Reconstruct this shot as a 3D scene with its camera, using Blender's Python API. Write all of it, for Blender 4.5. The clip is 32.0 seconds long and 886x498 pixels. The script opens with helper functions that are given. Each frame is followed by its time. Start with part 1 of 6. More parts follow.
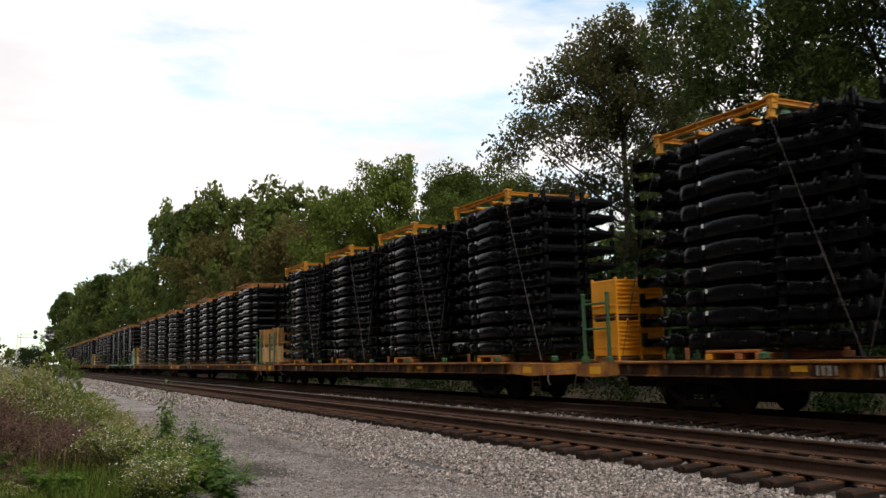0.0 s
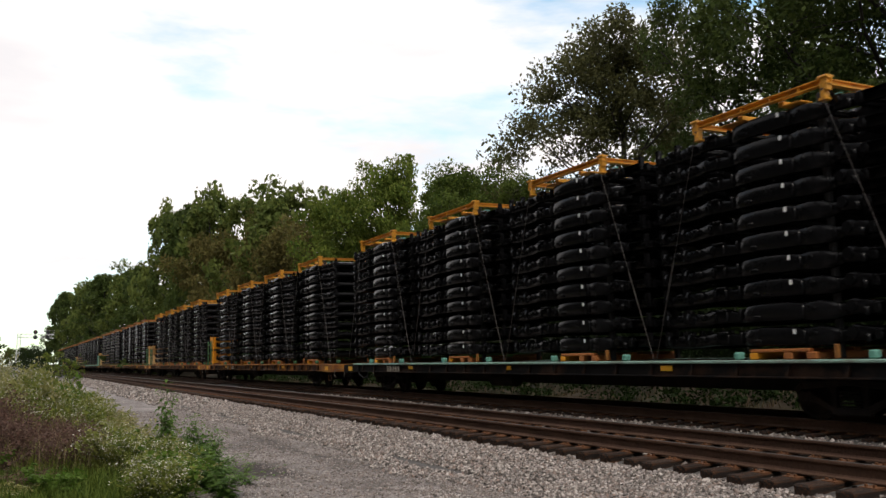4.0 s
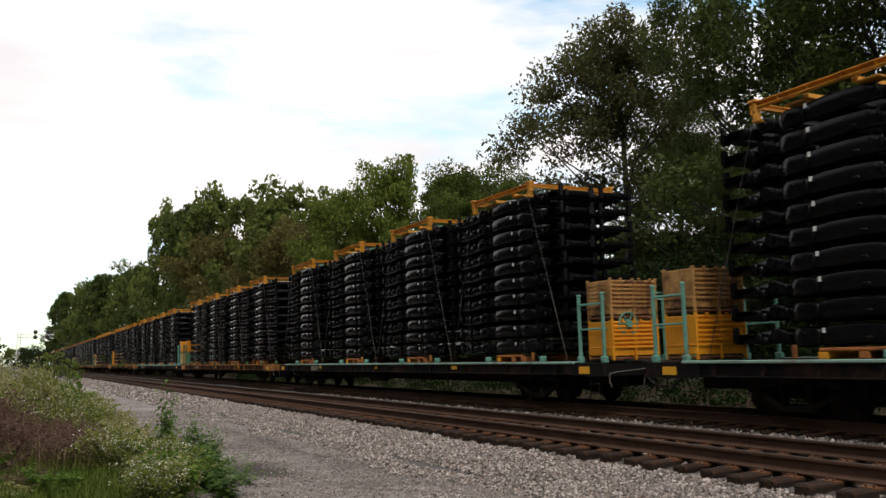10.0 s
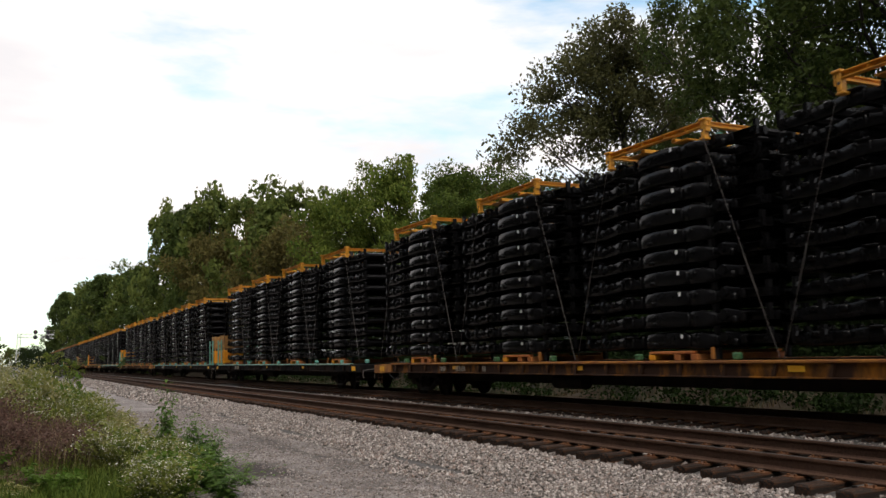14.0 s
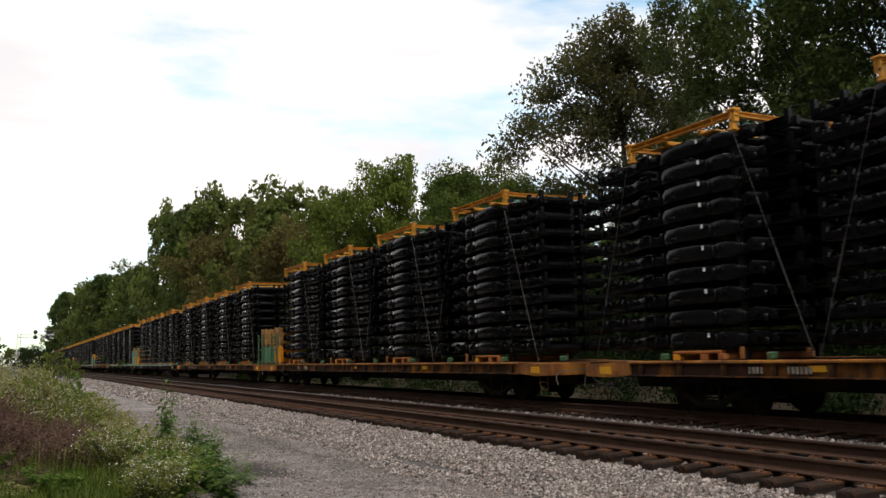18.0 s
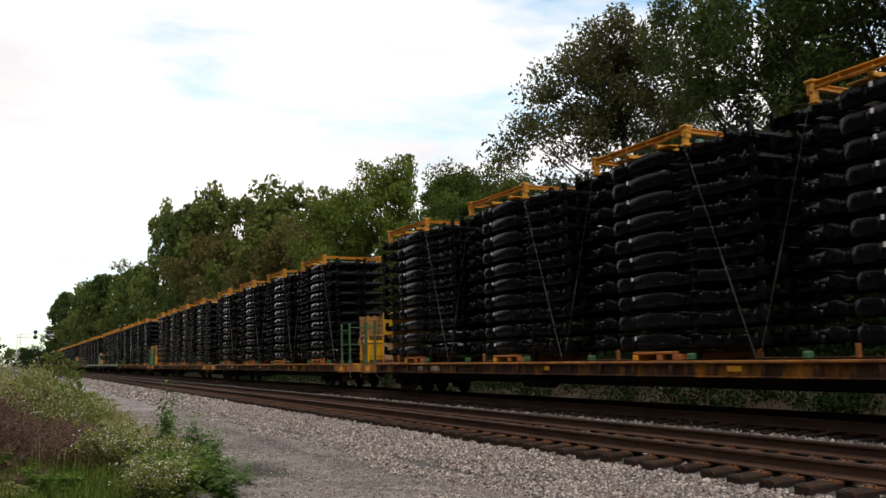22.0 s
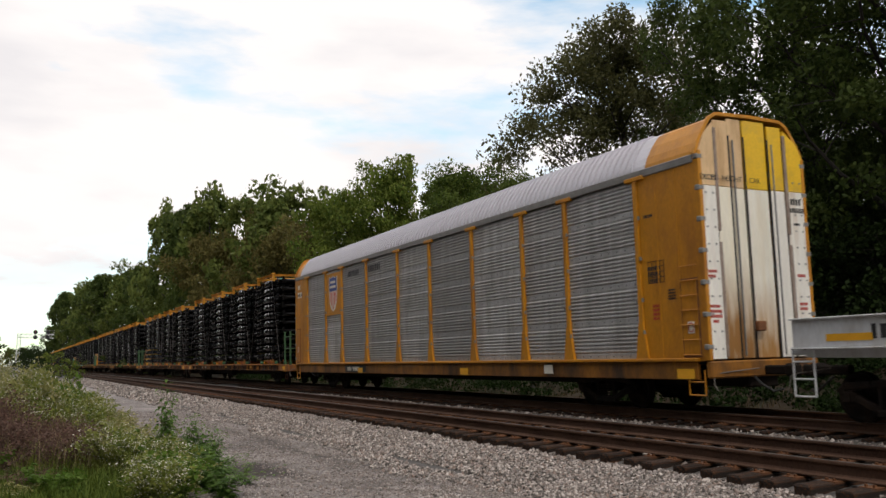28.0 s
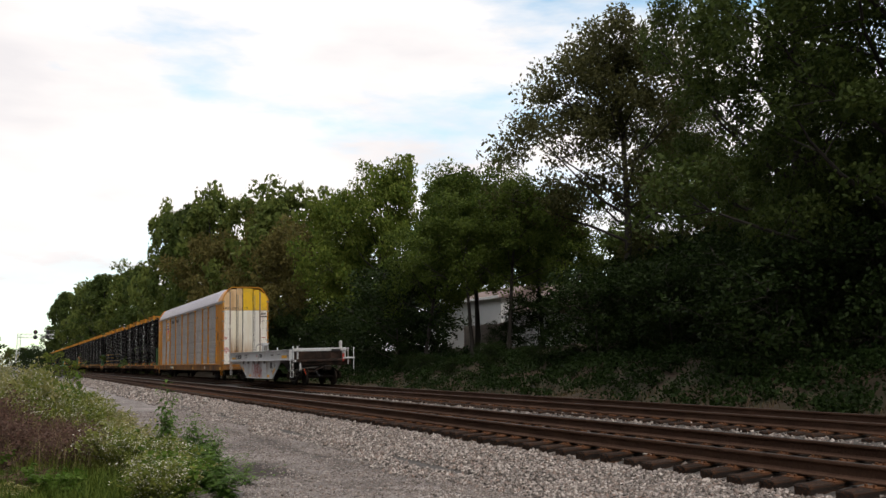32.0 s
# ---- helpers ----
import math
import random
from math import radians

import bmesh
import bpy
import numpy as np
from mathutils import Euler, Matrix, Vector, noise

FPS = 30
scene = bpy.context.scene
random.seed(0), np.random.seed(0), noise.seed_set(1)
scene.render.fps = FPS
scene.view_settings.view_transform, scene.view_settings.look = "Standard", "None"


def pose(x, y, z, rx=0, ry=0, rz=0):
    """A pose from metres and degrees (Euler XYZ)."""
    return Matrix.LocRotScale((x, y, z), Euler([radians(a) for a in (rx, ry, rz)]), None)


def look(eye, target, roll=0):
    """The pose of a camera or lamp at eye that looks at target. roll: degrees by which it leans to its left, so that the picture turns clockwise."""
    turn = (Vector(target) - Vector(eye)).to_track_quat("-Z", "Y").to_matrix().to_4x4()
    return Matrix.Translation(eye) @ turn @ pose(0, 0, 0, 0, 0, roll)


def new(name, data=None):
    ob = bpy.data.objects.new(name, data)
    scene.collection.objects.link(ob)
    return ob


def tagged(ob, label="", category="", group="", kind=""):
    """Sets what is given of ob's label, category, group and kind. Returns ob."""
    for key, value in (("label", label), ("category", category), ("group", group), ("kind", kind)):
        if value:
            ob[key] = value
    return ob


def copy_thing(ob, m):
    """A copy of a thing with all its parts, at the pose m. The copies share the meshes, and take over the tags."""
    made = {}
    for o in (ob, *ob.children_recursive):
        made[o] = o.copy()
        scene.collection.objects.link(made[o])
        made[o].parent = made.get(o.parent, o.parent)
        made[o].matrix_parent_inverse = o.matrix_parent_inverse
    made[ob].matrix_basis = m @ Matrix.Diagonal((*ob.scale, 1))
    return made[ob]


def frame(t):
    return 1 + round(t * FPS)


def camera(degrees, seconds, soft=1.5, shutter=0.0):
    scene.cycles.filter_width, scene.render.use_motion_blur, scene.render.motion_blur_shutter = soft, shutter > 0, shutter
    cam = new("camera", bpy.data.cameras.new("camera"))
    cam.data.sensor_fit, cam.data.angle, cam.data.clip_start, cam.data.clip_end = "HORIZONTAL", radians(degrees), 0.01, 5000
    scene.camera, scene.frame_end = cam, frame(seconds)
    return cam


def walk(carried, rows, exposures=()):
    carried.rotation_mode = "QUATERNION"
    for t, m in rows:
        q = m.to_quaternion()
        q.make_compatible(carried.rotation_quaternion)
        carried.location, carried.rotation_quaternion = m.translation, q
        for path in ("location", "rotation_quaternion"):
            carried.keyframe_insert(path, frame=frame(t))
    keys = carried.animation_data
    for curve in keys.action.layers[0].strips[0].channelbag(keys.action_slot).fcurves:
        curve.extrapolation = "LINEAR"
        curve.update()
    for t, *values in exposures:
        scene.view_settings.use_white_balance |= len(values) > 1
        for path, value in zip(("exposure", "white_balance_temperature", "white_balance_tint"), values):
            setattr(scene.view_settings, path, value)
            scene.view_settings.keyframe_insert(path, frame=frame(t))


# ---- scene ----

# camera: stands still on the path beside the tracks
EYE = (0.0, 0.0, 0.904)
cam = camera(54.8, 32.0, soft=1.45, shutter=0.12)
walk(cam, [(0.0, look(EYE, (4.4207, 8.8650, 2.2711), 0.08)), (32.0, look(EYE, (4.4207, 8.8650, 2.2711), 0.08))],
     exposures=[(0.0, 0.12, 6750, 12.5), (25.4, 0.12, 6750, 12.5), (27.3, 0.0, 6750, 12.5), (29.5, 0.0, 6750, 12.5), (32.0, 0.04, 6750, 12.5)])

# train: distance run along the track, seconds and metres
RUN = [(0.0, -179.46), (2.0, -156.99), (4.0, -134.36), (6.0, -111.9), (8.0, -89.64), (10.0, -67.26), (12.0, -45.05),
       (14.0, -22.95), (16.0, -0.94), (18.0, 20.98), (20.0, 42.79), (22.0, 64.57), (24.0, 86.49), (26.0, 108.5),
       (28.0, 130.46), (30.0, 152.36), (32.0, 174.38)]
FAR_X, NEAR_X, NEAR_Z = 13.78, 8.91, -0.09     # centre lines of the two tracks at rail top
CANT = 1.8                                     # both tracks lean towards the path
PITCH = 28.69                                  # length of a flat car over its couplers
GAP = -89.4                                    # coupling between the rack car and the first flat car


def canted(x0, z0, dx, dz):
    a = radians(CANT)
    return x0 + dx * math.cos(a) - dz * math.sin(a), z0 + dz * math.cos(a) + dx * math.sin(a)


# ---- light ----
world = bpy.data.worlds.new("sky")
scene.world = world
world.use_nodes = True
wn, wl = world.node_tree.nodes, world.node_tree.links
wn.clear()
w_out, w_bg = wn.new("ShaderNodeOutputWorld"), wn.new("ShaderNodeBackground")
w_sky = wn.new("ShaderNodeTexSky")
w_sky.sky_type, w_sky.sun_disc = "NISHITA", False
w_sky.sun_elevation, w_sky.sun_rotation = radians(54), radians(196)
w_gain = wn.new("ShaderNodeMix")
w_gain.data_type, w_gain.blend_type = "RGBA", "MULTIPLY"
w_gain.inputs["Factor"].default_value = 1.0
w_gain.inputs["B"].default_value = (2.35, 2.8, 2.45, 1)
w_co = wn.new("ShaderNodeTexCoord")
w_map = wn.new("ShaderNodeMapping")
w_map.inputs["Scale"].default_value = (1.0, 1.0, 3.6)
w_map.inputs["Location"].default_value = (0.35, 0.1, 0.58)
w_map.inputs["Rotation"].default_value = (0, 0, radians(-16.7))
w_noise = wn.new("ShaderNodeTexNoise")
w_noise.inputs["Scale"].default_value = 2.2
w_noise.inputs["Detail"].default_value = 7.0
w_noise.inputs["Roughness"].default_value = 0.55
w_ramp = wn.new("ShaderNodeValToRGB")
w_ramp.color_ramp.elements[0].position, w_ramp.color_ramp.elements[1].position = 0.33, 0.48
w_mix = wn.new("ShaderNodeMix")
w_mix.data_type = "RGBA"
w_shade = wn.new("ShaderNodeTexNoise")
w_shade.inputs["Scale"].default_value = 3.4
w_shade.inputs["Detail"].default_value = 5.0
w_cloud = wn.new("ShaderNodeValToRGB")
w_cloud.color_ramp.elements[0].position, w_cloud.color_ramp.elements[0].color = 0.32, (8.8, 8.8, 9.1, 1)
w_cloud.color_ramp.elements[1].position, w_cloud.color_ramp.elements[1].color = 0.5, (10.5, 10.4, 10.4, 1)
wl.new(w_co.outputs["Generated"], w_map.inputs["Vector"])
wl.new(w_map.outputs["Vector"], w_noise.inputs["Vector"])
wl.new(w_map.outputs["Vector"], w_shade.inputs["Vector"])
wl.new(w_noise.outputs["Fac"], w_ramp.inputs["Fac"])
wl.new(w_shade.outputs["Fac"], w_cloud.inputs["Fac"])
wl.new(w_sky.outputs["Color"], w_gain.inputs["A"])
wl.new(w_ramp.outputs["Color"], w_mix.inputs["Factor"])
wl.new(w_gain.outputs["Result"], w_mix.inputs["A"])
wl.new(w_cloud.outputs["Color"], w_mix.inputs["B"])
wl.new(w_mix.outputs["Result"], w_bg.inputs["Color"])
w_bg.inputs["Strength"].default_value = 0.098
wl.new(w_bg.outputs["Background"], w_out.inputs["Surface"])

sun = new("sun", bpy.data.lights.new("sun", "SUN"))
sun.data.energy, sun.data.angle, sun.data.color = 1.05, radians(14), (1.0, 0.95, 0.86)
sun.matrix_basis = look((-10, -34, 50), (0, 0, 0))


# ---- materials ----
def mat(name, colour, rough=0.6, metal=0.0, spread=0.25, scale=3.0, fine=40.0, bump=0.15, second=None, cover=0.45, edge=0.12,
        second_scale=1.3, stretch=(1, 1, 1), coords="Object", per=0.0, spec=0.5, bump_scale=None):
    """A surface with two scales of variation; second: a stain, rust or dirt colour over part of it."""
    m = bpy.data.materials.new(name)
    m.use_nodes = True
    n, l = m.node_tree.nodes, m.node_tree.links
    b = n["Principled BSDF"]
    b.inputs["Roughness"].default_value, b.inputs["Metallic"].default_value = rough, metal
    b.inputs["Specular IOR Level"].default_value = spec
    co, mp = n.new("ShaderNodeTexCoord"), n.new("ShaderNodeMapping")
    mp.inputs["Scale"].default_value = stretch
    l.new(co.outputs[coords], mp.inputs["Vector"])
    big, small = n.new("ShaderNodeTexNoise"), n.new("ShaderNodeTexNoise")
    for t, s, d in ((big, scale, 5), (small, fine, 4)):
        t.inputs["Scale"].default_value, t.inputs["Detail"].default_value = s, d
        l.new(mp.outputs["Vector"], t.inputs["Vector"])
    add = n.new("ShaderNodeMath")
    add.operation = "ADD"
    l.new(big.outputs["Fac"], add.inputs[0])
    l.new(small.outputs["Fac"], add.inputs[1])
    value = add.outputs[0]
    if per:
        info = n.new("ShaderNodeObjectInfo")
        mul = n.new("ShaderNodeMath")
        mul.operation = "MULTIPLY_ADD"
        mul.inputs[1].default_value, mul.inputs[2].default_value = per, -per / 2
        l.new(info.outputs["Random"], mul.inputs[0])
        plus = n.new("ShaderNodeMath")
        l.new(value, plus.inputs[0])
        l.new(mul.outputs[0], plus.inputs[1])
        value = plus.outputs[0]
    rng = n.new("ShaderNodeMapRange")
    rng.inputs["From Min"].default_value, rng.inputs["From Max"].default_value = 0.6, 1.4
    rng.inputs["To Min"].default_value, rng.inputs["To Max"].default_value = 1 - spread, 1 + spread
    l.new(value, rng.inputs["Value"])
    tone = n.new("ShaderNodeMix")
    tone.data_type, tone.blend_type = "RGBA", "MULTIPLY"
    tone.inputs["Factor"].default_value = 1.0
    tone.inputs["A"].default_value = (*colour, 1)
    l.new(rng.outputs["Result"], tone.inputs["B"])
    out = tone.outputs["Result"]
    if second:
        blot = n.new("ShaderNodeTexNoise")
        blot.inputs["Scale"].default_value, blot.inputs["Detail"].default_value, blot.inputs["Roughness"].default_value = second_scale, 8, 0.65
        l.new(mp.outputs["Vector"], blot.inputs["Vector"])
        step = n.new("ShaderNodeMapRange")
        step.inputs["From Min"].default_value, step.inputs["From Max"].default_value = 1 - cover - edge, 1 - cover + edge
        l.new(blot.outputs["Fac"], step.inputs["Value"])
        over = n.new("ShaderNodeMix")
        over.data_type = "RGBA"
        l.new(step.outputs["Result"], over.inputs["Factor"])
        l.new(out, over.inputs["A"])
        over.inputs["B"].default_value = (*second, 1)
        out = over.outputs["Result"]
    l.new(out, b.inputs["Base Color"])
    if bump:
        bp = n.new("ShaderNodeBump")
        bp.inputs["Strength"].default_value, bp.inputs["Distance"].default_value = min(1, bump * 2), 0.01
        src = small
        if bump_scale:
            src = n.new("ShaderNodeTexNoise")
            src.inputs["Scale"].default_value, src.inputs["Detail"].default_value = bump_scale, 6
            l.new(mp.outputs["Vector"], src.inputs["Vector"])
            bp.inputs["Distance"].default_value = 0.05
        l.new(src.outputs["Fac"], bp.inputs["Height"])
        l.new(bp.outputs["Normal"], b.inputs["Normal"])
    return m


def leaf_mat(name, colour, alt, glow=0.35):
    m = bpy.data.materials.new(name)
    m.use_nodes = True
    n, l = m.node_tree.nodes, m.node_tree.links
    b, out = n["Principled BSDF"], n["Material Output"]
    b.inputs["Roughness"].default_value = 0.6
    b.inputs["Specular IOR Level"].default_value = 0.12
    geo, co, ns = n.new("ShaderNodeNewGeometry"), n.new("ShaderNodeTexCoord"), n.new("ShaderNodeTexNoise")
    ns.inputs["Scale"].default_value, ns.inputs["Detail"].default_value = 0.45, 3
    l.new(co.outputs["Object"], ns.inputs["Vector"])
    add = n.new("ShaderNodeMath")
    l.new(geo.outputs["Random Per Island"], add.inputs[0])
    l.new(ns.outputs["Fac"], add.inputs[1])
    rng = n.new("ShaderNodeMapRange")
    rng.inputs["From Min"].default_value, rng.inputs["From Max"].default_value = 0.3, 1.3
    l.new(add.outputs[0], rng.inputs["Value"])
    mix = n.new("ShaderNodeMix")
    mix.data_type = "RGBA"
    mix.inputs["A"].default_value, mix.inputs["B"].default_value = (*colour, 1), (*alt, 1)
    l.new(rng.outputs["Result"], mix.inputs["Factor"])
    l.new(mix.outputs["Result"], b.inputs["Base Color"])
    tr, ms = n.new("ShaderNodeBsdfTranslucent"), n.new("ShaderNodeMixShader")
    l.new(mix.outputs["Result"], tr.inputs["Color"])
    ms.inputs["Fac"].default_value = glow
    l.new(b.outputs["BSDF"], ms.inputs[1])
    l.new(tr.outputs["BSDF"], ms.inputs[2])
    l.new(ms.outputs["Shader"], out.inputs["Surface"])
    return m


GRAVEL = mat("gravel_path", (0.275, 0.243, 0.232), 0.9, spread=1.0, scale=0.8, fine=40, bump=0.9, second=(0.16, 0.135, 0.125), cover=0.46, edge=0.12, second_scale=2.0)
# bed colour kept dark, so it paints the shade in gaps between the stones
BALLAST = mat("ballast_bed", (0.085, 0.077, 0.072), 0.9, spread=0.6, scale=9, fine=32, bump=0.6)
STONE = None


def muddy(m):
    """Mixes dark damp soil over the gravel where the ground's mud value is high."""
    n, l = m.node_tree.nodes, m.node_tree.links
    b = n["Principled BSDF"]
    src = b.inputs["Base Color"].links[0].from_socket
    at, ns, co = n.new("ShaderNodeAttribute"), n.new("ShaderNodeTexNoise"), n.new("ShaderNodeTexCoord")
    at.attribute_name = "mud"
    ns.inputs["Scale"].default_value, ns.inputs["Detail"].default_value, ns.inputs["Roughness"].default_value = 5.0, 6, 0.7
    l.new(co.outputs["Object"], ns.inputs["Vector"])
    add, rng, mix = n.new("ShaderNodeMath"), n.new("ShaderNodeMapRange"), n.new("ShaderNodeMix")
    l.new(at.outputs["Fac"], add.inputs[0])
    l.new(ns.outputs["Fac"], add.inputs[1])
    rng.inputs["From Min"].default_value, rng.inputs["From Max"].default_value = 0.6, 1.1
    l.new(add.outputs[0], rng.inputs["Value"])
    mix.data_type = "RGBA"
    mix.inputs["B"].default_value = (0.045, 0.033, 0.03, 1)
    l.new(rng.outputs["Result"], mix.inputs["Factor"])
    l.new(src, mix.inputs["A"])
    l.new(mix.outputs["Result"], b.inputs["Base Color"])


muddy(GRAVEL)
BANK = mat("bank_soil", (0.065, 0.038, 0.025), 0.95, spread=0.5, scale=1.2, fine=20, bump=0.5, second=(0.04, 0.038, 0.02), cover=0.5, second_scale=0.5)
RAIL = mat("rail_steel", (0.085, 0.048, 0.033), 0.8, 0.0, spread=0.4, scale=2, fine=30, bump=0.1, spec=0.12)
RAIL_TOP = mat("rail_head", (0.05, 0.042, 0.04), 0.5, 0.3, spread=0.15, scale=1, fine=60, bump=0.03)
TIE = mat("tie_wood", (0.024, 0.018, 0.015), 0.85, spread=0.5, scale=4, fine=30, bump=0.5, stretch=(0.6, 6, 6), second=(0.13, 0.05, 0.018), cover=0.4, second_scale=5, per=0.5, spec=0.15)
PLATE = mat("tie_plate_rust", (0.16, 0.065, 0.025), 0.85, 0.2, spread=0.4, scale=8, fine=50)
FRAME_BLACK = mat("frame_black_coat", (0.0065, 0.0064, 0.007), 0.2, 0.0, spread=0.4, scale=3, fine=30, bump=0.05, per=0.5, spec=0.14)
YELLOW = mat("rack_yellow", (0.62, 0.27, 0.015), 0.55, spread=0.2, scale=2.5, fine=30, bump=0.08, second=(0.22, 0.09, 0.03), cover=0.36, second_scale=2.2, per=0.4)
ORANGE = mat("crate_orange", (0.82, 0.33, 0.012), 0.6, spread=0.18, scale=2, fine=30, bump=0.1, second=(0.34, 0.15, 0.04), cover=0.3, second_scale=1.6, per=0.3)
CRATE_TAN = mat("crate_rusty", (0.56, 0.3, 0.09), 0.75, spread=0.35, scale=2.5, fine=30, bump=0.15, second=(0.11, 0.04, 0.02), cover=0.48, second_scale=2.4)
CRATE_YELLOW = mat("crate_yellow", (0.85, 0.47, 0.012), 0.55, spread=0.15, scale=2, fine=30, bump=0.08, second=(0.36, 0.15, 0.03), cover=0.26, second_scale=1.8)
CRATE_CREAM = mat("crate_cream", (0.66, 0.44, 0.2), 0.7, spread=0.25, scale=2.5, fine=30, bump=0.12, second=(0.3, 0.12, 0.04), cover=0.4, second_scale=1.7)
CRATE_GREEN = mat("crate_green", (0.1, 0.26, 0.16), 0.65, spread=0.25, scale=2.5, fine=30, bump=0.1, second=(0.12, 0.09, 0.05), cover=0.32, second_scale=2.0)
WHEEL_TAN = mat("brake_wheel_tan", (0.34, 0.23, 0.13), 0.7, spread=0.3, scale=4, fine=30, second=(0.1, 0.06, 0.04), cover=0.4, second_scale=3)
RUST_ORANGE = mat("rust_orange", (0.46, 0.15, 0.035), 0.8, 0.0, spread=0.35, scale=3, fine=40, bump=0.15, second=(0.2, 0.06, 0.025), cover=0.45, second_scale=3)
RUST = mat("rust", (0.19, 0.075, 0.03), 0.85, 0.1, spread=0.4, scale=3, fine=40, bump=0.2)
DECK_YELLOW = mat("deck_yellow_worn", (0.5, 0.2, 0.025), 0.7, spread=0.35, scale=2, fine=30, bump=0.1, second=(0.17, 0.055, 0.018), cover=0.52, edge=0.14, second_scale=1.6, per=0.5)
SILL_YELLOW = mat("sill_yellow_worn", (0.46, 0.175, 0.014), 0.75, spread=0.45, scale=1.4, fine=25, bump=0.1, spec=0.25, second=(0.045, 0.02, 0.011), cover=0.59, edge=0.09, second_scale=1.5, stretch=(1, 1, 0.3), per=0.5)
DECK_TEAL = mat("deck_teal", (0.27, 0.42, 0.36), 0.65, spread=0.25, scale=2, fine=30, bump=0.08, second=(0.16, 0.13, 0.1), cover=0.38, second_scale=1.5)
SILL_BLACK = mat("sill_black", (0.009, 0.008, 0.008), 0.75, spec=0.12, spread=0.4, scale=2, fine=30, second=(0.07, 0.035, 0.02), cover=0.4, second_scale=0.9)
DARK_STEEL = mat("truck_steel", (0.014, 0.011, 0.01), 0.8, 0.0, spread=0.5, scale=4, fine=40, second=(0.035, 0.022, 0.015), cover=0.4, spec=0.12)
TEAL = mat("stand_teal", (0.13, 0.34, 0.27), 0.6, spread=0.2, scale=3, fine=30, second=(0.14, 0.1, 0.06), cover=0.3)
GREEN = mat("stand_green", (0.04, 0.115, 0.045), 0.6, spread=0.25, scale=3, fine=30, second=(0.12, 0.08, 0.05), cover=0.3)
TAG = mat("tag_white", (0.8, 0.8, 0.78), 0.6, spread=0.06)
CHAIN = mat("chain_steel", (0.075, 0.065, 0.062), 0.5, 0.5, spread=0.3, scale=20, fine=80)
MARK_YELLOW = mat("marker_yellow", (0.85, 0.42, 0.02), 0.5, spread=0.12)
LETTER_WHITE = mat("letter_white", (0.72, 0.68, 0.6), 0.7, spread=0.2)
LETTER_FADED = mat("letter_faded", (0.36, 0.31, 0.25), 0.75, spread=0.3, scale=4, fine=30, second=(0.1, 0.06, 0.04), cover=0.38, second_scale=6)
LETTER_BLACK = mat("letter_black", (0.02, 0.02, 0.022), 0.6, spread=0.2)
LETTER_RED = mat("letter_red", (0.45, 0.05, 0.035), 0.7, spread=0.2)


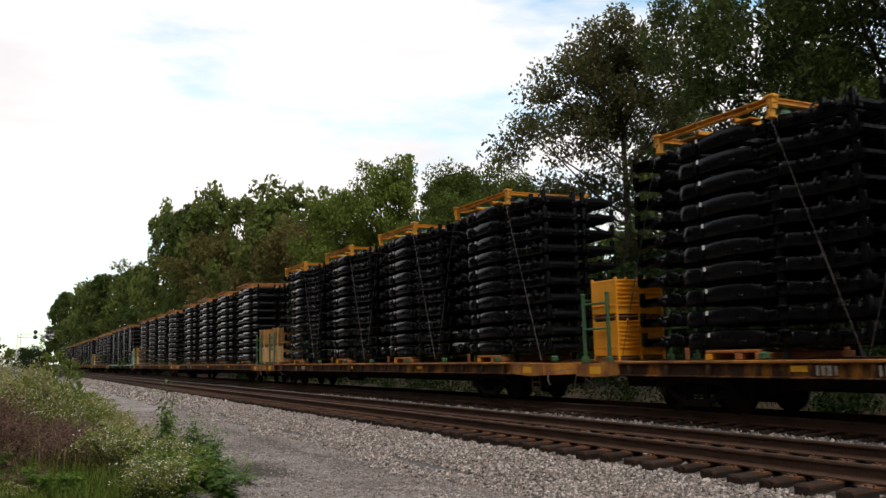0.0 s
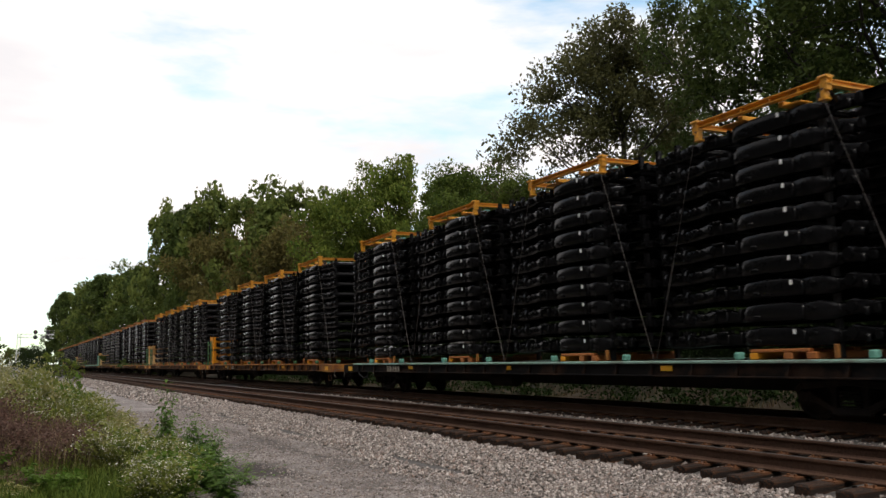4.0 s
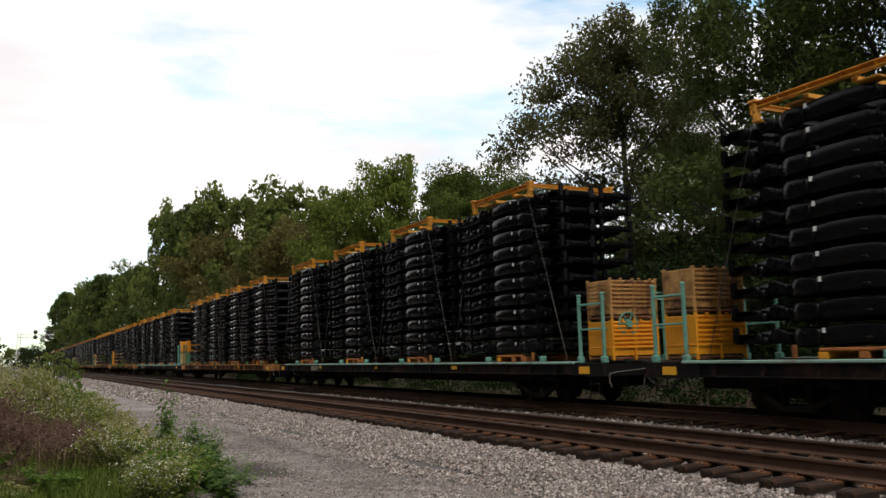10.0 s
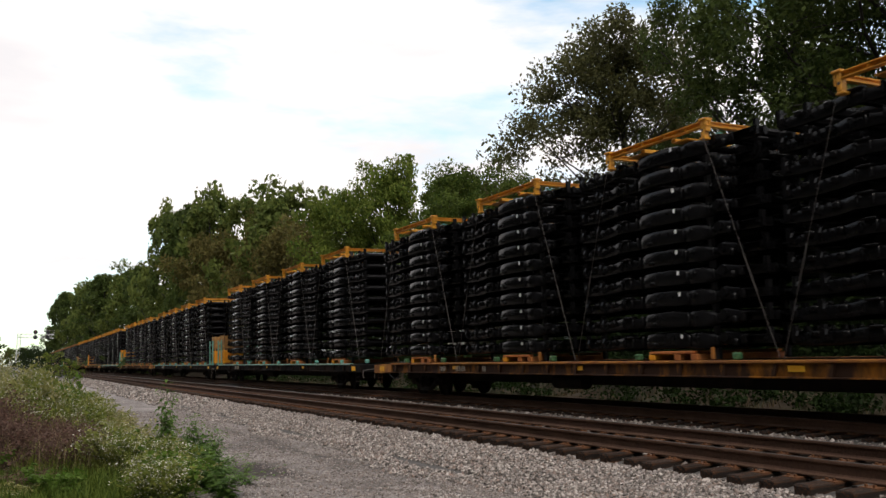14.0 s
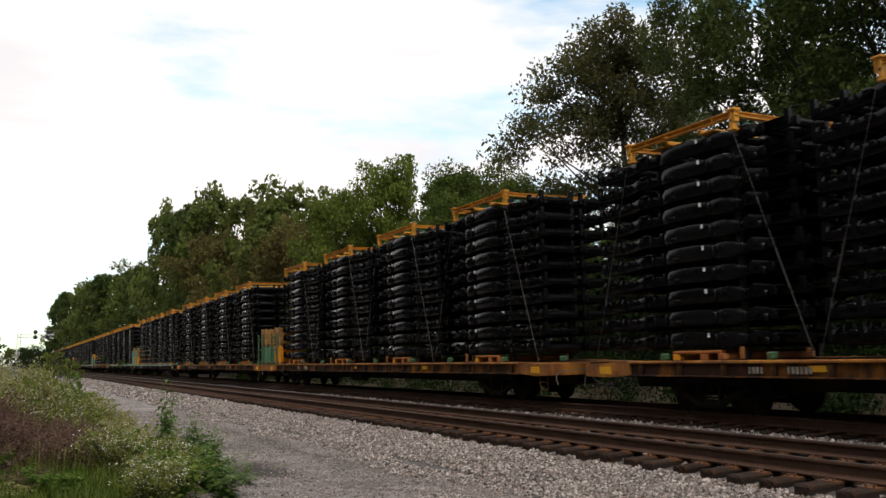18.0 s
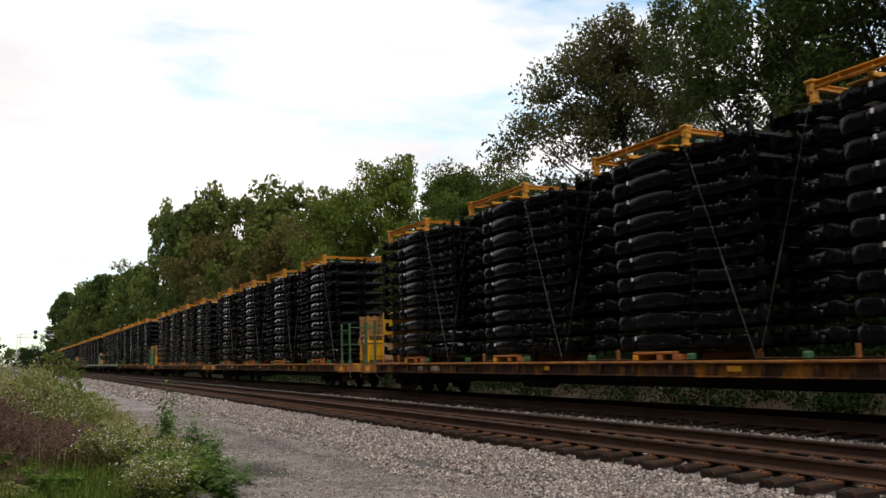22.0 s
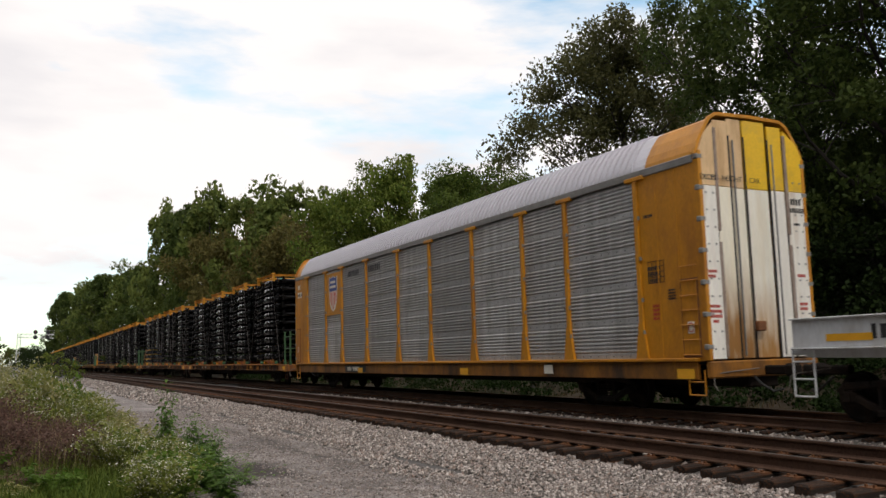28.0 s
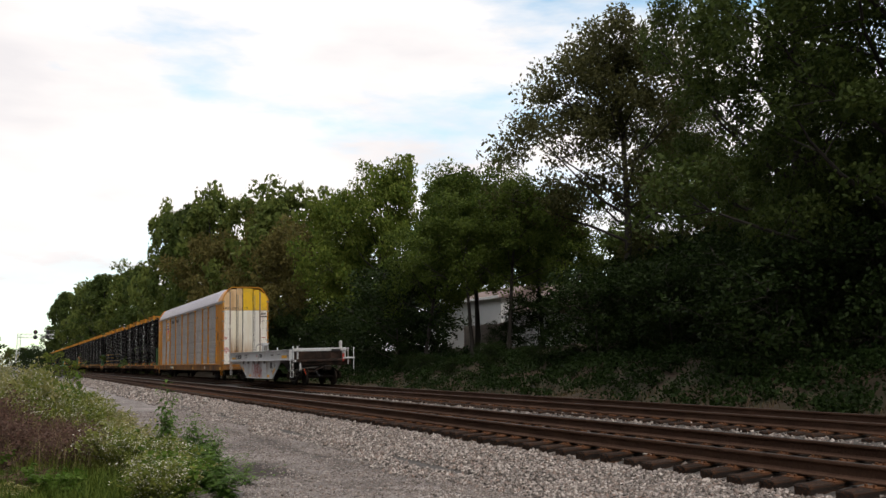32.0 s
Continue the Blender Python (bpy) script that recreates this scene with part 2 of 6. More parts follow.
# ---- mesh building ----
class Shape:
    """Collects the faces of one mesh."""

    def __init__(self):
        self.v, self.f = [], []

    def add(self, verts, faces):
        o = len(self.v)
        self.v += [tuple(p) for p in verts]
        self.f += [tuple(i + o for i in q) for q in faces]
        return self

    def box(self, cx, cy, cz, sx, sy, sz, c=0.0, rot=None):
        """A box round its centre; c: chamfer of all its edges."""
        hx, hy, hz = sx / 2, sy / 2, sz / 2
        if c <= 0:
            vs = [(x * hx, y * hy, z * hz) for x in (-1, 1) for y in (-1, 1) for z in (-1, 1)]
            fs = [(0, 1, 3, 2), (4, 6, 7, 5), (0, 4, 5, 1), (2, 3, 7, 6), (0, 2, 6, 4), (1, 5, 7, 3)]
        else:
            c = min(c, hx * 0.9, hy * 0.9, hz * 0.9)
            vs, at = [], {}
            for x in (-1, 1):
                for y in (-1, 1):
                    for z in (-1, 1):
                        for a in range(3):
                            at[x, y, z, a] = len(vs)
                            vs.append((x * (hx - (a != 0) * c), y * (hy - (a != 1) * c), z * (hz - (a != 2) * c)))
            fs = []
            for s in (-1, 1):
                fs.append([at[s, y, z, 0] for y, z in ((-1, -1), (1, -1), (1, 1), (-1, 1))][::s])
                fs.append([at[x, s, z, 1] for x, z in ((-1, -1), (-1, 1), (1, 1), (1, -1))][::s])
                fs.append([at[x, y, s, 2] for x, y in ((-1, -1), (1, -1), (1, 1), (-1, 1))][::s])
            for p in (-1, 1):
                for q in (-1, 1):
                    fs.append([at[-1, p, q, 1], at[1, p, q, 1], at[1, p, q, 2], at[-1, p, q, 2]][::p * q])
                    fs.append([at[p, -1, q, 0], at[p, -1, q, 2], at[p, 1, q, 2], at[p, 1, q, 0]][::p * q])
                    fs.append([at[p, q, -1, 0], at[p, q, 1, 0], at[p, q, 1, 1], at[p, q, -1, 1]][::p * q])
                    for r in (-1, 1):
                        fs.append([at[p, q, r, 0], at[p, q, r, 1], at[p, q, r, 2]][::p * q * r])
        if rot is not None:
            vs = [rot @ Vector(p) for p in vs]
        return self.add([(p[0] + cx, p[1] + cy, p[2] + cz) for p in vs], fs)

    def rod(self, a, b, r, n=8, r2=None, caps=True):
        """A round bar from a to b."""
        a, b = Vector(a), Vector(b)
        r2 = r if r2 is None else r2
        q = (b - a).to_track_quat("Z", "Y")
        ring = [Vector((math.cos(k * math.tau / n), math.sin(k * math.tau / n), 0)) for k in range(n)]
        vs = [a + q @ (p * r) for p in ring] + [b + q @ (p * r2) for p in ring]
        fs = [(k, (k + 1) % n, n + (k + 1) % n, n + k) for k in range(n)]
        if caps:
            fs += [tuple(range(n))[::-1], tuple(range(n, 2 * n))]
        return self.add(vs, fs)

    def bar(self, a, b, w, h=None, c=0.0):
        """A square bar from a to b."""
        a, b = Vector(a), Vector(b)
        q = (b - a).to_track_quat("Y", "Z").to_matrix()
        m = (a + b) / 2
        return self.box(m.x, m.y, m.z, w, (b - a).length, h or w, c, q)

    def sweep(self, path, section, sizes=None, closed=True):
        """A section, in the plane across the path, along a list of points that run mainly along y."""
        n, rings = len(section), []
        for i, p in enumerate(path):
            s = sizes[i] if sizes else 1.0
            rings.append([(p[0] + x * s, p[1], p[2] + z * s) for x, z in section])
        vs = [p for r in rings for p in r]
        fs = []
        for i in range(len(path) - 1):
            for k in range(n if closed else n - 1):
                j = (k + 1) % n
                fs.append((i * n + k, (i + 1) * n + k, (i + 1) * n + j, i * n + j))
        if closed:
            fs += [tuple(range(n))[::-1], tuple(range((len(path) - 1) * n, len(path) * n))]
        return self.add(vs, fs)

    def prism(self, outline, x0, x1):
        """An outline in the y, z plane, carried from x0 to x1."""
        n = len(outline)
        vs = [(x0, y, z) for y, z in outline] + [(x1, y, z) for y, z in outline]
        fs = [(k, (k + 1) % n, n + (k + 1) % n, n + k) for k in range(n)] + [tuple(range(n))[::-1], tuple(range(n, 2 * n))]
        return self.add(vs, fs)

    def mesh(self, name, material, smooth=False):
        me = bpy.data.meshes.new(name)
        me.from_pydata(self.v, [], self.f)
        bm = bmesh.new()
        bm.from_mesh(me)
        bmesh.ops.recalc_face_normals(bm, faces=bm.faces)
        bm.to_mesh(me)
        bm.free()
        me.materials.append(material)
        if smooth:
            me.shade_smooth()
        return me


def part(name, shape, material, parent=None, label="", at=None, smooth=False):
    """One mesh object, under a thing or a part."""
    me = shape if isinstance(shape, bpy.types.Mesh) else shape.mesh(name, material, smooth)
    ob = new(name, me)
    if parent is not None:
        ob.parent = parent
    if at is not None:
        ob.matrix_basis = at
    return tagged(ob, label)


def thing(name, label, category, group="", m=None, kind=""):
    ob = new(name)
    ob.empty_display_size = 0.2
    if m is not None:
        ob.matrix_basis = m
    return tagged(ob, label, category, group, kind)


def soup(name, v, f, material):
    """A large mesh from arrays."""
    me = bpy.data.meshes.new(name)
    me.from_pydata(v.tolist() if hasattr(v, "tolist") else v, [], f.tolist() if hasattr(f, "tolist") else f)
    me.materials.append(material)
    return me


MOVING = []      # things of the train, each with its place along it


def aboard(ob, u, dx=0.0, dz=0.0):
    MOVING.append((ob, u, dx, dz))
    return ob


# ---- ground ----
def ground_height(x, y):
    """Cross-section of the land: path, ballast bed of two tracks, ditch, wooded bank."""
    pts = [(-400, 0.5), (-60, 0.2), (-6, -0.35), (0, -0.52), (2.5, -0.6), (5.0, -0.61), (5.9, -0.6), (7.1, -0.52), (7.7, -0.45), (8.2, -0.37), (9.8, -0.31), (10.3, -0.36), (12.2, -0.33), (13.0, -0.27), (14.6, -0.23), (15.1, -0.26),
           (16.2, -0.42), (17.2, -0.45), (18.4, -0.15), (21.0, 1.0), (24.0, 1.8), (32, 2.3), (60, 2.8), (400, 4)]
    for (xa, za), (xb, zb) in zip(pts, pts[1:]):
        if xa <= x <= xb:
            z = za + (zb - za) * (x - xa) / (xb - xa)
            break
    else:
        z = pts[0][1] if x < pts[0][0] else pts[-1][1]
    rough = 0.02 if 5.2 < x < 16 else 0.05 if -1 < x <= 5.2 else 0.16
    if x > 17:
        rough = 0.3
    z += rough * noise.noise(Vector((x * 0.7, y * 0.45, 3.1))) + 0.3 * rough * noise.noise(Vector((x * 2.3, y * 2.1, 7.7)))
    if abs(x - 3.05) < 0.9 and 11 < y < 16:
        z -= 0.06 * math.exp(-((x - 3.05) / 0.34) ** 2 - ((y - 13.3) / 1.0) ** 2)
    return z


MUD = [(3.28, 12.9, 0.26, 0.6, 1.5), (4.75, 19.6, 0.26, 2.8, 0.62), (4.75, 14.9, 0.16, 2.2, 0.6), (4.95, 11.6, 0.1, 1.5, 0.6), (3.5, 13.6, 0.45, 1.0, 0.45), (3.6, 12.0, 0.35, 0.9, 0.6), (4.1, 16.5, 0.5, 1.4, 0.5), (3.3, 18.5, 0.6, 2.0, 0.45), (2.7, 11.0, 0.3, 1.2, 0.4), (4.1, 10.6, 0.5, 0.7, 0.4)]


def mud_value(x, y):
    """Damp dark patches and wheel ruts on the path."""
    q = 0.22 * noise.noise(Vector((x * 0.9, y * 0.4, 1.7)))
    for cx, cy, rx, ry, s in MUD:
        q += s * math.exp(-((x - cx) / rx) ** 2 - ((y - cy) / ry) ** 2)
    return max(0.0, q)


def build_ground():
    xs = sorted(set([-2500, -900, -400, -150, -60, -30, -15, -10] + [round(-8 + 0.3 * k, 2) for k in range(38)] + [round(3.4 + 0.2 * k, 2) for k in range(20)] +
                    [7.4, 7.7, 8.2, 8.9, 9.8, 10.3, 11, 11.6, 12.2, 13, 13.8, 14.5, 15.1] + [15.5 + 0.35 * k for k in range(26)] + [25, 27, 30, 35, 42, 60, 100, 200, 400, 900, 2500]))
    ys = sorted(set([-2500, -800, -300, -100, -50, -25, -12] + [round(-6 + 0.35 * k, 2) for k in range(130)] + [40 + 1.6 * k for k in range(60)] +
                    [140, 160, 190, 230, 290, 380, 600, 1200, 3500]))
    v = np.array([(x, y, ground_height(x, y)) for y in ys for x in xs])
    n, zone = len(xs), []
    f = []
    for j in range(len(ys) - 1):
        for i in range(n - 1):
            f.append((j * n + i, j * n + i + 1, (j + 1) * n + i + 1, (j + 1) * n + i))
            xm = (xs[i] + xs[i + 1]) / 2
            zone.append(0 if xm < 5.4 else 1 if xm < 16.4 else 2)
    me = soup("ground", v, f, GRAVEL)
    me.materials.append(BALLAST)
    me.materials.append(BANK)
    me.polygons.foreach_set("material_index", zone)
    me.attributes.new("mud", "FLOAT", "POINT").data.foreach_set("value", [mud_value(x, y) if -2 < x < 6 and 5 < y < 60 else 0.0 for x, y, z in v.tolist()])
    me.shade_smooth()
    tagged(new("ground", me), "gravel path, grey ballast bed and earthen bank beside the railway", "ground", kind="structure")


build_ground()


def rail_section():
    """Half-inch-true outline of a tee rail, top at zero."""
    half = [(0.030, 0.0), (0.0375, -0.008), (0.0375, -0.030), (0.030, -0.042), (0.010, -0.050), (0.009, -0.135), (0.028, -0.155), (0.076, -0.170), (0.076, -0.182)]
    return half + [(-x, z) for x, z in reversed(half)]


def build_track(x0, z0, name, label):
    track = thing(name, label, "railway track", kind="structure", m=pose(x0, 0, z0, 0, -CANT, 0))
    for dx in (-0.7175 - 0.0375, 0.7175 + 0.0375):
        rail = part("rail", Shape().sweep([(dx, y, 0) for y in (-60, -20, 0, 20, 60, 120, 240, 500)], rail_section()), RAIL, track, "rusty brown steel rail with a worn head")
        part("rail_head", Shape().box(dx, 220, 0.001, 0.058, 560, 0.004), RAIL_TOP, rail, "dull polished running surface")
    return track


near_track = build_track(NEAR_X, NEAR_Z, "track_near", "rusty railway track on wooden ties beside the path")
far_track = build_track(FAR_X, 0.0, "track_far", "rusty railway track carrying the freight train")


# ---- train: flat cars ----
def wheel_mesh(name="wheel"):
    s = Shape()
    prof = [(0.42, -0.07), (0.455, -0.065), (0.455, -0.045), (0.42, -0.035), (0.418, 0.05), (0.36, 0.055), (0.30, 0.02), (0.14, 0.03), (0.10, 0.07)]
    n = 20
    vs = [(x, r * math.cos(k * math.tau / n), r * math.sin(k * math.tau / n)) for r, x in prof for k in range(n)]
    fs = [(i * n + k, i * n + (k + 1) % n, (i + 1) * n + (k + 1) % n, (i + 1) * n + k) for i in range(len(prof) - 1) for k in range(n)]
    fs.append(tuple(range((len(prof) - 1) * n, len(prof) * n)))
    fs.append(tuple(range(n))[::-1])
    return s.add(vs, fs).mesh(name, DARK_STEEL)


WHEEL = wheel_mesh()
LEVER = mat("lever_steel", (0.16, 0.14, 0.12), 0.6, spread=0.3, scale=6, fine=40)


def sideframe_mesh():
    """Cast side frame of a two-axle truck, with its spring window."""
    s = Shape()
    top = [(-1.1, 0.50), (-0.95, 0.62), (-0.45, 0.66), (0, 0.70), (0.45, 0.66), (0.95, 0.62), (1.1, 0.50)]
    for (ya, za), (yb, zb) in zip(top, top[1:]):
        s.bar((0, ya, za), (0, yb, zb), 0.14, 0.13, 0.02)
    s.bar((0, -0.85, 0.46), (0, -0.28, 0.20), 0.13, 0.12, 0.02)
    s.bar((0, 0.85, 0.46), (0, 0.28, 0.20), 0.13, 0.12, 0.02)
    s.box(0, 0, 0.19, 0.16, 0.75, 0.12, 0.02)
    for y in (-0.30, 0.30):
        s.bar((0, y, 0.2), (0, y, 0.66), 0.12, 0.09, 0.015)
    for y in (-0.14, 0.0, 0.14):
        for k in range(5):
            s.rod((-0.02, y, 0.26 + 0.06 * k), (-0.02, y, 0.29 + 0.06 * k), 0.062, 8)
    for y in (-0.89, 0.89):
        s.box(-0.01, y, 0.44, 0.2, 0.24, 0.22, 0.04)
        s.rod((-0.13, y, 0.44), (0.1, y, 0.44), 0.085, 10)
    return s.mesh("side_frame", DARK_STEEL)


SIDE_FRAME = sideframe_mesh()


def add_truck(car, y):
    """A two-axle truck under a car, as parts of it."""
    for dx, m in ((-1.0, pose(-1.02, y, 0)), (1.0, pose(1.02, y, 0, 0, 0, 180))):
        part("side_frame", SIDE_FRAME, None, car, at=m)
    part("bolster", Shape().box(0, y, 0.5, 1.9, 0.4, 0.24, 0.03), DARK_STEEL, car)
    for dy in (-0.89, 0.89):
        part("axle", Shape().rod((-0.7, y + dy, 0.42), (0.7, y + dy, 0.42), 0.075, 10), DARK_STEEL, car)
        for x, r in ((-0.75, 180), (0.75, 0)):
            part("wheel", WHEEL, None, car, at=pose(x, y + dy, 0.42, 0, 0, r))


def add_coupler(car, y, way):
    s = Shape().box(0, y + way * 0.35, 0.86, 0.16, 0.75, 0.18, 0.03).box(0.05, y + way * 0.75, 0.86, 0.3, 0.24, 0.26, 0.05)
    s.box(-0.14, y + way * 0.84, 0.86, 0.1, 0.2, 0.22, 0.03)
    part("coupler", s, DARK_STEEL, car)
    hose = Shape()
    pts = [(-0.35, y + way * 0.1, 0.75), (-0.37, y + way * 0.3, 0.6), (-0.3, y + way * 0.55, 0.45), (-0.2, y + way * 0.72, 0.5)]
    for a, b in zip(pts, pts[1:]):
        hose.rod(a, b, 0.025, 6)
    part("air_hose", hose, LETTER_BLACK, car)
    lever = Shape()
    pts = [(-0.3, y + way * 0.2, 0.9), (-1.2, y + way * 0.16, 0.84), (-1.42, y + way * 0.12, 0.8), (-1.45, y + way * 0.14, 0.62), (-1.43, y + way * 0.2, 0.5)]
    for a, b in zip(pts, pts[1:]):
        lever.rod(a, b, 0.012, 6)
    part("uncoupling_lever", lever, LEVER, car, "pale bent steel lever")


def bars_of_text(s, x, y, z, height, count, gap=()):
    """Writing that cannot be read: a row of plain upright bars."""
    w = height * 0.56
    for k in range(count):
        if k not in gap:
            s.box(x, y - k * w * 1.3, z, 0.006, w * (0.85 if k % 3 else 0.6), height * (0.94 if k % 2 else 1.0))
    return s


HALF = 13.6     # half of a flat car's body


def flat_car(kind, crates_at, marks, far=False):
    """A long flat car; kind: yellow or teal; crates_at: the end, 1 or -1, that carries crates."""
    deck, sill = (DECK_YELLOW, SILL_YELLOW) if kind == "yellow" else (DECK_TEAL, SILL_BLACK)
    look_of = "weathered rust-stained yellow" if kind == "yellow" else "black-sided, pale teal-decked"
    car = thing("flat_car", f"{look_of} long railway flat car loaded with stacked frames", "flat car", "flat cars of the train")
    part("deck", Shape().box(0, 0, 1.04, 2.86, 2 * HALF - 3.4, 0.05, 0.01), DARK_STEEL, car, "dirty dark steel deck")
    for x in (-1.45, 1.45):
        part("deck_edge", Shape().box(x, -0.0, 1.055, 0.17, 2 * HALF - (3.2 if kind == "yellow" else 2.3), 0.06, 0.012), deck, car, "scuffed raised deck edge")
        s = Shape().box(x * 0.985, 0, 0.9, 0.05, 2 * HALF - 3.2, 0.24, 0.008).box(x * 0.99, 0, 0.772, 0.16, 2 * HALF - 3.2, 0.03, 0.005)
        part("side_sill", s, sill, car)
        for k in range(20 if x < 0 and not far else 0):
            y = -HALF + 2.0 + k * (2 * HALF - 4.0) / 19
            part("sill_rib", RIB[kind], None, car, at=pose(x - 0.02, y, 0.9))
    part("centre_sill", Shape().box(0, 0, 0.72, 0.75, 2 * HALF - 1.0, 0.5, 0.03), DARK_STEEL, car)
    for k in range(7):
        part("cross_bearer", Shape().prism([(0, 0.8), (0.12, 0.8), (0.12, 0.78), (0, 0.78)], -1.4, 1.4), DARK_STEEL, car, at=pose(0, -9 + 3 * k, 0))
    tank = Shape().rod((-0.75, 1.2, 0.56), (-0.75, 2.5, 0.56), 0.19, 14)
    part("air_tank", tank, DARK_STEEL, car)
    for e in (-1, 1):
        s = Shape().prism([(e * (HALF - 1.62), 0.78), (e * (HALF - 1.62), 1.07), (e * HALF, 1.03), (e * HALF, 0.74), (e * (HALF - 0.7), 0.72)], -1.5, 1.5)
        part("end_platform", s, deck if kind == "yellow" else sill, car, "worn sloped end platform")
        part("striker", Shape().box(0, e * (HALF + 0.05), 0.86, 0.6, 0.14, 0.36, 0.03), DARK_STEEL, car)
        for x in (-1.508, 1.508):
            part("marker_patch", Shape().box(x, e * (HALF - 0.75), 0.88, 0.008, 0.42, 0.17), MARK_YELLOW, car, "bright yellow reflective patch")
        step = Shape()
        for y in (HALF - 0.25, HALF - 0.6):
            step.rod((-1.45, e * y, 0.78), (-1.45, e * y, 0.36), 0.015, 6)
        for z in (0.36, 0.56):
            step.rod((-1.45, e * (HALF - 0.25), z), (-1.45, e * (HALF - 0.6), z), 0.015, 6)
        part("step", step, sill, car)
        add_truck(car, e * 10.05)
        add_coupler(car, e * HALF, e)
    s = Shape()
    for at_y, z, h, count in marks:
        bars_of_text(s, -1.512 + 0.012, at_y, z, h, count)
    part("lettering", s, LETTER_FADED, car, "worn white lettering")
    for k in range(3):
        part("reflector", Shape().box(-1.478, 7 - 6.5 * k, 0.93, 0.008, 0.36, 0.11), MARK_YELLOW, car)
    # teal or green guide stands and brake wheel on the crate end
    stand = GREEN if kind == "yellow" else TEAL
    if crates_at:
        e = crates_at
        for x in (-1.33, 1.33):
            for y in (HALF - 0.16, HALF - 1.1):
                s = Shape().box(x, e * y, 1.85, 0.08, 0.07, 1.62, 0.012).box(x, e * y, 2.68, 0.1, 0.09, 0.06, 0.015).box(x, e * y, 1.12, 0.14, 0.16, 0.16, 0.02)
                part("stand_post", s, stand, car, "painted steel corner post")
            s = Shape().box(x, e * (HALF - 0.63), 2.45, 0.045, 0.9, 0.05, 0.01).box(x, e * (HALF - 0.63), 1.85, 0.045, 0.9, 0.045, 0.01)
            part("stand_rail", s, stand, car)
        s = Shape()
        for z in (1.85, 2.55):
            s.box(0, e * (HALF - 0.16), z, 2.6, 0.04, 0.045, 0.01)
        part("stand_rail", s, stand, car)
        if e < 0:
            wheel = Shape()
            c = Vector((-0.75, e * (HALF + 0.04), 1.95))
            pts = [c + Vector((0.27 * math.cos(k * math.tau / 18), 0, 0.27 * math.sin(k * math.tau / 18))) for k in range(18)]
            for k in range(18):
                wheel.rod(pts[k], pts[(k + 1) % 18], 0.02, 6)
            for k in range(0, 18, 3):
                wheel.rod(c, pts[k], 0.014, 6)
            wheel.rod(c + Vector((0, -0.06, 0)), c + Vector((0, 0.06, 0)), 0.09, 12)
            part("brake_wheel", wheel, stand if kind == "teal" else WHEEL_TAN, car, "spoked hand brake wheel")
            part("brake_column", Shape().box(-0.75, e * (HALF - 0.1), 1.55, 0.1, 0.07, 1.0, 0.012).box(-0.75, e * (HALF - 0.06), 1.95, 0.22, 0.12, 0.26, 0.03), stand if kind == "teal" else RUST, car, "hand brake column and gear housing")
    for k in range(4):
        y = (-crates_at or 1) * (HALF - 2.6 - 6.3 * k)
        for dy in (0.0, -2.9):
            s = Shape().box(-1.32, y + dy, 1.16, 0.16, 0.16, 0.15, 0.03)
            part("load_stop", s, stand, car, "painted steel load stop")
    return car


RIB = {k: Shape().prism([(-0.09, 0.11), (0.07, 0.11), (0.05, -0.11), (-0.03, -0.11)], -0.03, 0.025).mesh("sill_rib", SILL_YELLOW if k == "yellow" else SILL_BLACK) for k in ("yellow", "teal")}


# ---- train: stacks of truck frames ----
RAIL_KEYS = [  # along, height, outwards, depth, width of a frame's side rail
    (2.78, -0.01, -0.11, 0.095, 0.05), (2.3, 0.0, -0.1, 0.1, 0.06), (1.95, 0.01, -0.08, 0.12, 0.065), (1.72, 0.03, -0.04, 0.14, 0.08), (1.6, 0.04, 0.0, 0.15, 0.085),
    (1.48, 0.03, -0.03, 0.13, 0.075), (1.4, 0.0, -0.09, 0.11, 0.065), (1.3, -0.01, -0.09, 0.12, 0.07), (1.22, -0.01, -0.02, 0.15, 0.08), (1.12, -0.01, 0.045, 0.168, 0.085), (0.98, 0.0, 0.075, 0.182, 0.09),
    (0.78, 0.0, 0.07, 0.176, 0.088), (0.62, 0.005, 0.04, 0.155, 0.08), (0.48, 0.012, 0.06, 0.17, 0.085), (0.2, 0.022, 0.085, 0.182, 0.09), (-0.25, 0.03, 0.085, 0.178, 0.09), (-0.62, 0.015, 0.075, 0.172, 0.088), (-0.8, 0.0, 0.03, 0.15, 0.08), (-0.92, -0.02, -0.05, 0.11, 0.07),
    (-1.1, -0.015, -0.02, 0.12, 0.07), (-1.3, 0.0, 0.03, 0.14, 0.08), (-1.6, 0.0, 0.03, 0.14, 0.08), (-1.82, -0.02, -0.03, 0.135, 0.075), (-2.2, -0.035, -0.05, 0.14, 0.075), (-2.7, -0.045, -0.06, 0.13, 0.07), (-3.15, -0.04, -0.08, 0.1, 0.05)]


def frame_rail(s, x0, keys, n):
    """One hydroformed side rail of a truck frame: a rounded tube that swells and bows outwards amidships."""
    side = -1 if x0 < 0 else 1
    ring = []
    for k in range(n):
        a = (k + 0.5) * math.tau / n
        c, d = math.cos(a), math.sin(a)
        ring.append((math.copysign(abs(c) ** 0.72, c), math.copysign(abs(d) ** 0.78, d)))
    vs, fs = [], []
    for y, z, out, deep, wide in keys:
        vs += [(x0 + side * out + c * wide, y, z + d * deep) for c, d in ring]
    for i in range(len(keys) - 1):
        fs += [(i * n + k, i * n + (k + 1) % n, (i + 1) * n + (k + 1) % n, (i + 1) * n + k) for k in range(n)]
    fs += [tuple(range(n)), tuple(range((len(keys) - 1) * n, len(keys) * n))]
    s.add(vs, fs)


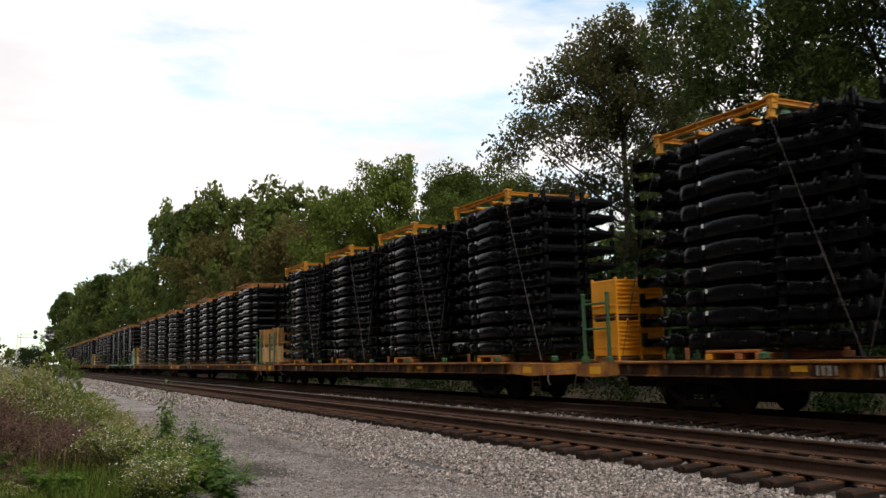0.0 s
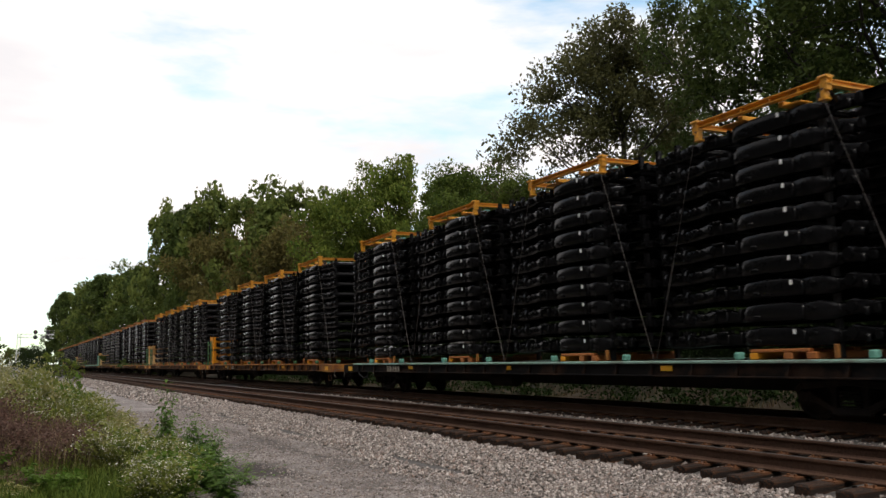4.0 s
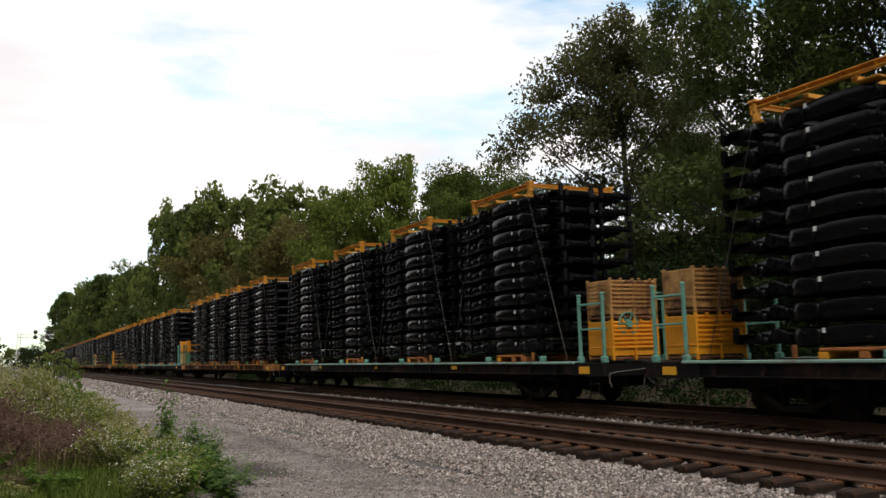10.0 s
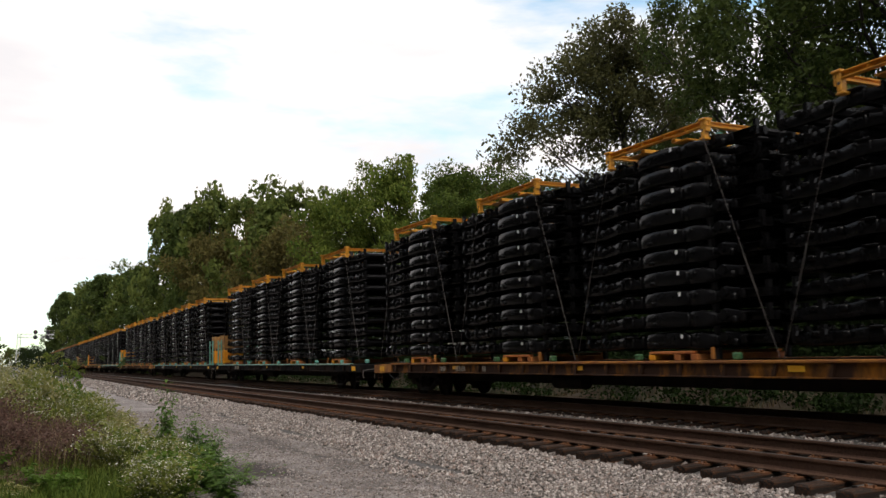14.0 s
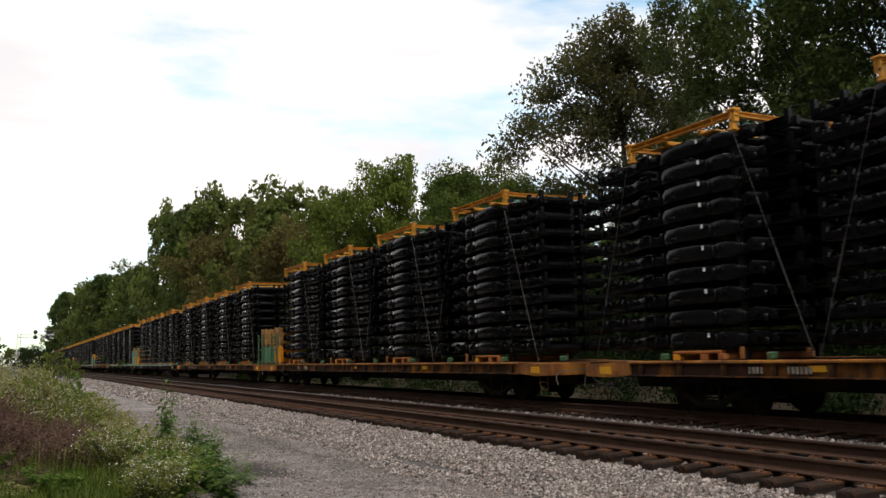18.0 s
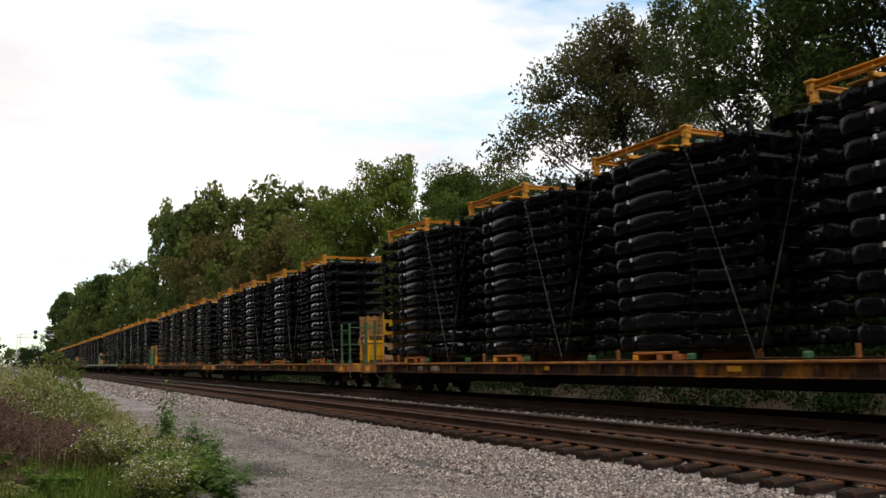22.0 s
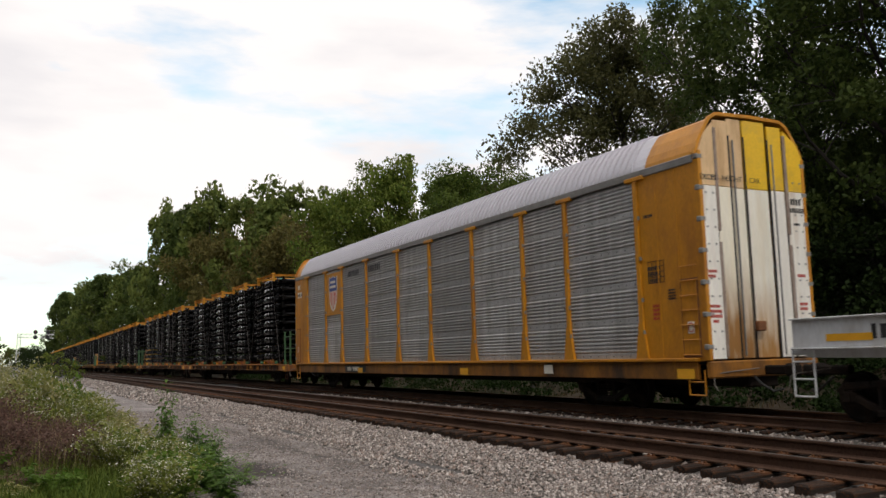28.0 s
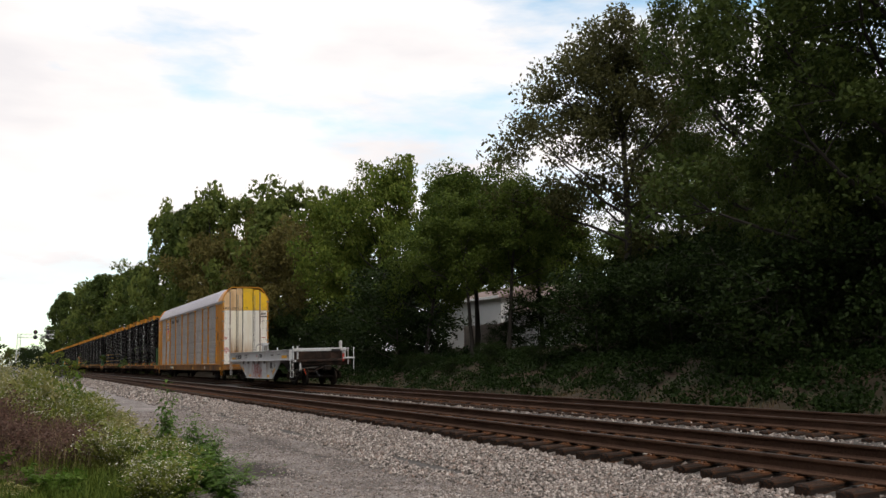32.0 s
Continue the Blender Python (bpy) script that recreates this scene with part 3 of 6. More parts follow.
def hoop(s, x, y, z, r, side):
    """A bent hanger that stands out from a rail."""
    pts = [(x, y, z - r), (x + side * r * 0.7, y, z - r * 0.7), (x + side * r, y, z), (x + side * r * 0.7, y, z + r * 0.7), (x, y, z + r)]
    for a, b in zip(pts, pts[1:]):
        s.bar(a, b, 0.05, 0.03)


def frame_mesh(keys, n, near):
    """A truck frame: two side rails, cross members and, near the camera, its brackets."""
    s = Shape()
    for x in (-0.48, 0.48):
        frame_rail(s, x, keys, n)
    for y, z, r in ((2.6, 0.0, 0.09), (2.15, 0.0, 0.1), (1.75, 0.06, 0.1), (1.2, 0.0, 0.08), (0.6, 0.0, 0.11), (-0.1, 0.0, 0.1), (-0.8, 0.0, 0.11), (-1.5, 0.02, 0.1), (-2.1, -0.02, 0.13), (-2.6, -0.03, 0.12), (-3.05, -0.04, 0.11)):
        s.rod((-0.45, y, z), (0.45, y, z), r, 8 if near else 6, caps=False)
    s.box(0, 0.25, 0.0, 0.86, 0.5, 0.2).box(0, -1.1, 0.0, 0.86, 0.35, 0.17)
    for x in (-0.48, 0.48):
        for y, z, tall in ((2.66, 0.07, 0.3), (-3.06, 0.06, 0.32), (-2.45, 0.06, 0.3)):
            s.box(x, y, z, 0.1, 0.09, tall)
    if near:
        for x in (-0.48, 0.48):
            side = -1 if x < 0 else 1
            s.box(x + side * 0.02, 2.35, 0.07, 0.14, 0.62, 0.016).box(x + side * 0.07, 2.62, 0.03, 0.02, 0.12, 0.1)
            s.box(x + side * 0.03, 2.05, 0.0, 0.12, 0.16, 0.2, 0.03).box(x + side * 0.05, 1.86, -0.05, 0.14, 0.1, 0.16, 0.03)
            s.rod((x, 1.6, 0.05), (x + side * 0.12, 1.6, 0.05), 0.1, 10)
            s.box(x + side * 0.145, 0.62, 0.0, 0.05, 0.1, 0.25, 0.02).box(x + side * 0.16, 0.9, 0.06, 0.05, 0.07, 0.06, 0.01).box(x + side * 0.165, -0.4, -0.06, 0.04, 0.16, 0.08, 0.015)
            s.box(x + side * 0.1, -0.86, 0.03, 0.08, 0.06, 0.22, 0.015).box(x + side * 0.06, 1.34, 0.0, 0.06, 0.05, 0.2, 0.015)
            s.box(x + side * 0.1, -1.34, 0.125, 0.14, 0.3, 0.05, 0.015).box(x + side * 0.11, -1.22, 0.0, 0.05, 0.07, 0.2, 0.015).box(x + side * 0.11, -1.52, 0.0, 0.05, 0.07, 0.2, 0.015)
            s.box(x + side * 0.02, -1.95, 0.02, 0.2, 0.16, 0.14, 0.03)
            hoop(s, x + side * 0.0, -2.3, 0.02, 0.13, side)
            hoop(s, x - side * 0.03, -2.95, 0.02, 0.12, side)
            s.box(x + side * 0.0, -2.6, 0.05, 0.16, 0.2, 0.1, 0.02).box(x - side * 0.02, -3.1, 0.08, 0.05, 0.05, 0.22, 0.01)
    me = s.mesh("truck_frame", FRAME_BLACK, True)
    me.set_sharp_from_angle(angle=radians(42))
    return me


TRUCK_FRAME = frame_mesh(RAIL_KEYS, 10, True)
PLAIN_FRAME = frame_mesh(RAIL_KEYS[1::3], 6, False)
FAR_FRAME = frame_mesh(RAIL_KEYS[1::2], 8, False)
STANCHION = mat("stanchion_grey", (0.022, 0.021, 0.022), 0.7, spread=0.4, scale=3, fine=30, second=(0.05, 0.03, 0.02), cover=0.35, spec=0.3)
TAG_MESH = Shape().box(0, 0, 0, 0.006, 0.06, 0.085).mesh("tag", TAG)
LAYERS = 10
LAYER = 0.442


def chain(s, a, b):
    a, b = Vector(a), Vector(b)
    s.rod(a, a + (b - a) * 0.55, 0.005, 5, caps=False)
    s.rod(a + (b - a) * 0.55, a + (b - a) * 0.72, 0.014, 6)
    s.rod(a + (b - a) * 0.72, b, 0.008, 5, caps=False)


def far_stack(flip):
    st = thing("frame_stack", "tall stack of black truck frames under a yellow steel rack", "frame stack", "frame stacks on the flat cars")
    for k in range(LAYERS):
        for x in (-0.63, 0.63):
            part("truck_frame", FAR_FRAME if x < 0 else PLAIN_FRAME, None, st, at=pose(x, 1.6, 1.48 + k * LAYER, 0, 0, 0 if flip else 180))
    s = Shape()
    for x in (-1.33, 1.33):
        s.box(x, 1.6, 5.85, 0.1, 3.2, 0.09)
        for y in (0.07, 3.13):
            s.box(x, y, 5.75, 0.12, 0.12, 0.3)
    for y in (0.07, 1.1, 2.1, 3.13):
        s.box(0, y, 5.82, 2.5, 0.1, 0.08)
    part("rack", s, DECK_YELLOW, st, "rust-stained yellow steel top rack")
    s = Shape()
    s.prism([(0.65, 1.075), (0.65, 1.28), (2.45, 1.28), (2.45, 1.075), (2.2, 1.075), (2.2, 1.18), (0.9, 1.18), (0.9, 1.075)], -1.26, 1.26)
    part("skid", s, RUST, st)
    return st


def frame_stack(seed, flip):
    """Ten layers of paired truck frames on skids, under a yellow top rack that is chained to the deck."""
    rnd = random.Random(seed)
    st = thing("frame_stack", "tall stack of black truck frames under a yellow steel rack", "frame stack", "frame stacks on the flat cars")
    for k in range(LAYERS):
        for x in (-0.63, 0.63):
            part("truck_frame", TRUCK_FRAME if x < 0 else PLAIN_FRAME, None, st, at=pose(x + rnd.uniform(-0.02, 0.02), 1.6 + rnd.uniform(-0.03, 0.03), 1.48 + k * LAYER, 0, 0, rnd.uniform(-0.3, 0.3) + (0 if flip else 180)))
        if rnd.random() < 0.95:
            part("tag", TAG_MESH, None, st, "small white paper tag", at=pose(-1.298, (2.08 if flip else 1.15) + rnd.uniform(-0.015, 0.015), 1.58 + k * LAYER, rnd.uniform(-6, 6), 0, 0))
    for x in (-0.98, 0.98):
        for y in (0.45,):
            part("stanchion", Shape().box(x, y, 3.45, 0.12, 0.1, 4.7, 0.012), STANCHION, st, "dull dark grey upright between the frames")
    # top rack
    z = 5.85
    for x in (-1.33, 1.33):
        side = -1 if x < 0 else 1
        s = Shape().box(x, 1.6, z + 0.05, 0.13, 3.3, 0.018).box(x, 1.6, z - 0.05, 0.13, 3.3, 0.018).box(x - side * 0.03, 1.6, z, 0.02, 3.3, 0.1)
        for y in (0.6, 1.25, 1.95, 2.6):
            s.box(x, y, z, 0.11, 0.018, 0.085)
        part("rack_beam", s, YELLOW, st, "yellow painted steel beam")
        for y in (0.05, 3.18):
            way = -1 if y < 1 else 1
            s = Shape().box(x, y, z + 0.075, 0.2, 0.2, 0.05, 0.012).box(x, y - way * 0.03, z - 0.12, 0.14, 0.1, 0.34, 0.015).box(x, y + way * 0.055, z - 0.06, 0.14, 0.03, 0.22, 0.006)
            s.box(x, y - way * 0.04, z - 0.31, 0.16, 0.16, 0.05, 0.012)
            part("rack_post", s, YELLOW, st)
            if side < 0:
                part("post_hole", Shape().rod((x + side * 0.068, y - way * 0.03, z - 0.14), (x + side * 0.073, y - way * 0.03, z - 0.14), 0.03, 8), LETTER_BLACK, st)
    for y in (0.05, 3.18):
        s = Shape().box(0, y, z + 0.03, 2.5, 0.12, 0.018).box(0, y, z - 0.06, 2.5, 0.12, 0.018).box(0, y, z - 0.015, 2.5, 0.02, 0.09)
        part("rack_crossbeam", s, YELLOW, st)
        if y < 1:
            part("rack_tie", Shape().box(-0.62, y + 0.1, z - 0.27, 1.3, 0.09, 0.05, 0.01), RUST_ORANGE, st, "rusty orange lower cross bar")
    for y in (1.1, 2.1):
        part("rack_crossbeam", Shape().box(0, y, z - 0.11, 2.5, 0.12, 0.09, 0.012), YELLOW, st)
    for y in (0.85, 2.35):
        part("rack_pad", Shape().box(-1.12, y, z - 0.17, 0.34, 0.42, 0.04, 0.01), YELLOW, st)
    part("rack_clip", Shape().box(-0.9, 0.12, z - 0.2, 0.16, 0.12, 0.12, 0.02), TEAL, st, "pale teal clip")
    # skids below
    for x in (-1.2, 0, 1.2):
        part("skid", Shape().box(x, 1.55, 1.25, 0.16, 1.35, 0.06, 0.012), RUST_ORANGE, st, "rusty orange skid beam")
    for y in (0.85, 1.35, 2.15):
        part("skid_crossbeam", Shape().box(0, y, 1.15, 2.56, 0.2, 0.13, 0.015), RUST_ORANGE if y < 2 else ORANGE, st)
    part("skid_post", Shape().box(-1.3, 0.28 if not flip else 2.72, 1.22, 0.07, 0.08, 0.24, 0.012), DECK_YELLOW, st, "yellow skid post")
    # chains to the deck
    for x in (-1.42, 1.42):
        for ya, yb in ((0.05, -1.5), (3.18, 4.72)):
            s = Shape()
            chain(s, (x, ya, z - 0.3), (x, yb, 1.1))
            part("tie_down_chain", s, CHAIN, st, "thin steel tie-down chain")
    return st


CRATE_LOOK = {"crate_orange": "orange", "crate_rusty": "rusty tan", "crate_yellow": "bright yellow", "crate_cream": "faded cream", "crate_green": "green"}


def crate(body, ribbed):
    """A returnable steel bin with pressed horizontal ribs; ribbed: its long side has ribs too."""
    h, length = 0.92, 0.88
    c = thing("crate", CRATE_LOOK[body.name] + " ribbed steel crate at a flat car's end", "crate", "crates at the car ends")
    part("panel", Shape().box(-1.0, 0, 0.5, 0.04, length, h - 0.12, 0.012), body, c, "painted side panel")
    part("panel", Shape().box(1.0, 0, 0.5, 0.04, length, h - 0.12, 0.012), body, c)
    part("skirt", Shape().box(-1.025, 0, 0.2, 0.03, length + 0.03, 0.17, 0.01).box(-1.03, 0, 0.3, 0.05, length + 0.03, 0.03, 0.008), body, c, "folded lower lip")
    for y in (-length / 2, length / 2):
        way = -1 if y < 0 else 1
        part("panel", Shape().box(0, y - way * 0.02, 0.5, 1.96, 0.03, h - 0.12, 0.01), body, c)
        for k in range(6):
            part("rib", CRATE_RIB[body.name], None, c, at=pose(0, y + way * 0.012, 0.3 + k * 0.098))
        for x in (-0.98, -0.02, 0.98):
            part("post", Shape().box(x, y, h / 2 + 0.02, 0.08, 0.075, h + 0.05, 0.012), body, c)
    for k in range(6 if ribbed else 0):
        part("rib", Shape().prism([(-length / 2 + 0.06, 0.03), (length / 2 - 0.06, 0.03), (length / 2 - 0.09, -0.03), (-length / 2 + 0.09, -0.03)], -0.03, 0.02), body, c, at=pose(-1.02, 0, 0.36 + 0.095 * k))
    part("base", Shape().box(0, 0, 0.04, 2.06, length, 0.06, 0.015).box(-0.7, 0, 0.02, 0.2, length, 0.04).box(0.7, 0, 0.02, 0.2, length, 0.04), RUST, c, "rusty base frame")
    part("filling", Shape().box(0, 0, h / 2 + 0.02, 1.86, length - 0.2, h - 0.16, 0.03), DARK_STEEL, c, "dark packed parts")
    rim = Shape()
    for x in (-1.0, 1.0):
        rim.box(x, 0, h - 0.03, 0.05, length, 0.05, 0.01)
    for y in (-length / 2, length / 2):
        rim.box(0, y, h - 0.03, 1.98, 0.05, 0.05, 0.01)
    for x, y in ((-0.98, -0.45), (-0.98, 0.45), (-0.6, -0.5), (0.2, -0.5), (0.7, -0.5)):
        rim.box(x, y, h + 0.015, 0.07, 0.07, 0.05, 0.01)
    part("top_rim", rim, body, c, "bent top rim with stacking lugs")
    return c


CRATE_RIB = {m.name: Shape().add([(x, y, z) for x in (-0.95, 0.95) for y, z in ((0.02, -0.032), (-0.028, -0.02), (-0.028, 0.014), (0.02, 0.034))], [(0, 1, 5, 4), (1, 2, 6, 5), (2, 3, 7, 6)]).mesh("rib", m) for m in (ORANGE, CRATE_TAN, CRATE_YELLOW, CRATE_CREAM, CRATE_GREEN)}

# flat cars, from the rack car forwards: colour, end with crates
CARS = [("yellow", -1), ("yellow", 1), ("yellow", -1), ("yellow", 1), ("yellow", -1), ("teal", 1), ("teal", -1), ("yellow", 1), ("teal", -1), ("yellow", 1), ("yellow", 1),
        ("yellow", -1), ("yellow", 1), ("teal", -1), ("yellow", 1), ("yellow", -1), ("yellow", 1), ("teal", -1)]
MARKS = {9: [(-2.6 + 9.2, 0.9, 0.17, 4), (-2.6 + 8.0, 0.9, 0.17, 6)], 4: [(8.0, 0.9, 0.15, 4), (6.9, 0.9, 0.15, 6), (5.2, 0.9, 0.15, 2)], 8: [(9.0, 0.88, 0.2, 8)], 5: [(7.8, 0.88, 0.22, 7)], 6: [(8.2, 0.88, 0.2, 7)],
         2: [(8.5, 0.9, 0.13, 4), (7.6, 0.9, 0.13, 6)]}
# crates on each car, lower and upper: paint, ribs on the long side
LOADS = {0: ((CRATE_CREAM, False), (CRATE_YELLOW, False)), 1: ((CRATE_CREAM, False), (CRATE_YELLOW, False)), 2: ((CRATE_YELLOW, True), (CRATE_TAN, True)), 3: ((ORANGE, False), (CRATE_TAN, False)), 4: ((CRATE_GREEN, False), (CRATE_TAN, True)),
         5: ((ORANGE, False), (CRATE_TAN, False)), 6: ((ORANGE, False), (CRATE_TAN, True)), 7: ((CRATE_GREEN, True), (ORANGE, False)), 8: ((CRATE_CREAM, False), (ORANGE, False)), 9: ((ORANGE, False), (ORANGE, False))}
SHIFT = (-0.29, -0.11, -0.24, -0.21, -0.32, -0.64, -0.46, -0.58, -0.26, -0.47, -0.74, -0.81, -0.88, -0.95, -1.02, -1.09, -1.16, -1.23)     # how far each load has moved on its deck
CRATE_AT = {0: (0.35, 0.05), 1: (0.75, 0.05), 2: (0.32, 0.05)}     # crates: distance from the car's end, place across it
STACKS = {e: [frame_stack(k, e > 0) for k in range(3)] for e in (-1, 1)}
USED = set()
FAR_STACKS = {e: far_stack(e > 0) for e in (-1, 1)}
DONE = {}
stack_count = 0
for index, (kind, e) in enumerate(CARS):
    middle = GAP + PITCH * (index + 0.5)
    car = flat_car(kind, e, MARKS.get(index, [(8.2, 0.9, 0.15, 4), (7.2, 0.9, 0.15, 6)]), index > 10)
    aboard(car, middle)
    for k in range(4):
        # load is pushed towards the end without crates
        near = middle - HALF + (3.5 if e < 0 else 2.4) + 6.3 * k + SHIFT[index]
        src = FAR_STACKS[e] if index > 10 else STACKS[e][stack_count % 3]
        st = copy_thing(src, Matrix()) if src in USED else src
        USED.add(src)
        stack_count += 1
        aboard(st, near)
    inset, across = CRATE_AT.get(index, (0.85 if e > 0 else 0.42, -0.54))
    y = middle + e * (HALF - inset)
    for level, (body, ribbed) in enumerate(LOADS.get(index, ((CRATE_CREAM, False), (CRATE_TAN, True)))):
        c = crate(body, ribbed) if (body.name, ribbed) not in DONE else copy_thing(DONE[body.name, ribbed], Matrix())
        DONE.setdefault((body.name, ribbed), c)
        c.scale.x = 0.68
        aboard(c, y, across, 1.1 + 0.97 * level)


# ---- trees ----
BARK = mat("bark", (0.035, 0.029, 0.024), 0.9, spread=0.4, scale=3, fine=25, bump=0.5, stretch=(1, 1, 0.25))
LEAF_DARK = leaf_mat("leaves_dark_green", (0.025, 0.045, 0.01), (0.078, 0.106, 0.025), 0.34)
# darkened copy of the dark green: shade under the trees is put into it
LEAF_SHADE = leaf_mat("leaves_shaded_green", (0.009, 0.02, 0.005), (0.028, 0.047, 0.011), 0.26)
LEAF_DULL = leaf_mat("leaves_dull_green", (0.04, 0.046, 0.016), (0.1, 0.098, 0.036), 0.33)
LEAF_OLIVE = leaf_mat("leaves_olive", (0.045, 0.075, 0.016), (0.13, 0.155, 0.036), 0.33)
LEAF_GREEN = leaf_mat("leaves_green", (0.042, 0.09, 0.013), (0.16, 0.195, 0.034), 0.36)
LEAF_MID = leaf_mat("leaves_mid_green", (0.028, 0.062, 0.011), (0.12, 0.16, 0.03), 0.35)
LEAF_BROWN = leaf_mat("leaves_brown_green", (0.065, 0.066, 0.02), (0.15, 0.125, 0.038), 0.33)


def leaf_cloud(centres, radii, per, size, rng, flat=0.75):
    """Pointed leaves scattered in clumps, as arrays of vertices and faces."""
    n = len(centres) * per
    c = np.repeat(np.array(centres), per, 0)
    r = np.repeat(np.array(radii), per)[:, None]
    d = rng.normal(size=(n, 3))
    d /= np.linalg.norm(d, axis=1)[:, None]
    p = c + d * r * (rng.random((n, 1)) ** 0.45) * np.array([1, 1, flat])
    a = rng.normal(size=(n, 3)) + np.array([0, 0, -0.35])
    a /= np.linalg.norm(a, axis=1)[:, None]
    b = np.cross(a, rng.normal(size=(n, 3)))
    b /= np.linalg.norm(b, axis=1)[:, None]
    s = (size * (0.6 + 0.8 * rng.random(n)))[:, None]
    v = np.stack([p - a * s * 0.5, p + b * s * 0.3, p + a * s * 0.55, p - b * s * 0.3], 1).reshape(-1, 3)
    f = np.arange(n * 4).reshape(-1, 4)
    return v, f


def tree_meshes(seed, height, radius, bare, limbs, twigs, per, size, leaves, slim=1.0, clump=1.0):
    """A trunk with limbs and a crown of leaf clumps round the limbs' ends. bare: share of the height with no crown."""
    rng = np.random.default_rng(seed)
    rnd = random.Random(seed)
    s = Shape()
    base_r = height * 0.016 * slim
    trunk, p, d = [], Vector((0, 0, -0.3)), Vector((rnd.uniform(-0.05, 0.05), rnd.uniform(-0.05, 0.05), 1))
    steps = 8
    for k in range(steps + 1):
        trunk.append((p.copy(), base_r * (1 - 0.82 * k / steps)))
        p = p + d.normalized() * height * 0.86 / steps
        d += Vector((rnd.uniform(-0.12, 0.12), rnd.uniform(-0.12, 0.12), 0.1))
    for (a, ra), (b, rb) in zip(trunk, trunk[1:]):
        s.rod(a, b, ra, 8, rb, caps=False)
    centres, radii = [], []

    def along(t):
        q = t * steps
        k = min(int(q), steps - 1)
        return trunk[k][0].lerp(trunk[k + 1][0], q - k), trunk[k][1] * (1 - (q - k)) + trunk[k + 1][1] * (q - k)

    for k in range(limbs):
        t = bare + (0.98 - bare) * (k + rnd.random() * 0.8) / limbs
        start, r0 = along(min(t * 0.95, 0.97))
        turn = k * 2.4 + rnd.uniform(-0.5, 0.5)
        share = (t - bare) / (1 - bare)
        reach = radius * (0.55 + 0.75 * math.sin(math.pi * min(1, 0.22 + 0.78 * share)) ** 0.8) * rnd.uniform(0.6, 1.08) * (1 - 0.45 * share ** 3)
        rise = 0.25 + 0.9 * share + rnd.uniform(-0.15, 0.2)
        way = Vector((math.cos(turn), math.sin(turn), rise)).normalized()
        q, r, pts = start.copy(), r0 * 0.45, [start.copy()]
        for j in range(4):
            q = q + way * reach / 4
            way = (way + Vector((rnd.uniform(-0.25, 0.25), rnd.uniform(-0.25, 0.25), rnd.uniform(-0.05, 0.2)))).normalized()
            pts.append(q.copy())
        for j in range(4):
            s.rod(pts[j], pts[j + 1], max(r * (1 - 0.22 * j), 0.012), 6, max(r * (1 - 0.22 * (j + 1)), 0.01), caps=False)
        centres.append(pts[-1])
        radii.append(radius * 0.2 * clump)
        for j in range(twigs):
            at = rnd.uniform(0.3, 1.0) * 4
            i = min(int(at), 3)
            a = pts[i].lerp(pts[i + 1], at - i)
            out = Vector((rnd.uniform(-1, 1), rnd.uniform(-1, 1), rnd.uniform(-0.35, 0.9))).normalized()
            b = a + out * radius * rnd.uniform(0.16, 0.4)
            s.rod(a, b, max(0.02, r * 0.25), 5, 0.008, caps=False)
            centres.append(b)
            radii.append(radius * rnd.uniform(0.1, 0.22) * clump)
    wood = s.mesh("trunk", BARK)
    v, f = leaf_cloud([tuple(c) for c in centres], radii, per, size, rng)
    return wood, soup("crown", v, f, leaves)


TREE_LABEL = {"leaves_dark_green": "tall dense dark green broadleaf tree on the bank", "leaves_mid_green": "rounded mid-green broadleaf tree before the houses", "leaves_shaded_green": "unseen tall tree added to block light from beside the camera", "leaves_dull_green": "tall dull green broadleaf tree with an open airy crown", "leaves_olive": "tall olive green broadleaf tree with gaps in its crown",
              "leaves_green": "fresh green broadleaf tree beside the railway", "leaves_brown_green": "brownish green broadleaf tree beside the railway"}
KINDS = {
    "open": tree_meshes(11, 18.0, 6.2, 0.34, 22, 7, 230, 0.2, LEAF_DULL, clump=1.1),
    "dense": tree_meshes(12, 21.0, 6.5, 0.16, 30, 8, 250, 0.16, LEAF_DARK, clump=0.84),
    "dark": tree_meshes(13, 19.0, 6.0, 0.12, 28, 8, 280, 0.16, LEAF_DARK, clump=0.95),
    "forked": tree_meshes(14, 11.0, 4.0, 0.5, 15, 6, 200, 0.16, LEAF_MID, slim=0.9),
    "grove": tree_meshes(23, 12.0, 4.6, 0.4, 20, 7, 200, 0.17, LEAF_MID, clump=1.1),
    "broad": tree_meshes(15, 17.0, 6.0, 0.14, 22, 6, 160, 0.3, LEAF_GREEN, clump=1.15),
    "woods": tree_meshes(16, 22.0, 6.5, 0.12, 22, 6, 48, 0.68, LEAF_OLIVE, clump=1.25),
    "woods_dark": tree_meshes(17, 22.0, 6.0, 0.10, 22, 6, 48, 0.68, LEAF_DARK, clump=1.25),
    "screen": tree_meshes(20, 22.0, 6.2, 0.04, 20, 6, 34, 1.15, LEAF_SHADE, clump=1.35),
    "brown": tree_meshes(18, 13.0, 6.0, 0.08, 20, 6, 130, 0.33, LEAF_BROWN, clump=1.2),
}
TALL = {"grove": 12.0, "open": 18.0, "dense": 21.0, "dark": 19.0, "forked": 11.0, "broad": 17.0, "woods": 22.0, "woods_dark": 22.0, "screen": 22.0, "brown": 13.0}


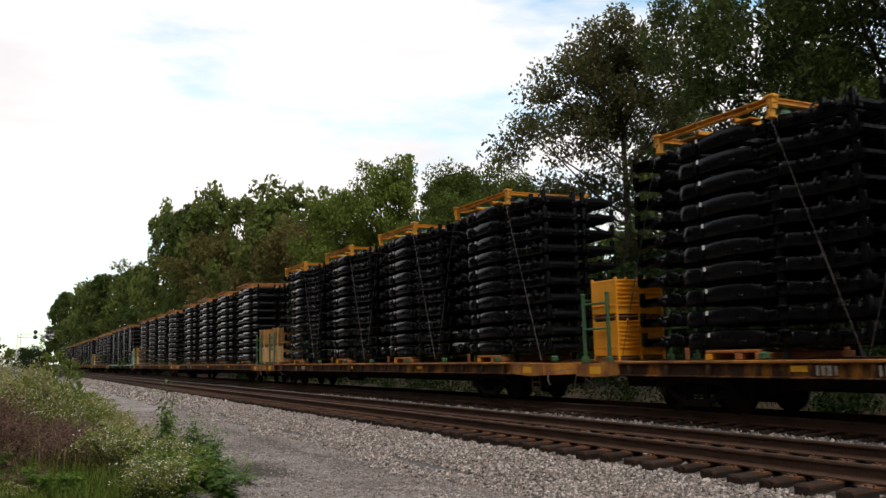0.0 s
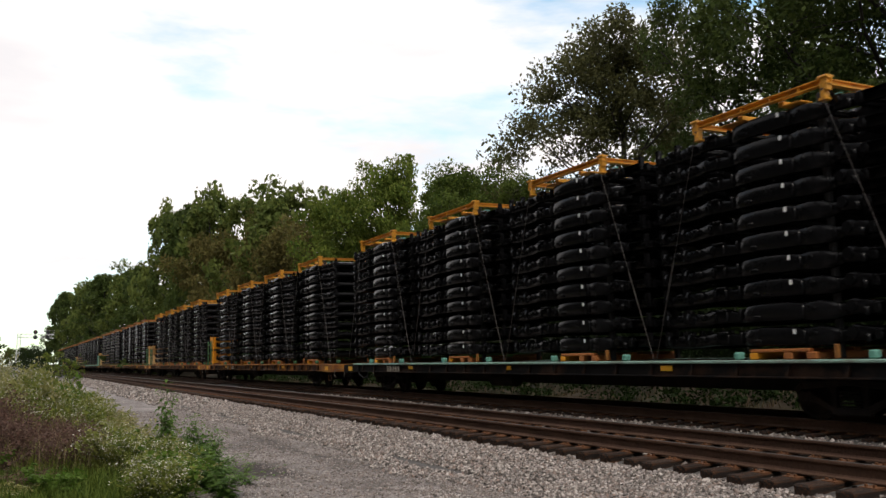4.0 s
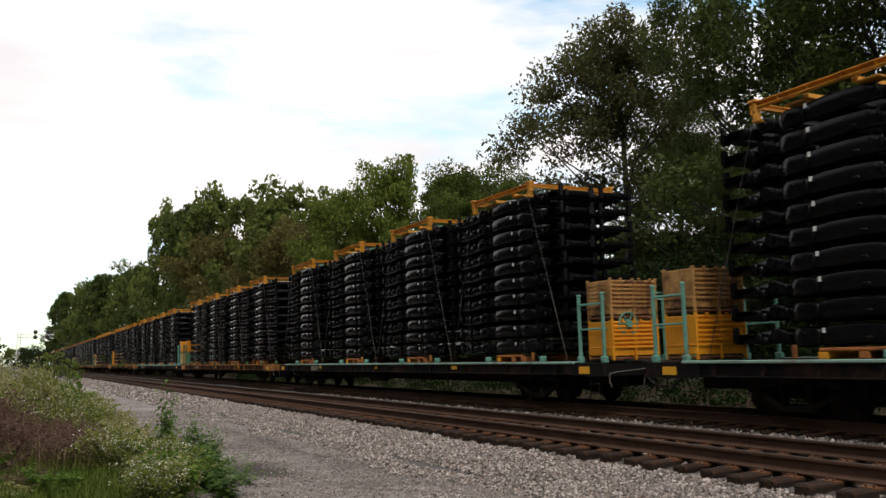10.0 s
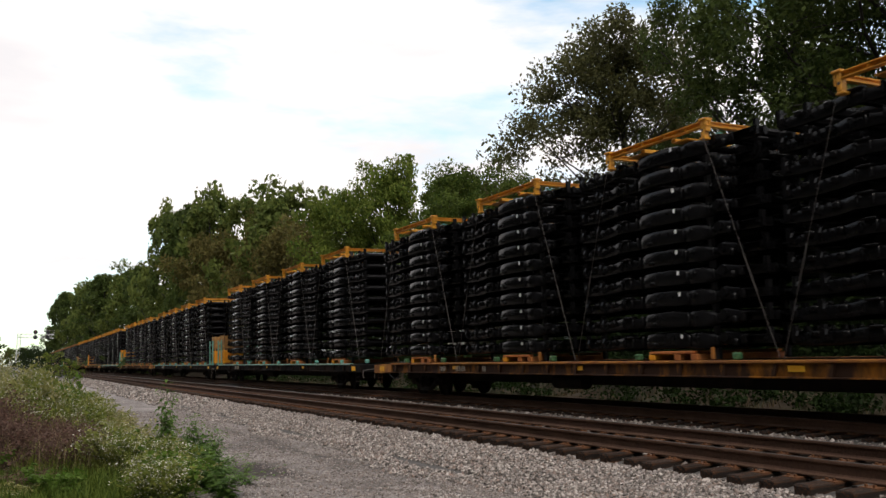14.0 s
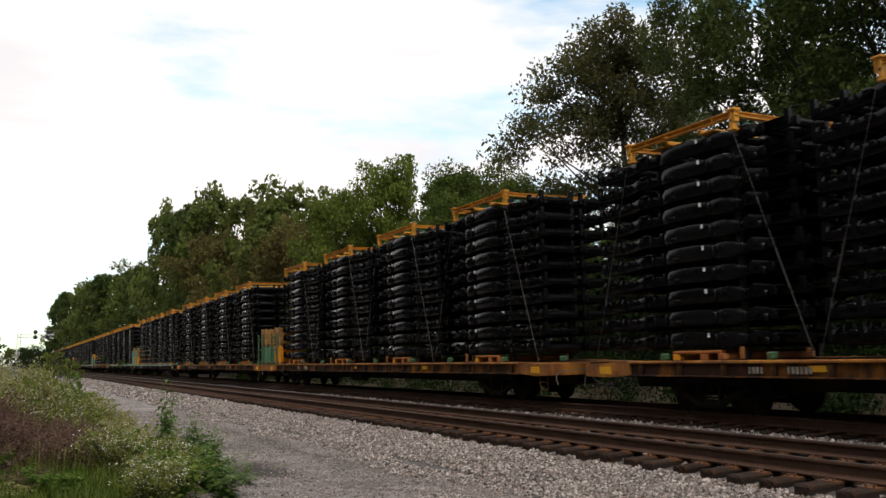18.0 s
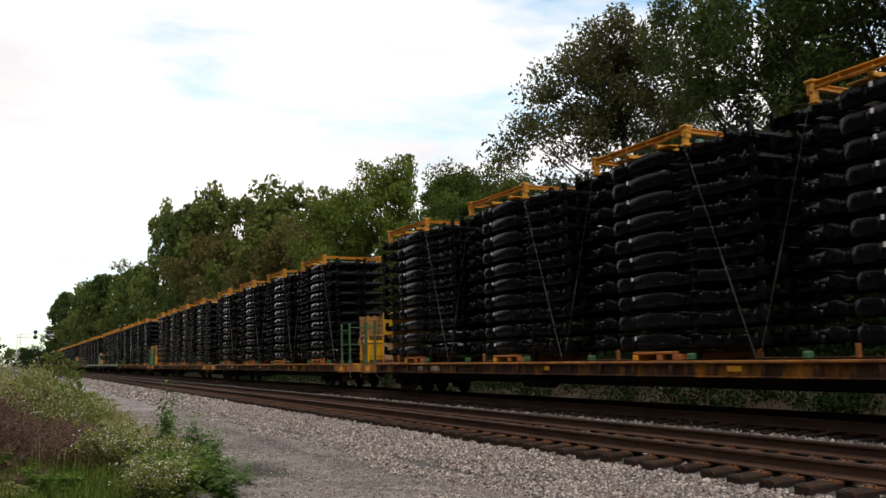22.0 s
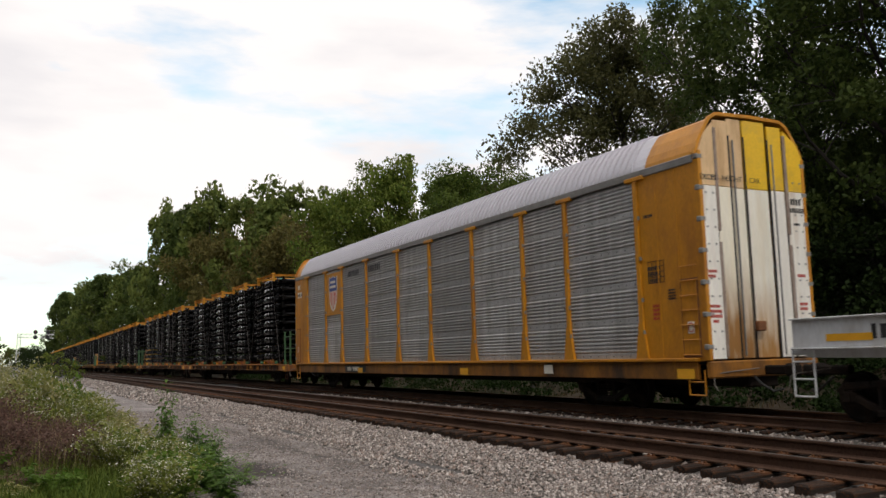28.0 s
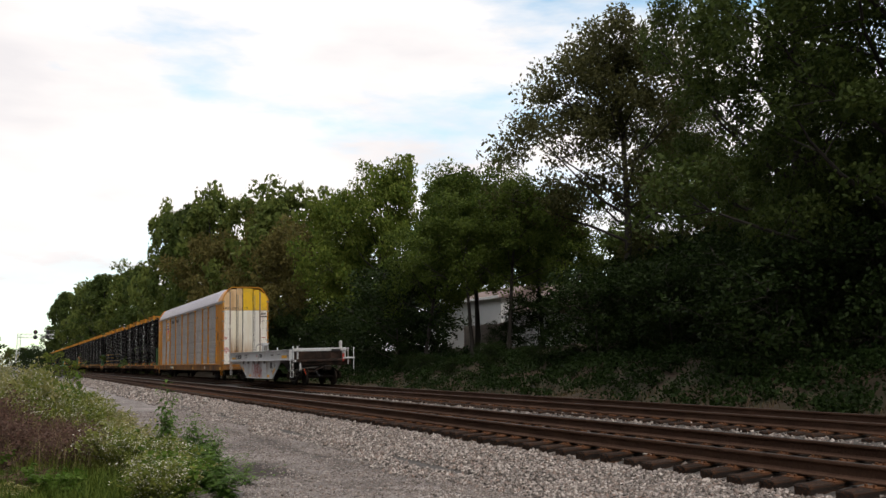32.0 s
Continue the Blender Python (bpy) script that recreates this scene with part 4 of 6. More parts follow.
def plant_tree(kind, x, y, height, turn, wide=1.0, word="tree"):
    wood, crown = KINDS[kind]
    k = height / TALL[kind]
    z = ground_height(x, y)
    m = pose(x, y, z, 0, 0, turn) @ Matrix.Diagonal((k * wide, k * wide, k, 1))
    t = thing(word, TREE_LABEL[crown.materials[0].name] if word == "tree" else "leafy shrub beside the railway" if word == "shrub" else "thin young tree beside the path", word, {"tree": "trees along the railway", "shrub": "shrubs along the railway"}.get(word, "saplings by the path"), m)
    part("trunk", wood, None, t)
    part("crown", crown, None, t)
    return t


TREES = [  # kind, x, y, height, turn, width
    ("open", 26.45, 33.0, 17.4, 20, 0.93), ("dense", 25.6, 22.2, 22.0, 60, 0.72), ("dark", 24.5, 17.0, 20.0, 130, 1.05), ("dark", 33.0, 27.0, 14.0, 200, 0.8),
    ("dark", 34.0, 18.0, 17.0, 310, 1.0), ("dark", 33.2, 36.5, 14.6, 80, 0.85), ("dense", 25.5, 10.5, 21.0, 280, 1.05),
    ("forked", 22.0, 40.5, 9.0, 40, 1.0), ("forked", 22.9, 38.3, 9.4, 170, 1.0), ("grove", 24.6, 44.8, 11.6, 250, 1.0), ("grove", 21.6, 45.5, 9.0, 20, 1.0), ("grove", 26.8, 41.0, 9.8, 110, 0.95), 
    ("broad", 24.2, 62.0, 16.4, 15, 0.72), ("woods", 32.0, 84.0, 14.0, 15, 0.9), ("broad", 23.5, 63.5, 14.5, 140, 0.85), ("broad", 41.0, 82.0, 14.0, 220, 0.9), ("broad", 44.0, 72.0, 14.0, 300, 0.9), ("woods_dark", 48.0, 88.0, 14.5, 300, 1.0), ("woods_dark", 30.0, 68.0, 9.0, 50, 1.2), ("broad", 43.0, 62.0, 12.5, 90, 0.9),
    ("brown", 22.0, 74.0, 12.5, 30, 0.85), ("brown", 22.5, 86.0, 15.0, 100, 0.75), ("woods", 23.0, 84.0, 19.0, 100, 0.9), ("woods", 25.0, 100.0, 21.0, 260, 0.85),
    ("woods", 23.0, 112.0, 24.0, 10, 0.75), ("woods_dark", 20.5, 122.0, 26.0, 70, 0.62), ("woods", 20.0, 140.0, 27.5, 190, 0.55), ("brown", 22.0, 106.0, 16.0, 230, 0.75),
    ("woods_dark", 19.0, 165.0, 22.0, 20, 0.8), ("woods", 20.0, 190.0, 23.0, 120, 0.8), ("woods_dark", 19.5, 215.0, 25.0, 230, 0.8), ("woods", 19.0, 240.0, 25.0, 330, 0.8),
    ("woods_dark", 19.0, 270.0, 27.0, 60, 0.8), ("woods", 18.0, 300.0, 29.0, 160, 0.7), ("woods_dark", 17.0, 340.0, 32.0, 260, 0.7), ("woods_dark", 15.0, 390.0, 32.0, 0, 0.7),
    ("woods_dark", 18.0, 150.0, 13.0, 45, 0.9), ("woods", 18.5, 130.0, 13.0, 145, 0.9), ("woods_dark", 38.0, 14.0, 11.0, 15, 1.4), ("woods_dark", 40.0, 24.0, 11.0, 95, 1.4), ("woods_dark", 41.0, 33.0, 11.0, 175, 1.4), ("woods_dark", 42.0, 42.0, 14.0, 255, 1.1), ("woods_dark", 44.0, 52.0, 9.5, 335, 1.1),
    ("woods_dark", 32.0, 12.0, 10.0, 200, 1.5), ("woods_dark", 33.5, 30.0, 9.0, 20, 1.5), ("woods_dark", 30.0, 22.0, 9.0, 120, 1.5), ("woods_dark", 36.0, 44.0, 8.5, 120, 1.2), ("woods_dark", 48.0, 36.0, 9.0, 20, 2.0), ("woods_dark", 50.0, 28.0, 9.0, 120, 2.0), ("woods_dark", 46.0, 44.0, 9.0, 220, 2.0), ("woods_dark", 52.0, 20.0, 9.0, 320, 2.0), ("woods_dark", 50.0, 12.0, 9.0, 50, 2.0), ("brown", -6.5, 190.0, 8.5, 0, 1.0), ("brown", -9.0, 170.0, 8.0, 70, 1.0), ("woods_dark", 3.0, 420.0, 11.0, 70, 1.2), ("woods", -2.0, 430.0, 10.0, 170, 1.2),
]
# unseen trees added to close the place beside the camera, blocking light and reflections
for k in range(19):
    TREES.append(("screen", -15.0 - 3.0 * (k % 2), -34.0 + 6.0 * k, 23.0 + 2 * (k % 3), k * 77 % 360, 0.85))
for k in range(12):
    TREES.append(("screen", -22.0 - 2.0 * (k % 2), 84.0 + 12.0 * k, 22.0 + 2 * (k % 3), k * 97 % 360, 1.0))
# more unseen trees, added to darken reflections on the far stacks
for k in range(22):
    TREES.append(("screen", -27.0 - 4.0 * (k % 2), 226.0 + 28.0 * k, 24.0 + 3 * (k % 3), k * 67 % 360, 1.9))
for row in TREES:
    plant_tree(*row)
# shrub leaves carry the trees' shade in their colour
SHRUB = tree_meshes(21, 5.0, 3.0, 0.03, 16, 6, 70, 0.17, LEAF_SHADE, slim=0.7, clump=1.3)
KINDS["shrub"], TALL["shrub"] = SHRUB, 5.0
rs = random.Random(5)
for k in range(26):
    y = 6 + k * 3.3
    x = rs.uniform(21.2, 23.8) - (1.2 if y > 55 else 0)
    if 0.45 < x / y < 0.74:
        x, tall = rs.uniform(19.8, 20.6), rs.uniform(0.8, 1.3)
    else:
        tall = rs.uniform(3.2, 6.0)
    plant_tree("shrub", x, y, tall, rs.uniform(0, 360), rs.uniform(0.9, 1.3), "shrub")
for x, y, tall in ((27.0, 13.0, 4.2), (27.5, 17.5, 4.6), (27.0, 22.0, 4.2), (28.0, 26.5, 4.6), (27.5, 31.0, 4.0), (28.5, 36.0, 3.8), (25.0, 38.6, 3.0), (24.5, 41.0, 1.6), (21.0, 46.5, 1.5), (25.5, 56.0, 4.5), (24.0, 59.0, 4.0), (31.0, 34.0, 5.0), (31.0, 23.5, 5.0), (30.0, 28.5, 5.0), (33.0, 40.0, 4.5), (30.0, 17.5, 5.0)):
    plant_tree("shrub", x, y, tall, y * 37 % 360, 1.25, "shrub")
for x, y, tall in ((1.8, 112.0, 3.4), (2.0, 78.0, 1.8), (3.0, 132.0, 4.2), (2.2, 62.0, 1.3)):
    plant_tree("shrub", x, y, tall, y * 37 % 360, 1.0, "shrub")
KINDS["bush"], TALL["bush"] = tree_meshes(22, 5.0, 3.0, 0.02, 14, 5, 18, 0.5, LEAF_DARK, slim=0.7, clump=1.4), 5.0
for k in range(26):
    plant_tree("bush", rs.uniform(18.0, 20.5), 88 + 8.5 * k, rs.uniform(4.5, 7.0), rs.uniform(0, 360), 1.5, "shrub")
KINDS["sapling"], TALL["sapling"] = tree_meshes(19, 3.0, 1.1, 0.25, 10, 3, 20, 0.11, LEAF_GREEN, slim=0.8), 3.0
plant_tree("sapling", 1.7, 41.0, 2.5, 40, 1.1, "sapling")
plant_tree("sapling", 2.3, 43.0, 2.2, 140, 1.2, "sapling")


# ---- train: covered rack car ----
RACK_SILL = mat("rack_car_sill", (0.36, 0.14, 0.012), 0.6, spread=0.4, scale=1.4, fine=20, bump=0.08, second=(0.06, 0.03, 0.015), cover=0.48, edge=0.14, second_scale=1.2, stretch=(1, 1, 0.4))
RACK_YELLOW = mat("rack_car_yellow", (0.54, 0.22, 0.006), 0.5, spread=0.2, scale=1.2, fine=20, bump=0.06, second=(0.24, 0.08, 0.014), cover=0.36, edge=0.16, second_scale=1.0, stretch=(1, 1, 0.5))
GALV = mat("galvanised_panel", (0.5, 0.495, 0.5), 0.42, 0.25, spread=0.3, scale=1.1, fine=25, bump=0.06, second=(0.3, 0.29, 0.285), cover=0.45, edge=0.2, second_scale=1.2, per=0.9, stretch=(1, 1.6, 0.35))
ROOF_GREY = mat("roof_galvanised", (0.55, 0.535, 0.58), 0.45, 0.3, spread=0.14, scale=1.0, fine=25, bump=0.05)
DOOR_WHITE = mat("door_white_rusted", (0.84, 0.8, 0.73), 0.5, spread=0.14, scale=1.5, fine=20, bump=0.06, second=(0.42, 0.22, 0.07), cover=0.33, edge=0.16, second_scale=1.1, stretch=(2.2, 2.2, 0.22))
DOOR_RUSTY = mat("door_white_streaked", (0.84, 0.78, 0.64), 0.5, spread=0.16, scale=1.5, fine=20, bump=0.06, second=(0.72, 0.58, 0.36), cover=0.34, edge=0.12, second_scale=1.3, stretch=(2.6, 2.6, 0.2))
DOOR_CENTRE = mat("door_white_stained", (0.84, 0.8, 0.7), 0.5, spread=0.14, scale=1.5, fine=20, bump=0.06, second=(0.72, 0.58, 0.36), cover=0.32, edge=0.2, second_scale=0.9, stretch=(2.4, 2.4, 0.25))
DOOR_CREAM = mat("door_cream", (0.74, 0.5, 0.27), 0.55, spread=0.14, scale=1.5, fine=20, bump=0.06, second=(0.45, 0.25, 0.1), cover=0.38, second_scale=1.2, stretch=(2, 2, 0.4))
DOOR_YELLOW = mat("door_yellow", (0.82, 0.5, 0.015), 0.5, spread=0.12, scale=1.5, fine=20, bump=0.05, second=(0.55, 0.34, 0.05), cover=0.4, second_scale=1.2)
HINGE_BROWN = mat("hinge_brown", (0.3, 0.23, 0.19), 0.65, 0.1, spread=0.3, scale=4, fine=30, second=(0.16, 0.09, 0.05), cover=0.4)
HINGE = mat("hinge_grey", (0.24, 0.23, 0.22), 0.6, 0.3, spread=0.25, scale=4, fine=30)


def rust_run(m, top, bottom, colour):
    """Rust that has run down a door and gathered low on it."""
    n, l = m.node_tree.nodes, m.node_tree.links
    b = n["Principled BSDF"]
    src = b.inputs["Base Color"].links[0].from_socket
    co, sep, ns, mp = n.new("ShaderNodeTexCoord"), n.new("ShaderNodeSeparateXYZ"), n.new("ShaderNodeTexNoise"), n.new("ShaderNodeMapping")
    l.new(co.outputs["Object"], sep.inputs[0])
    mp.inputs["Scale"].default_value = (7, 7, 0.9)
    l.new(co.outputs["Object"], mp.inputs["Vector"])
    l.new(mp.outputs["Vector"], ns.inputs["Vector"])
    ns.inputs["Scale"].default_value, ns.inputs["Detail"].default_value = 1.0, 6
    rng, mul, gain, mix = n.new("ShaderNodeMapRange"), n.new("ShaderNodeMath"), n.new("ShaderNodeMapRange"), n.new("ShaderNodeMix")
    rng.inputs["From Min"].default_value, rng.inputs["From Max"].default_value = top, bottom
    l.new(sep.outputs["Z"], rng.inputs["Value"])
    mul.operation = "MULTIPLY"
    l.new(rng.outputs["Result"], mul.inputs[0])
    l.new(ns.outputs["Fac"], mul.inputs[1])
    gain.inputs["From Min"].default_value, gain.inputs["From Max"].default_value = 0.08, 0.5
    l.new(mul.outputs[0], gain.inputs["Value"])
    mix.data_type = "RGBA"
    mix.inputs["B"].default_value = (*colour, 1)
    l.new(gain.outputs["Result"], mix.inputs["Factor"])
    l.new(src, mix.inputs["A"])
    l.new(mix.outputs["Result"], b.inputs["Base Color"])


rust_run(DOOR_RUSTY, 3.5, 1.4, (0.3, 0.14, 0.035))
rust_run(DOOR_CENTRE, 3.0, 1.2, (0.4, 0.2, 0.06))
SHIELD_BLUE = mat("shield_blue", (0.03, 0.06, 0.25), 0.5, spread=0.1)
SHIELD_RED = mat("shield_red", (0.55, 0.06, 0.05), 0.5, spread=0.1)


def writing(text, size, material, parent, m, label):
    cu = bpy.data.curves.new("writing", "FONT")
    cu.body, cu.size, cu.extrude, cu.align_x = text, size, 0.002, "CENTER"
    cu.materials.append(material)
    me = bpy.data.meshes.new_from_object(bpy.data.objects.new("writing", cu))
    return part("lettering", me, None, parent, label, at=m)


def roof_arch(z_low, z_top, half):
    """Right half and left half of the roof's outline, from eave to eave."""
    pts = [(-half, z_low)]
    pts += [(-half + 0.02, z_low + 0.1), (-half + 0.09, z_low + 0.27), (-half + 0.24, z_low + 0.52), (-half + 0.44, z_top - 0.12), (-half + 0.62, z_top - 0.025), (0, z_top)]
    return pts + [(-x, z) for x, z in reversed(pts[:-1])]


def panel_mesh(length, z0, z1):
    """A galvanised side screen: five sheets of close pressed ribs, each with a flat lap strip."""
    prof = []
    tall = (z1 - z0) / 5
    for b in range(5):
        base = z0 + b * tall
        prof += [(0.0, base), (-0.012, base + 0.008), (-0.012, base + tall * 0.16), (0.0, base + tall * 0.18)]
        for k in range(7):
            c = base + tall * (0.24 + 0.112 * k)
            prof += [(0.0, c - 0.036), (-0.03, c - 0.012), (-0.03, c + 0.012), (0.0, c + 0.036)]
    prof.append((0.0, z1))
    n = len(prof)
    vs = [(x, y, zz) for y in (0.0, length) for x, zz in prof]
    return Shape().add(vs, [(k, k + 1, n + k + 1, n + k) for k in range(n - 1)])


def holes_mesh(length, z0, z1):
    """Rows of small dark slots on the flat strips of a screen."""
    s = Shape()
    tall = (z1 - z0) / 5
    cols = max(2, int(length / 0.28))
    for b in range(5):
        for k in range(cols):
            s.box(-0.015, (k + 0.5) * length / cols, z0 + b * tall + tall * 0.09, 0.006, 0.02, 0.035)
    return s


def rack_car():
    car = thing("rack_car", "covered yellow and galvanised steel car-carrier wagon with white end doors", "autorack")
    y0, y1 = -0.72, -28.2          # front and rear ends of its body
    low, eave, top = 1.12, 5.24, 6.13
    posts = [-2.5, -5.15, -7.2, -10.0, -13.05, -15.7, -18.65, -21.5, -23.55, -26.3]
    # underframe
    for x in (-1.49, 1.49):
        part("side_sill", Shape().box(x * 0.97, (y0 + y1) / 2, 0.88, 0.09, y0 - y1 - 0.6, 0.36, 0.015), RACK_SILL, car)
        part("sill_rail", Shape().box(x * 1.012, (y0 + y1) / 2, 1.10, 0.14, y0 - y1 - 0.4, 0.07, 0.012), RACK_YELLOW, car)
        part("top_rail", Shape().box(x, (y0 + y1) / 2, 5.17, 0.1, y0 - y1 - 0.12, 0.17, 0.015), HINGE, car, "grey galvanised top rail")
    part("centre_sill", Shape().box(0, (y0 + y1) / 2, 0.72, 0.8, y0 - y1, 0.4, 0.03), DARK_STEEL, car)
    part("deck", Shape().box(0, (y0 + y1) / 2, 1.05, 2.9, y0 - y1 - 0.3, 0.08), DARK_STEEL, car)
    part("upper_deck", Shape().box(0, (y0 + y1) / 2, 3.1, 2.8, y0 - y1 - 1.5, 0.1), HINGE, car)
    # roof
    arch = roof_arch(eave, top, 1.5)
    s = Shape().sweep([(0, posts[0] + 1.0, 0), (0, posts[-1] - 0.35, 0)], arch, closed=False)
    part("roof", s, ROOF_GREY, car, "ribbed galvanised roof", smooth=False)
    for k in range(104):
        y = posts[0] + 0.9 - k * (posts[0] + 0.8 - posts[-1]) / 103
        part("roof_rib", ROOF_RIB, None, car, at=pose(0, y, 0))
    for a, b in ((y0, posts[0] + 1.0), (posts[-1] - 0.35, y1)):
        part("roof_end", Shape().sweep([(0, a, 0), (0, b, 0)], arch, closed=False), RACK_YELLOW, car, "yellow painted roof end")
    # sides
    for side in (-1, 1):
        for k, (a, b) in enumerate(zip(posts, posts[1:])):
            turn = pose(side * 1.462, b + 0.06, 0, 0, 0, 0) if side < 0 else pose(side * 1.462, a - 0.06, 0, 0, 0, 180)
            screen = part("side_screen", panel_mesh(a - b - 0.12, low, 5.06), GALV, car, "corrugated galvanised side screen", at=turn)
            if side < 0:
                part("slots", holes_mesh(a - b - 0.12, low, 5.06), LETTER_BLACK, screen, "rows of dark vent slots")
        for y in posts:
            s = Shape().box(side * 1.5, y, 3.1, 0.1, 0.14, 4.0, 0.015)
            s.prism([(y - 0.07, 1.9), (y + 0.07, 1.9), (y + 0.2, 1.12), (y - 0.2, 1.12)], side * 1.47, side * 1.56)
            s.box(side * 1.52, y, 5.08, 0.09, 0.62, 0.1, 0.012)
            part("side_post", s, RACK_YELLOW, car, "yellow side post with a flared foot")
            clip = Shape()
            for z in (1.7, 2.4, 3.3, 4.2):
                clip.box(side * 1.54, y + 0.1, z, 0.05, 0.05, 0.09, 0.01).box(side * 1.54, y - 0.1, z, 0.05, 0.05, 0.09, 0.01)
            tagged(part("post_bolts", clip, HINGE, car), kind="stuff")
        for a, b in ((y0 - 0.02, posts[0]), (posts[-1], y1 + 0.02)):
            part("end_panel", Shape().box(side * 1.485, (a + b) / 2, 3.12, 0.05, abs(a - b) - 0.16, 4.1, 0.01), RACK_YELLOW, car, "plain yellow end side panel")
            for q in (0.33, 0.66):
                part("panel_seam", Shape().box(side * 1.512, a + (b - a) * q, 3.12, 0.02, 0.05, 4.0, 0.006), RACK_YELLOW, car)
    # ladder bay at each end of the near side
    for a, way in ((y1 + 0.12, 1), (y0 - 0.12, -1)):
        lad = Shape()
        for k in range(7):
            lad.rod((-1.55, a, 1.2 + 0.3 * k), (-1.55, a + way * 0.5, 1.2 + 0.3 * k), 0.014, 6)
        part("ladder", lad, RACK_YELLOW, car, "yellow side ladder")
        # flat rust-coloured plate stands in for the shade round a ladder recess
        part("ladder_bay", Shape().box(-1.514, a + way * 0.27, 1.95, 0.012, 0.56, 1.6), RUST, car, "flat rusty plate standing for a shadowed ladder recess")
        part("ladder_backing", Shape().box(-1.522, a + way * 0.27, 1.95, 0.012, 0.44, 1.48), RACK_YELLOW, car)
        part("notice", Shape().box(-1.532, a + way * 0.25, 1.75, 0.006, 0.18, 0.24), LETTER_WHITE, car, "small white notice with a red ring")
        ring = Shape()
        for k in range(12):
            q, w = k * math.tau / 12, (k + 1) * math.tau / 12
            ring.bar((-1.537, a + way * 0.25 + 0.075 * math.cos(q), 1.75 + 0.09 * math.sin(q)), (-1.537, a + way * 0.25 + 0.075 * math.cos(w), 1.75 + 0.09 * math.sin(w)), 0.005, 0.02)
        part("notice_ring", ring, LETTER_RED, car)
    # emblem bay: yellow plate with a plain shield
    part("emblem_plate", Shape().box(-1.515, -6.18, 4.05, 0.02, 1.75, 1.8, 0.006), RACK_YELLOW, car, "yellow emblem plate")
    outline = [(-0.55, 0.8), (-0.28, 0.72), (0, 0.82), (0.28, 0.72), (0.55, 0.8), (0.6, 0.2), (0.52, -0.45), (0.3, -0.75), (0, -0.9), (-0.3, -0.75), (-0.52, -0.45), (-0.6, 0.2)]
    part("shield", Shape().prism([(-6.18 + y * 0.9, 4.1 + z * 0.9) for y, z in outline], -1.532, -1.527), LETTER_WHITE, car, "plain white shield emblem")
    part("shield_top", Shape().prism([(-6.18 + y * 0.8, 4.13 + z * 0.82) for y, z in outline[:6] + [(0.58, 0.05), (-0.58, 0.05)] + outline[11:]], -1.537, -1.533), SHIELD_BLUE, car, "blue field of the shield")
    for k in range(5):
        yy = -0.42 + 0.21 * k
        part("shield_stripe", Shape().box(-1.536, -6.18 + yy * 0.9, 4.1 - 0.33 + 0.08 * abs(k - 2), 0.006, 0.085, 0.74 - 0.16 * abs(k - 2)), SHIELD_RED, car)
    part("shield_bar", Shape().box(-1.541, -6.18, 4.56, 0.004, 0.62, 0.1).box(-1.541, -6.18, 4.36, 0.004, 0.7, 0.1), LETTER_WHITE, car, "plain white bars across the shield")
    # lettering: bars
    s = bars_of_text(Shape(), -1.54, -7.9, 0.88, 0.17, 11, (4,))
    part("lettering", s, LETTER_WHITE, car, "white lettering on a black patch")
    part("lettering_patch", Shape().box(-1.537, -8.75, 0.88, 0.004, 2.3, 0.26), LETTER_BLACK, car)
    s = Shape()
    for k in range(3):
        bars_of_text(s, -1.515, -26.6, 3.05 - 0.13 * k, 0.08, 7)
    for k in range(4):
        bars_of_text(s, -1.515, -27.2, 2.55 - 0.06 * k, 0.04, 8)
    bars_of_text(s, -1.515, -26.55, 4.2, 0.07, 6)
    part("lettering", s, LETTER_BLACK, car, "small black stencilled lettering")
    grid = Shape()
    for k in range(5):
        grid.box(-1.515, -26.85, 3.2 - 0.115 * k, 0.005, 0.52, 0.012).box(-1.515, -26.6 - 0.125 * k, 2.97, 0.005, 0.012, 0.48)
    part("lettering_box", grid, LETTER_BLACK, car)
    s = Shape()
    for k in range(4):
        bars_of_text(s, -1.515, -26.7, 2.25 - 0.09 * k, 0.06, 6)
    part("lettering", s, LETTER_RED, car, "small red stencilled lettering")
    part("notice", Shape().box(-1.517, -1.35, 4.35, 0.006, 0.62, 0.26), LETTER_WHITE, car, "white sticker with dark writing")
    part("lettering", bars_of_text(Shape(), -1.522, -1.1, 4.35, 0.14, 7, (4,)), LETTER_BLACK, car)
    part("notice", Shape().box(-1.517, -1.25, 4.72, 0.006, 0.3, 0.22), LETTER_WHITE, car)
    for y in (-9.3, -18.0, -27.6):
        part("marker_patch", Shape().box(-1.54, y, 0.82, 0.006, 0.5, 0.2), MARK_YELLOW, car, "bright yellow reflective patch")
    part("notice_black", Shape().box(-1.54, -22.6, 0.9, 0.006, 0.4, 0.22), LETTER_WHITE, car)
    s = bars_of_text(bars_of_text(Shape(), -1.507, -8.0, 4.72, 0.22, 8), -1.507, -10.3, 4.72, 0.24, 7)
    part("lettering", s, LETTER_BLACK, car, "dark slanted lettering high on the screens")
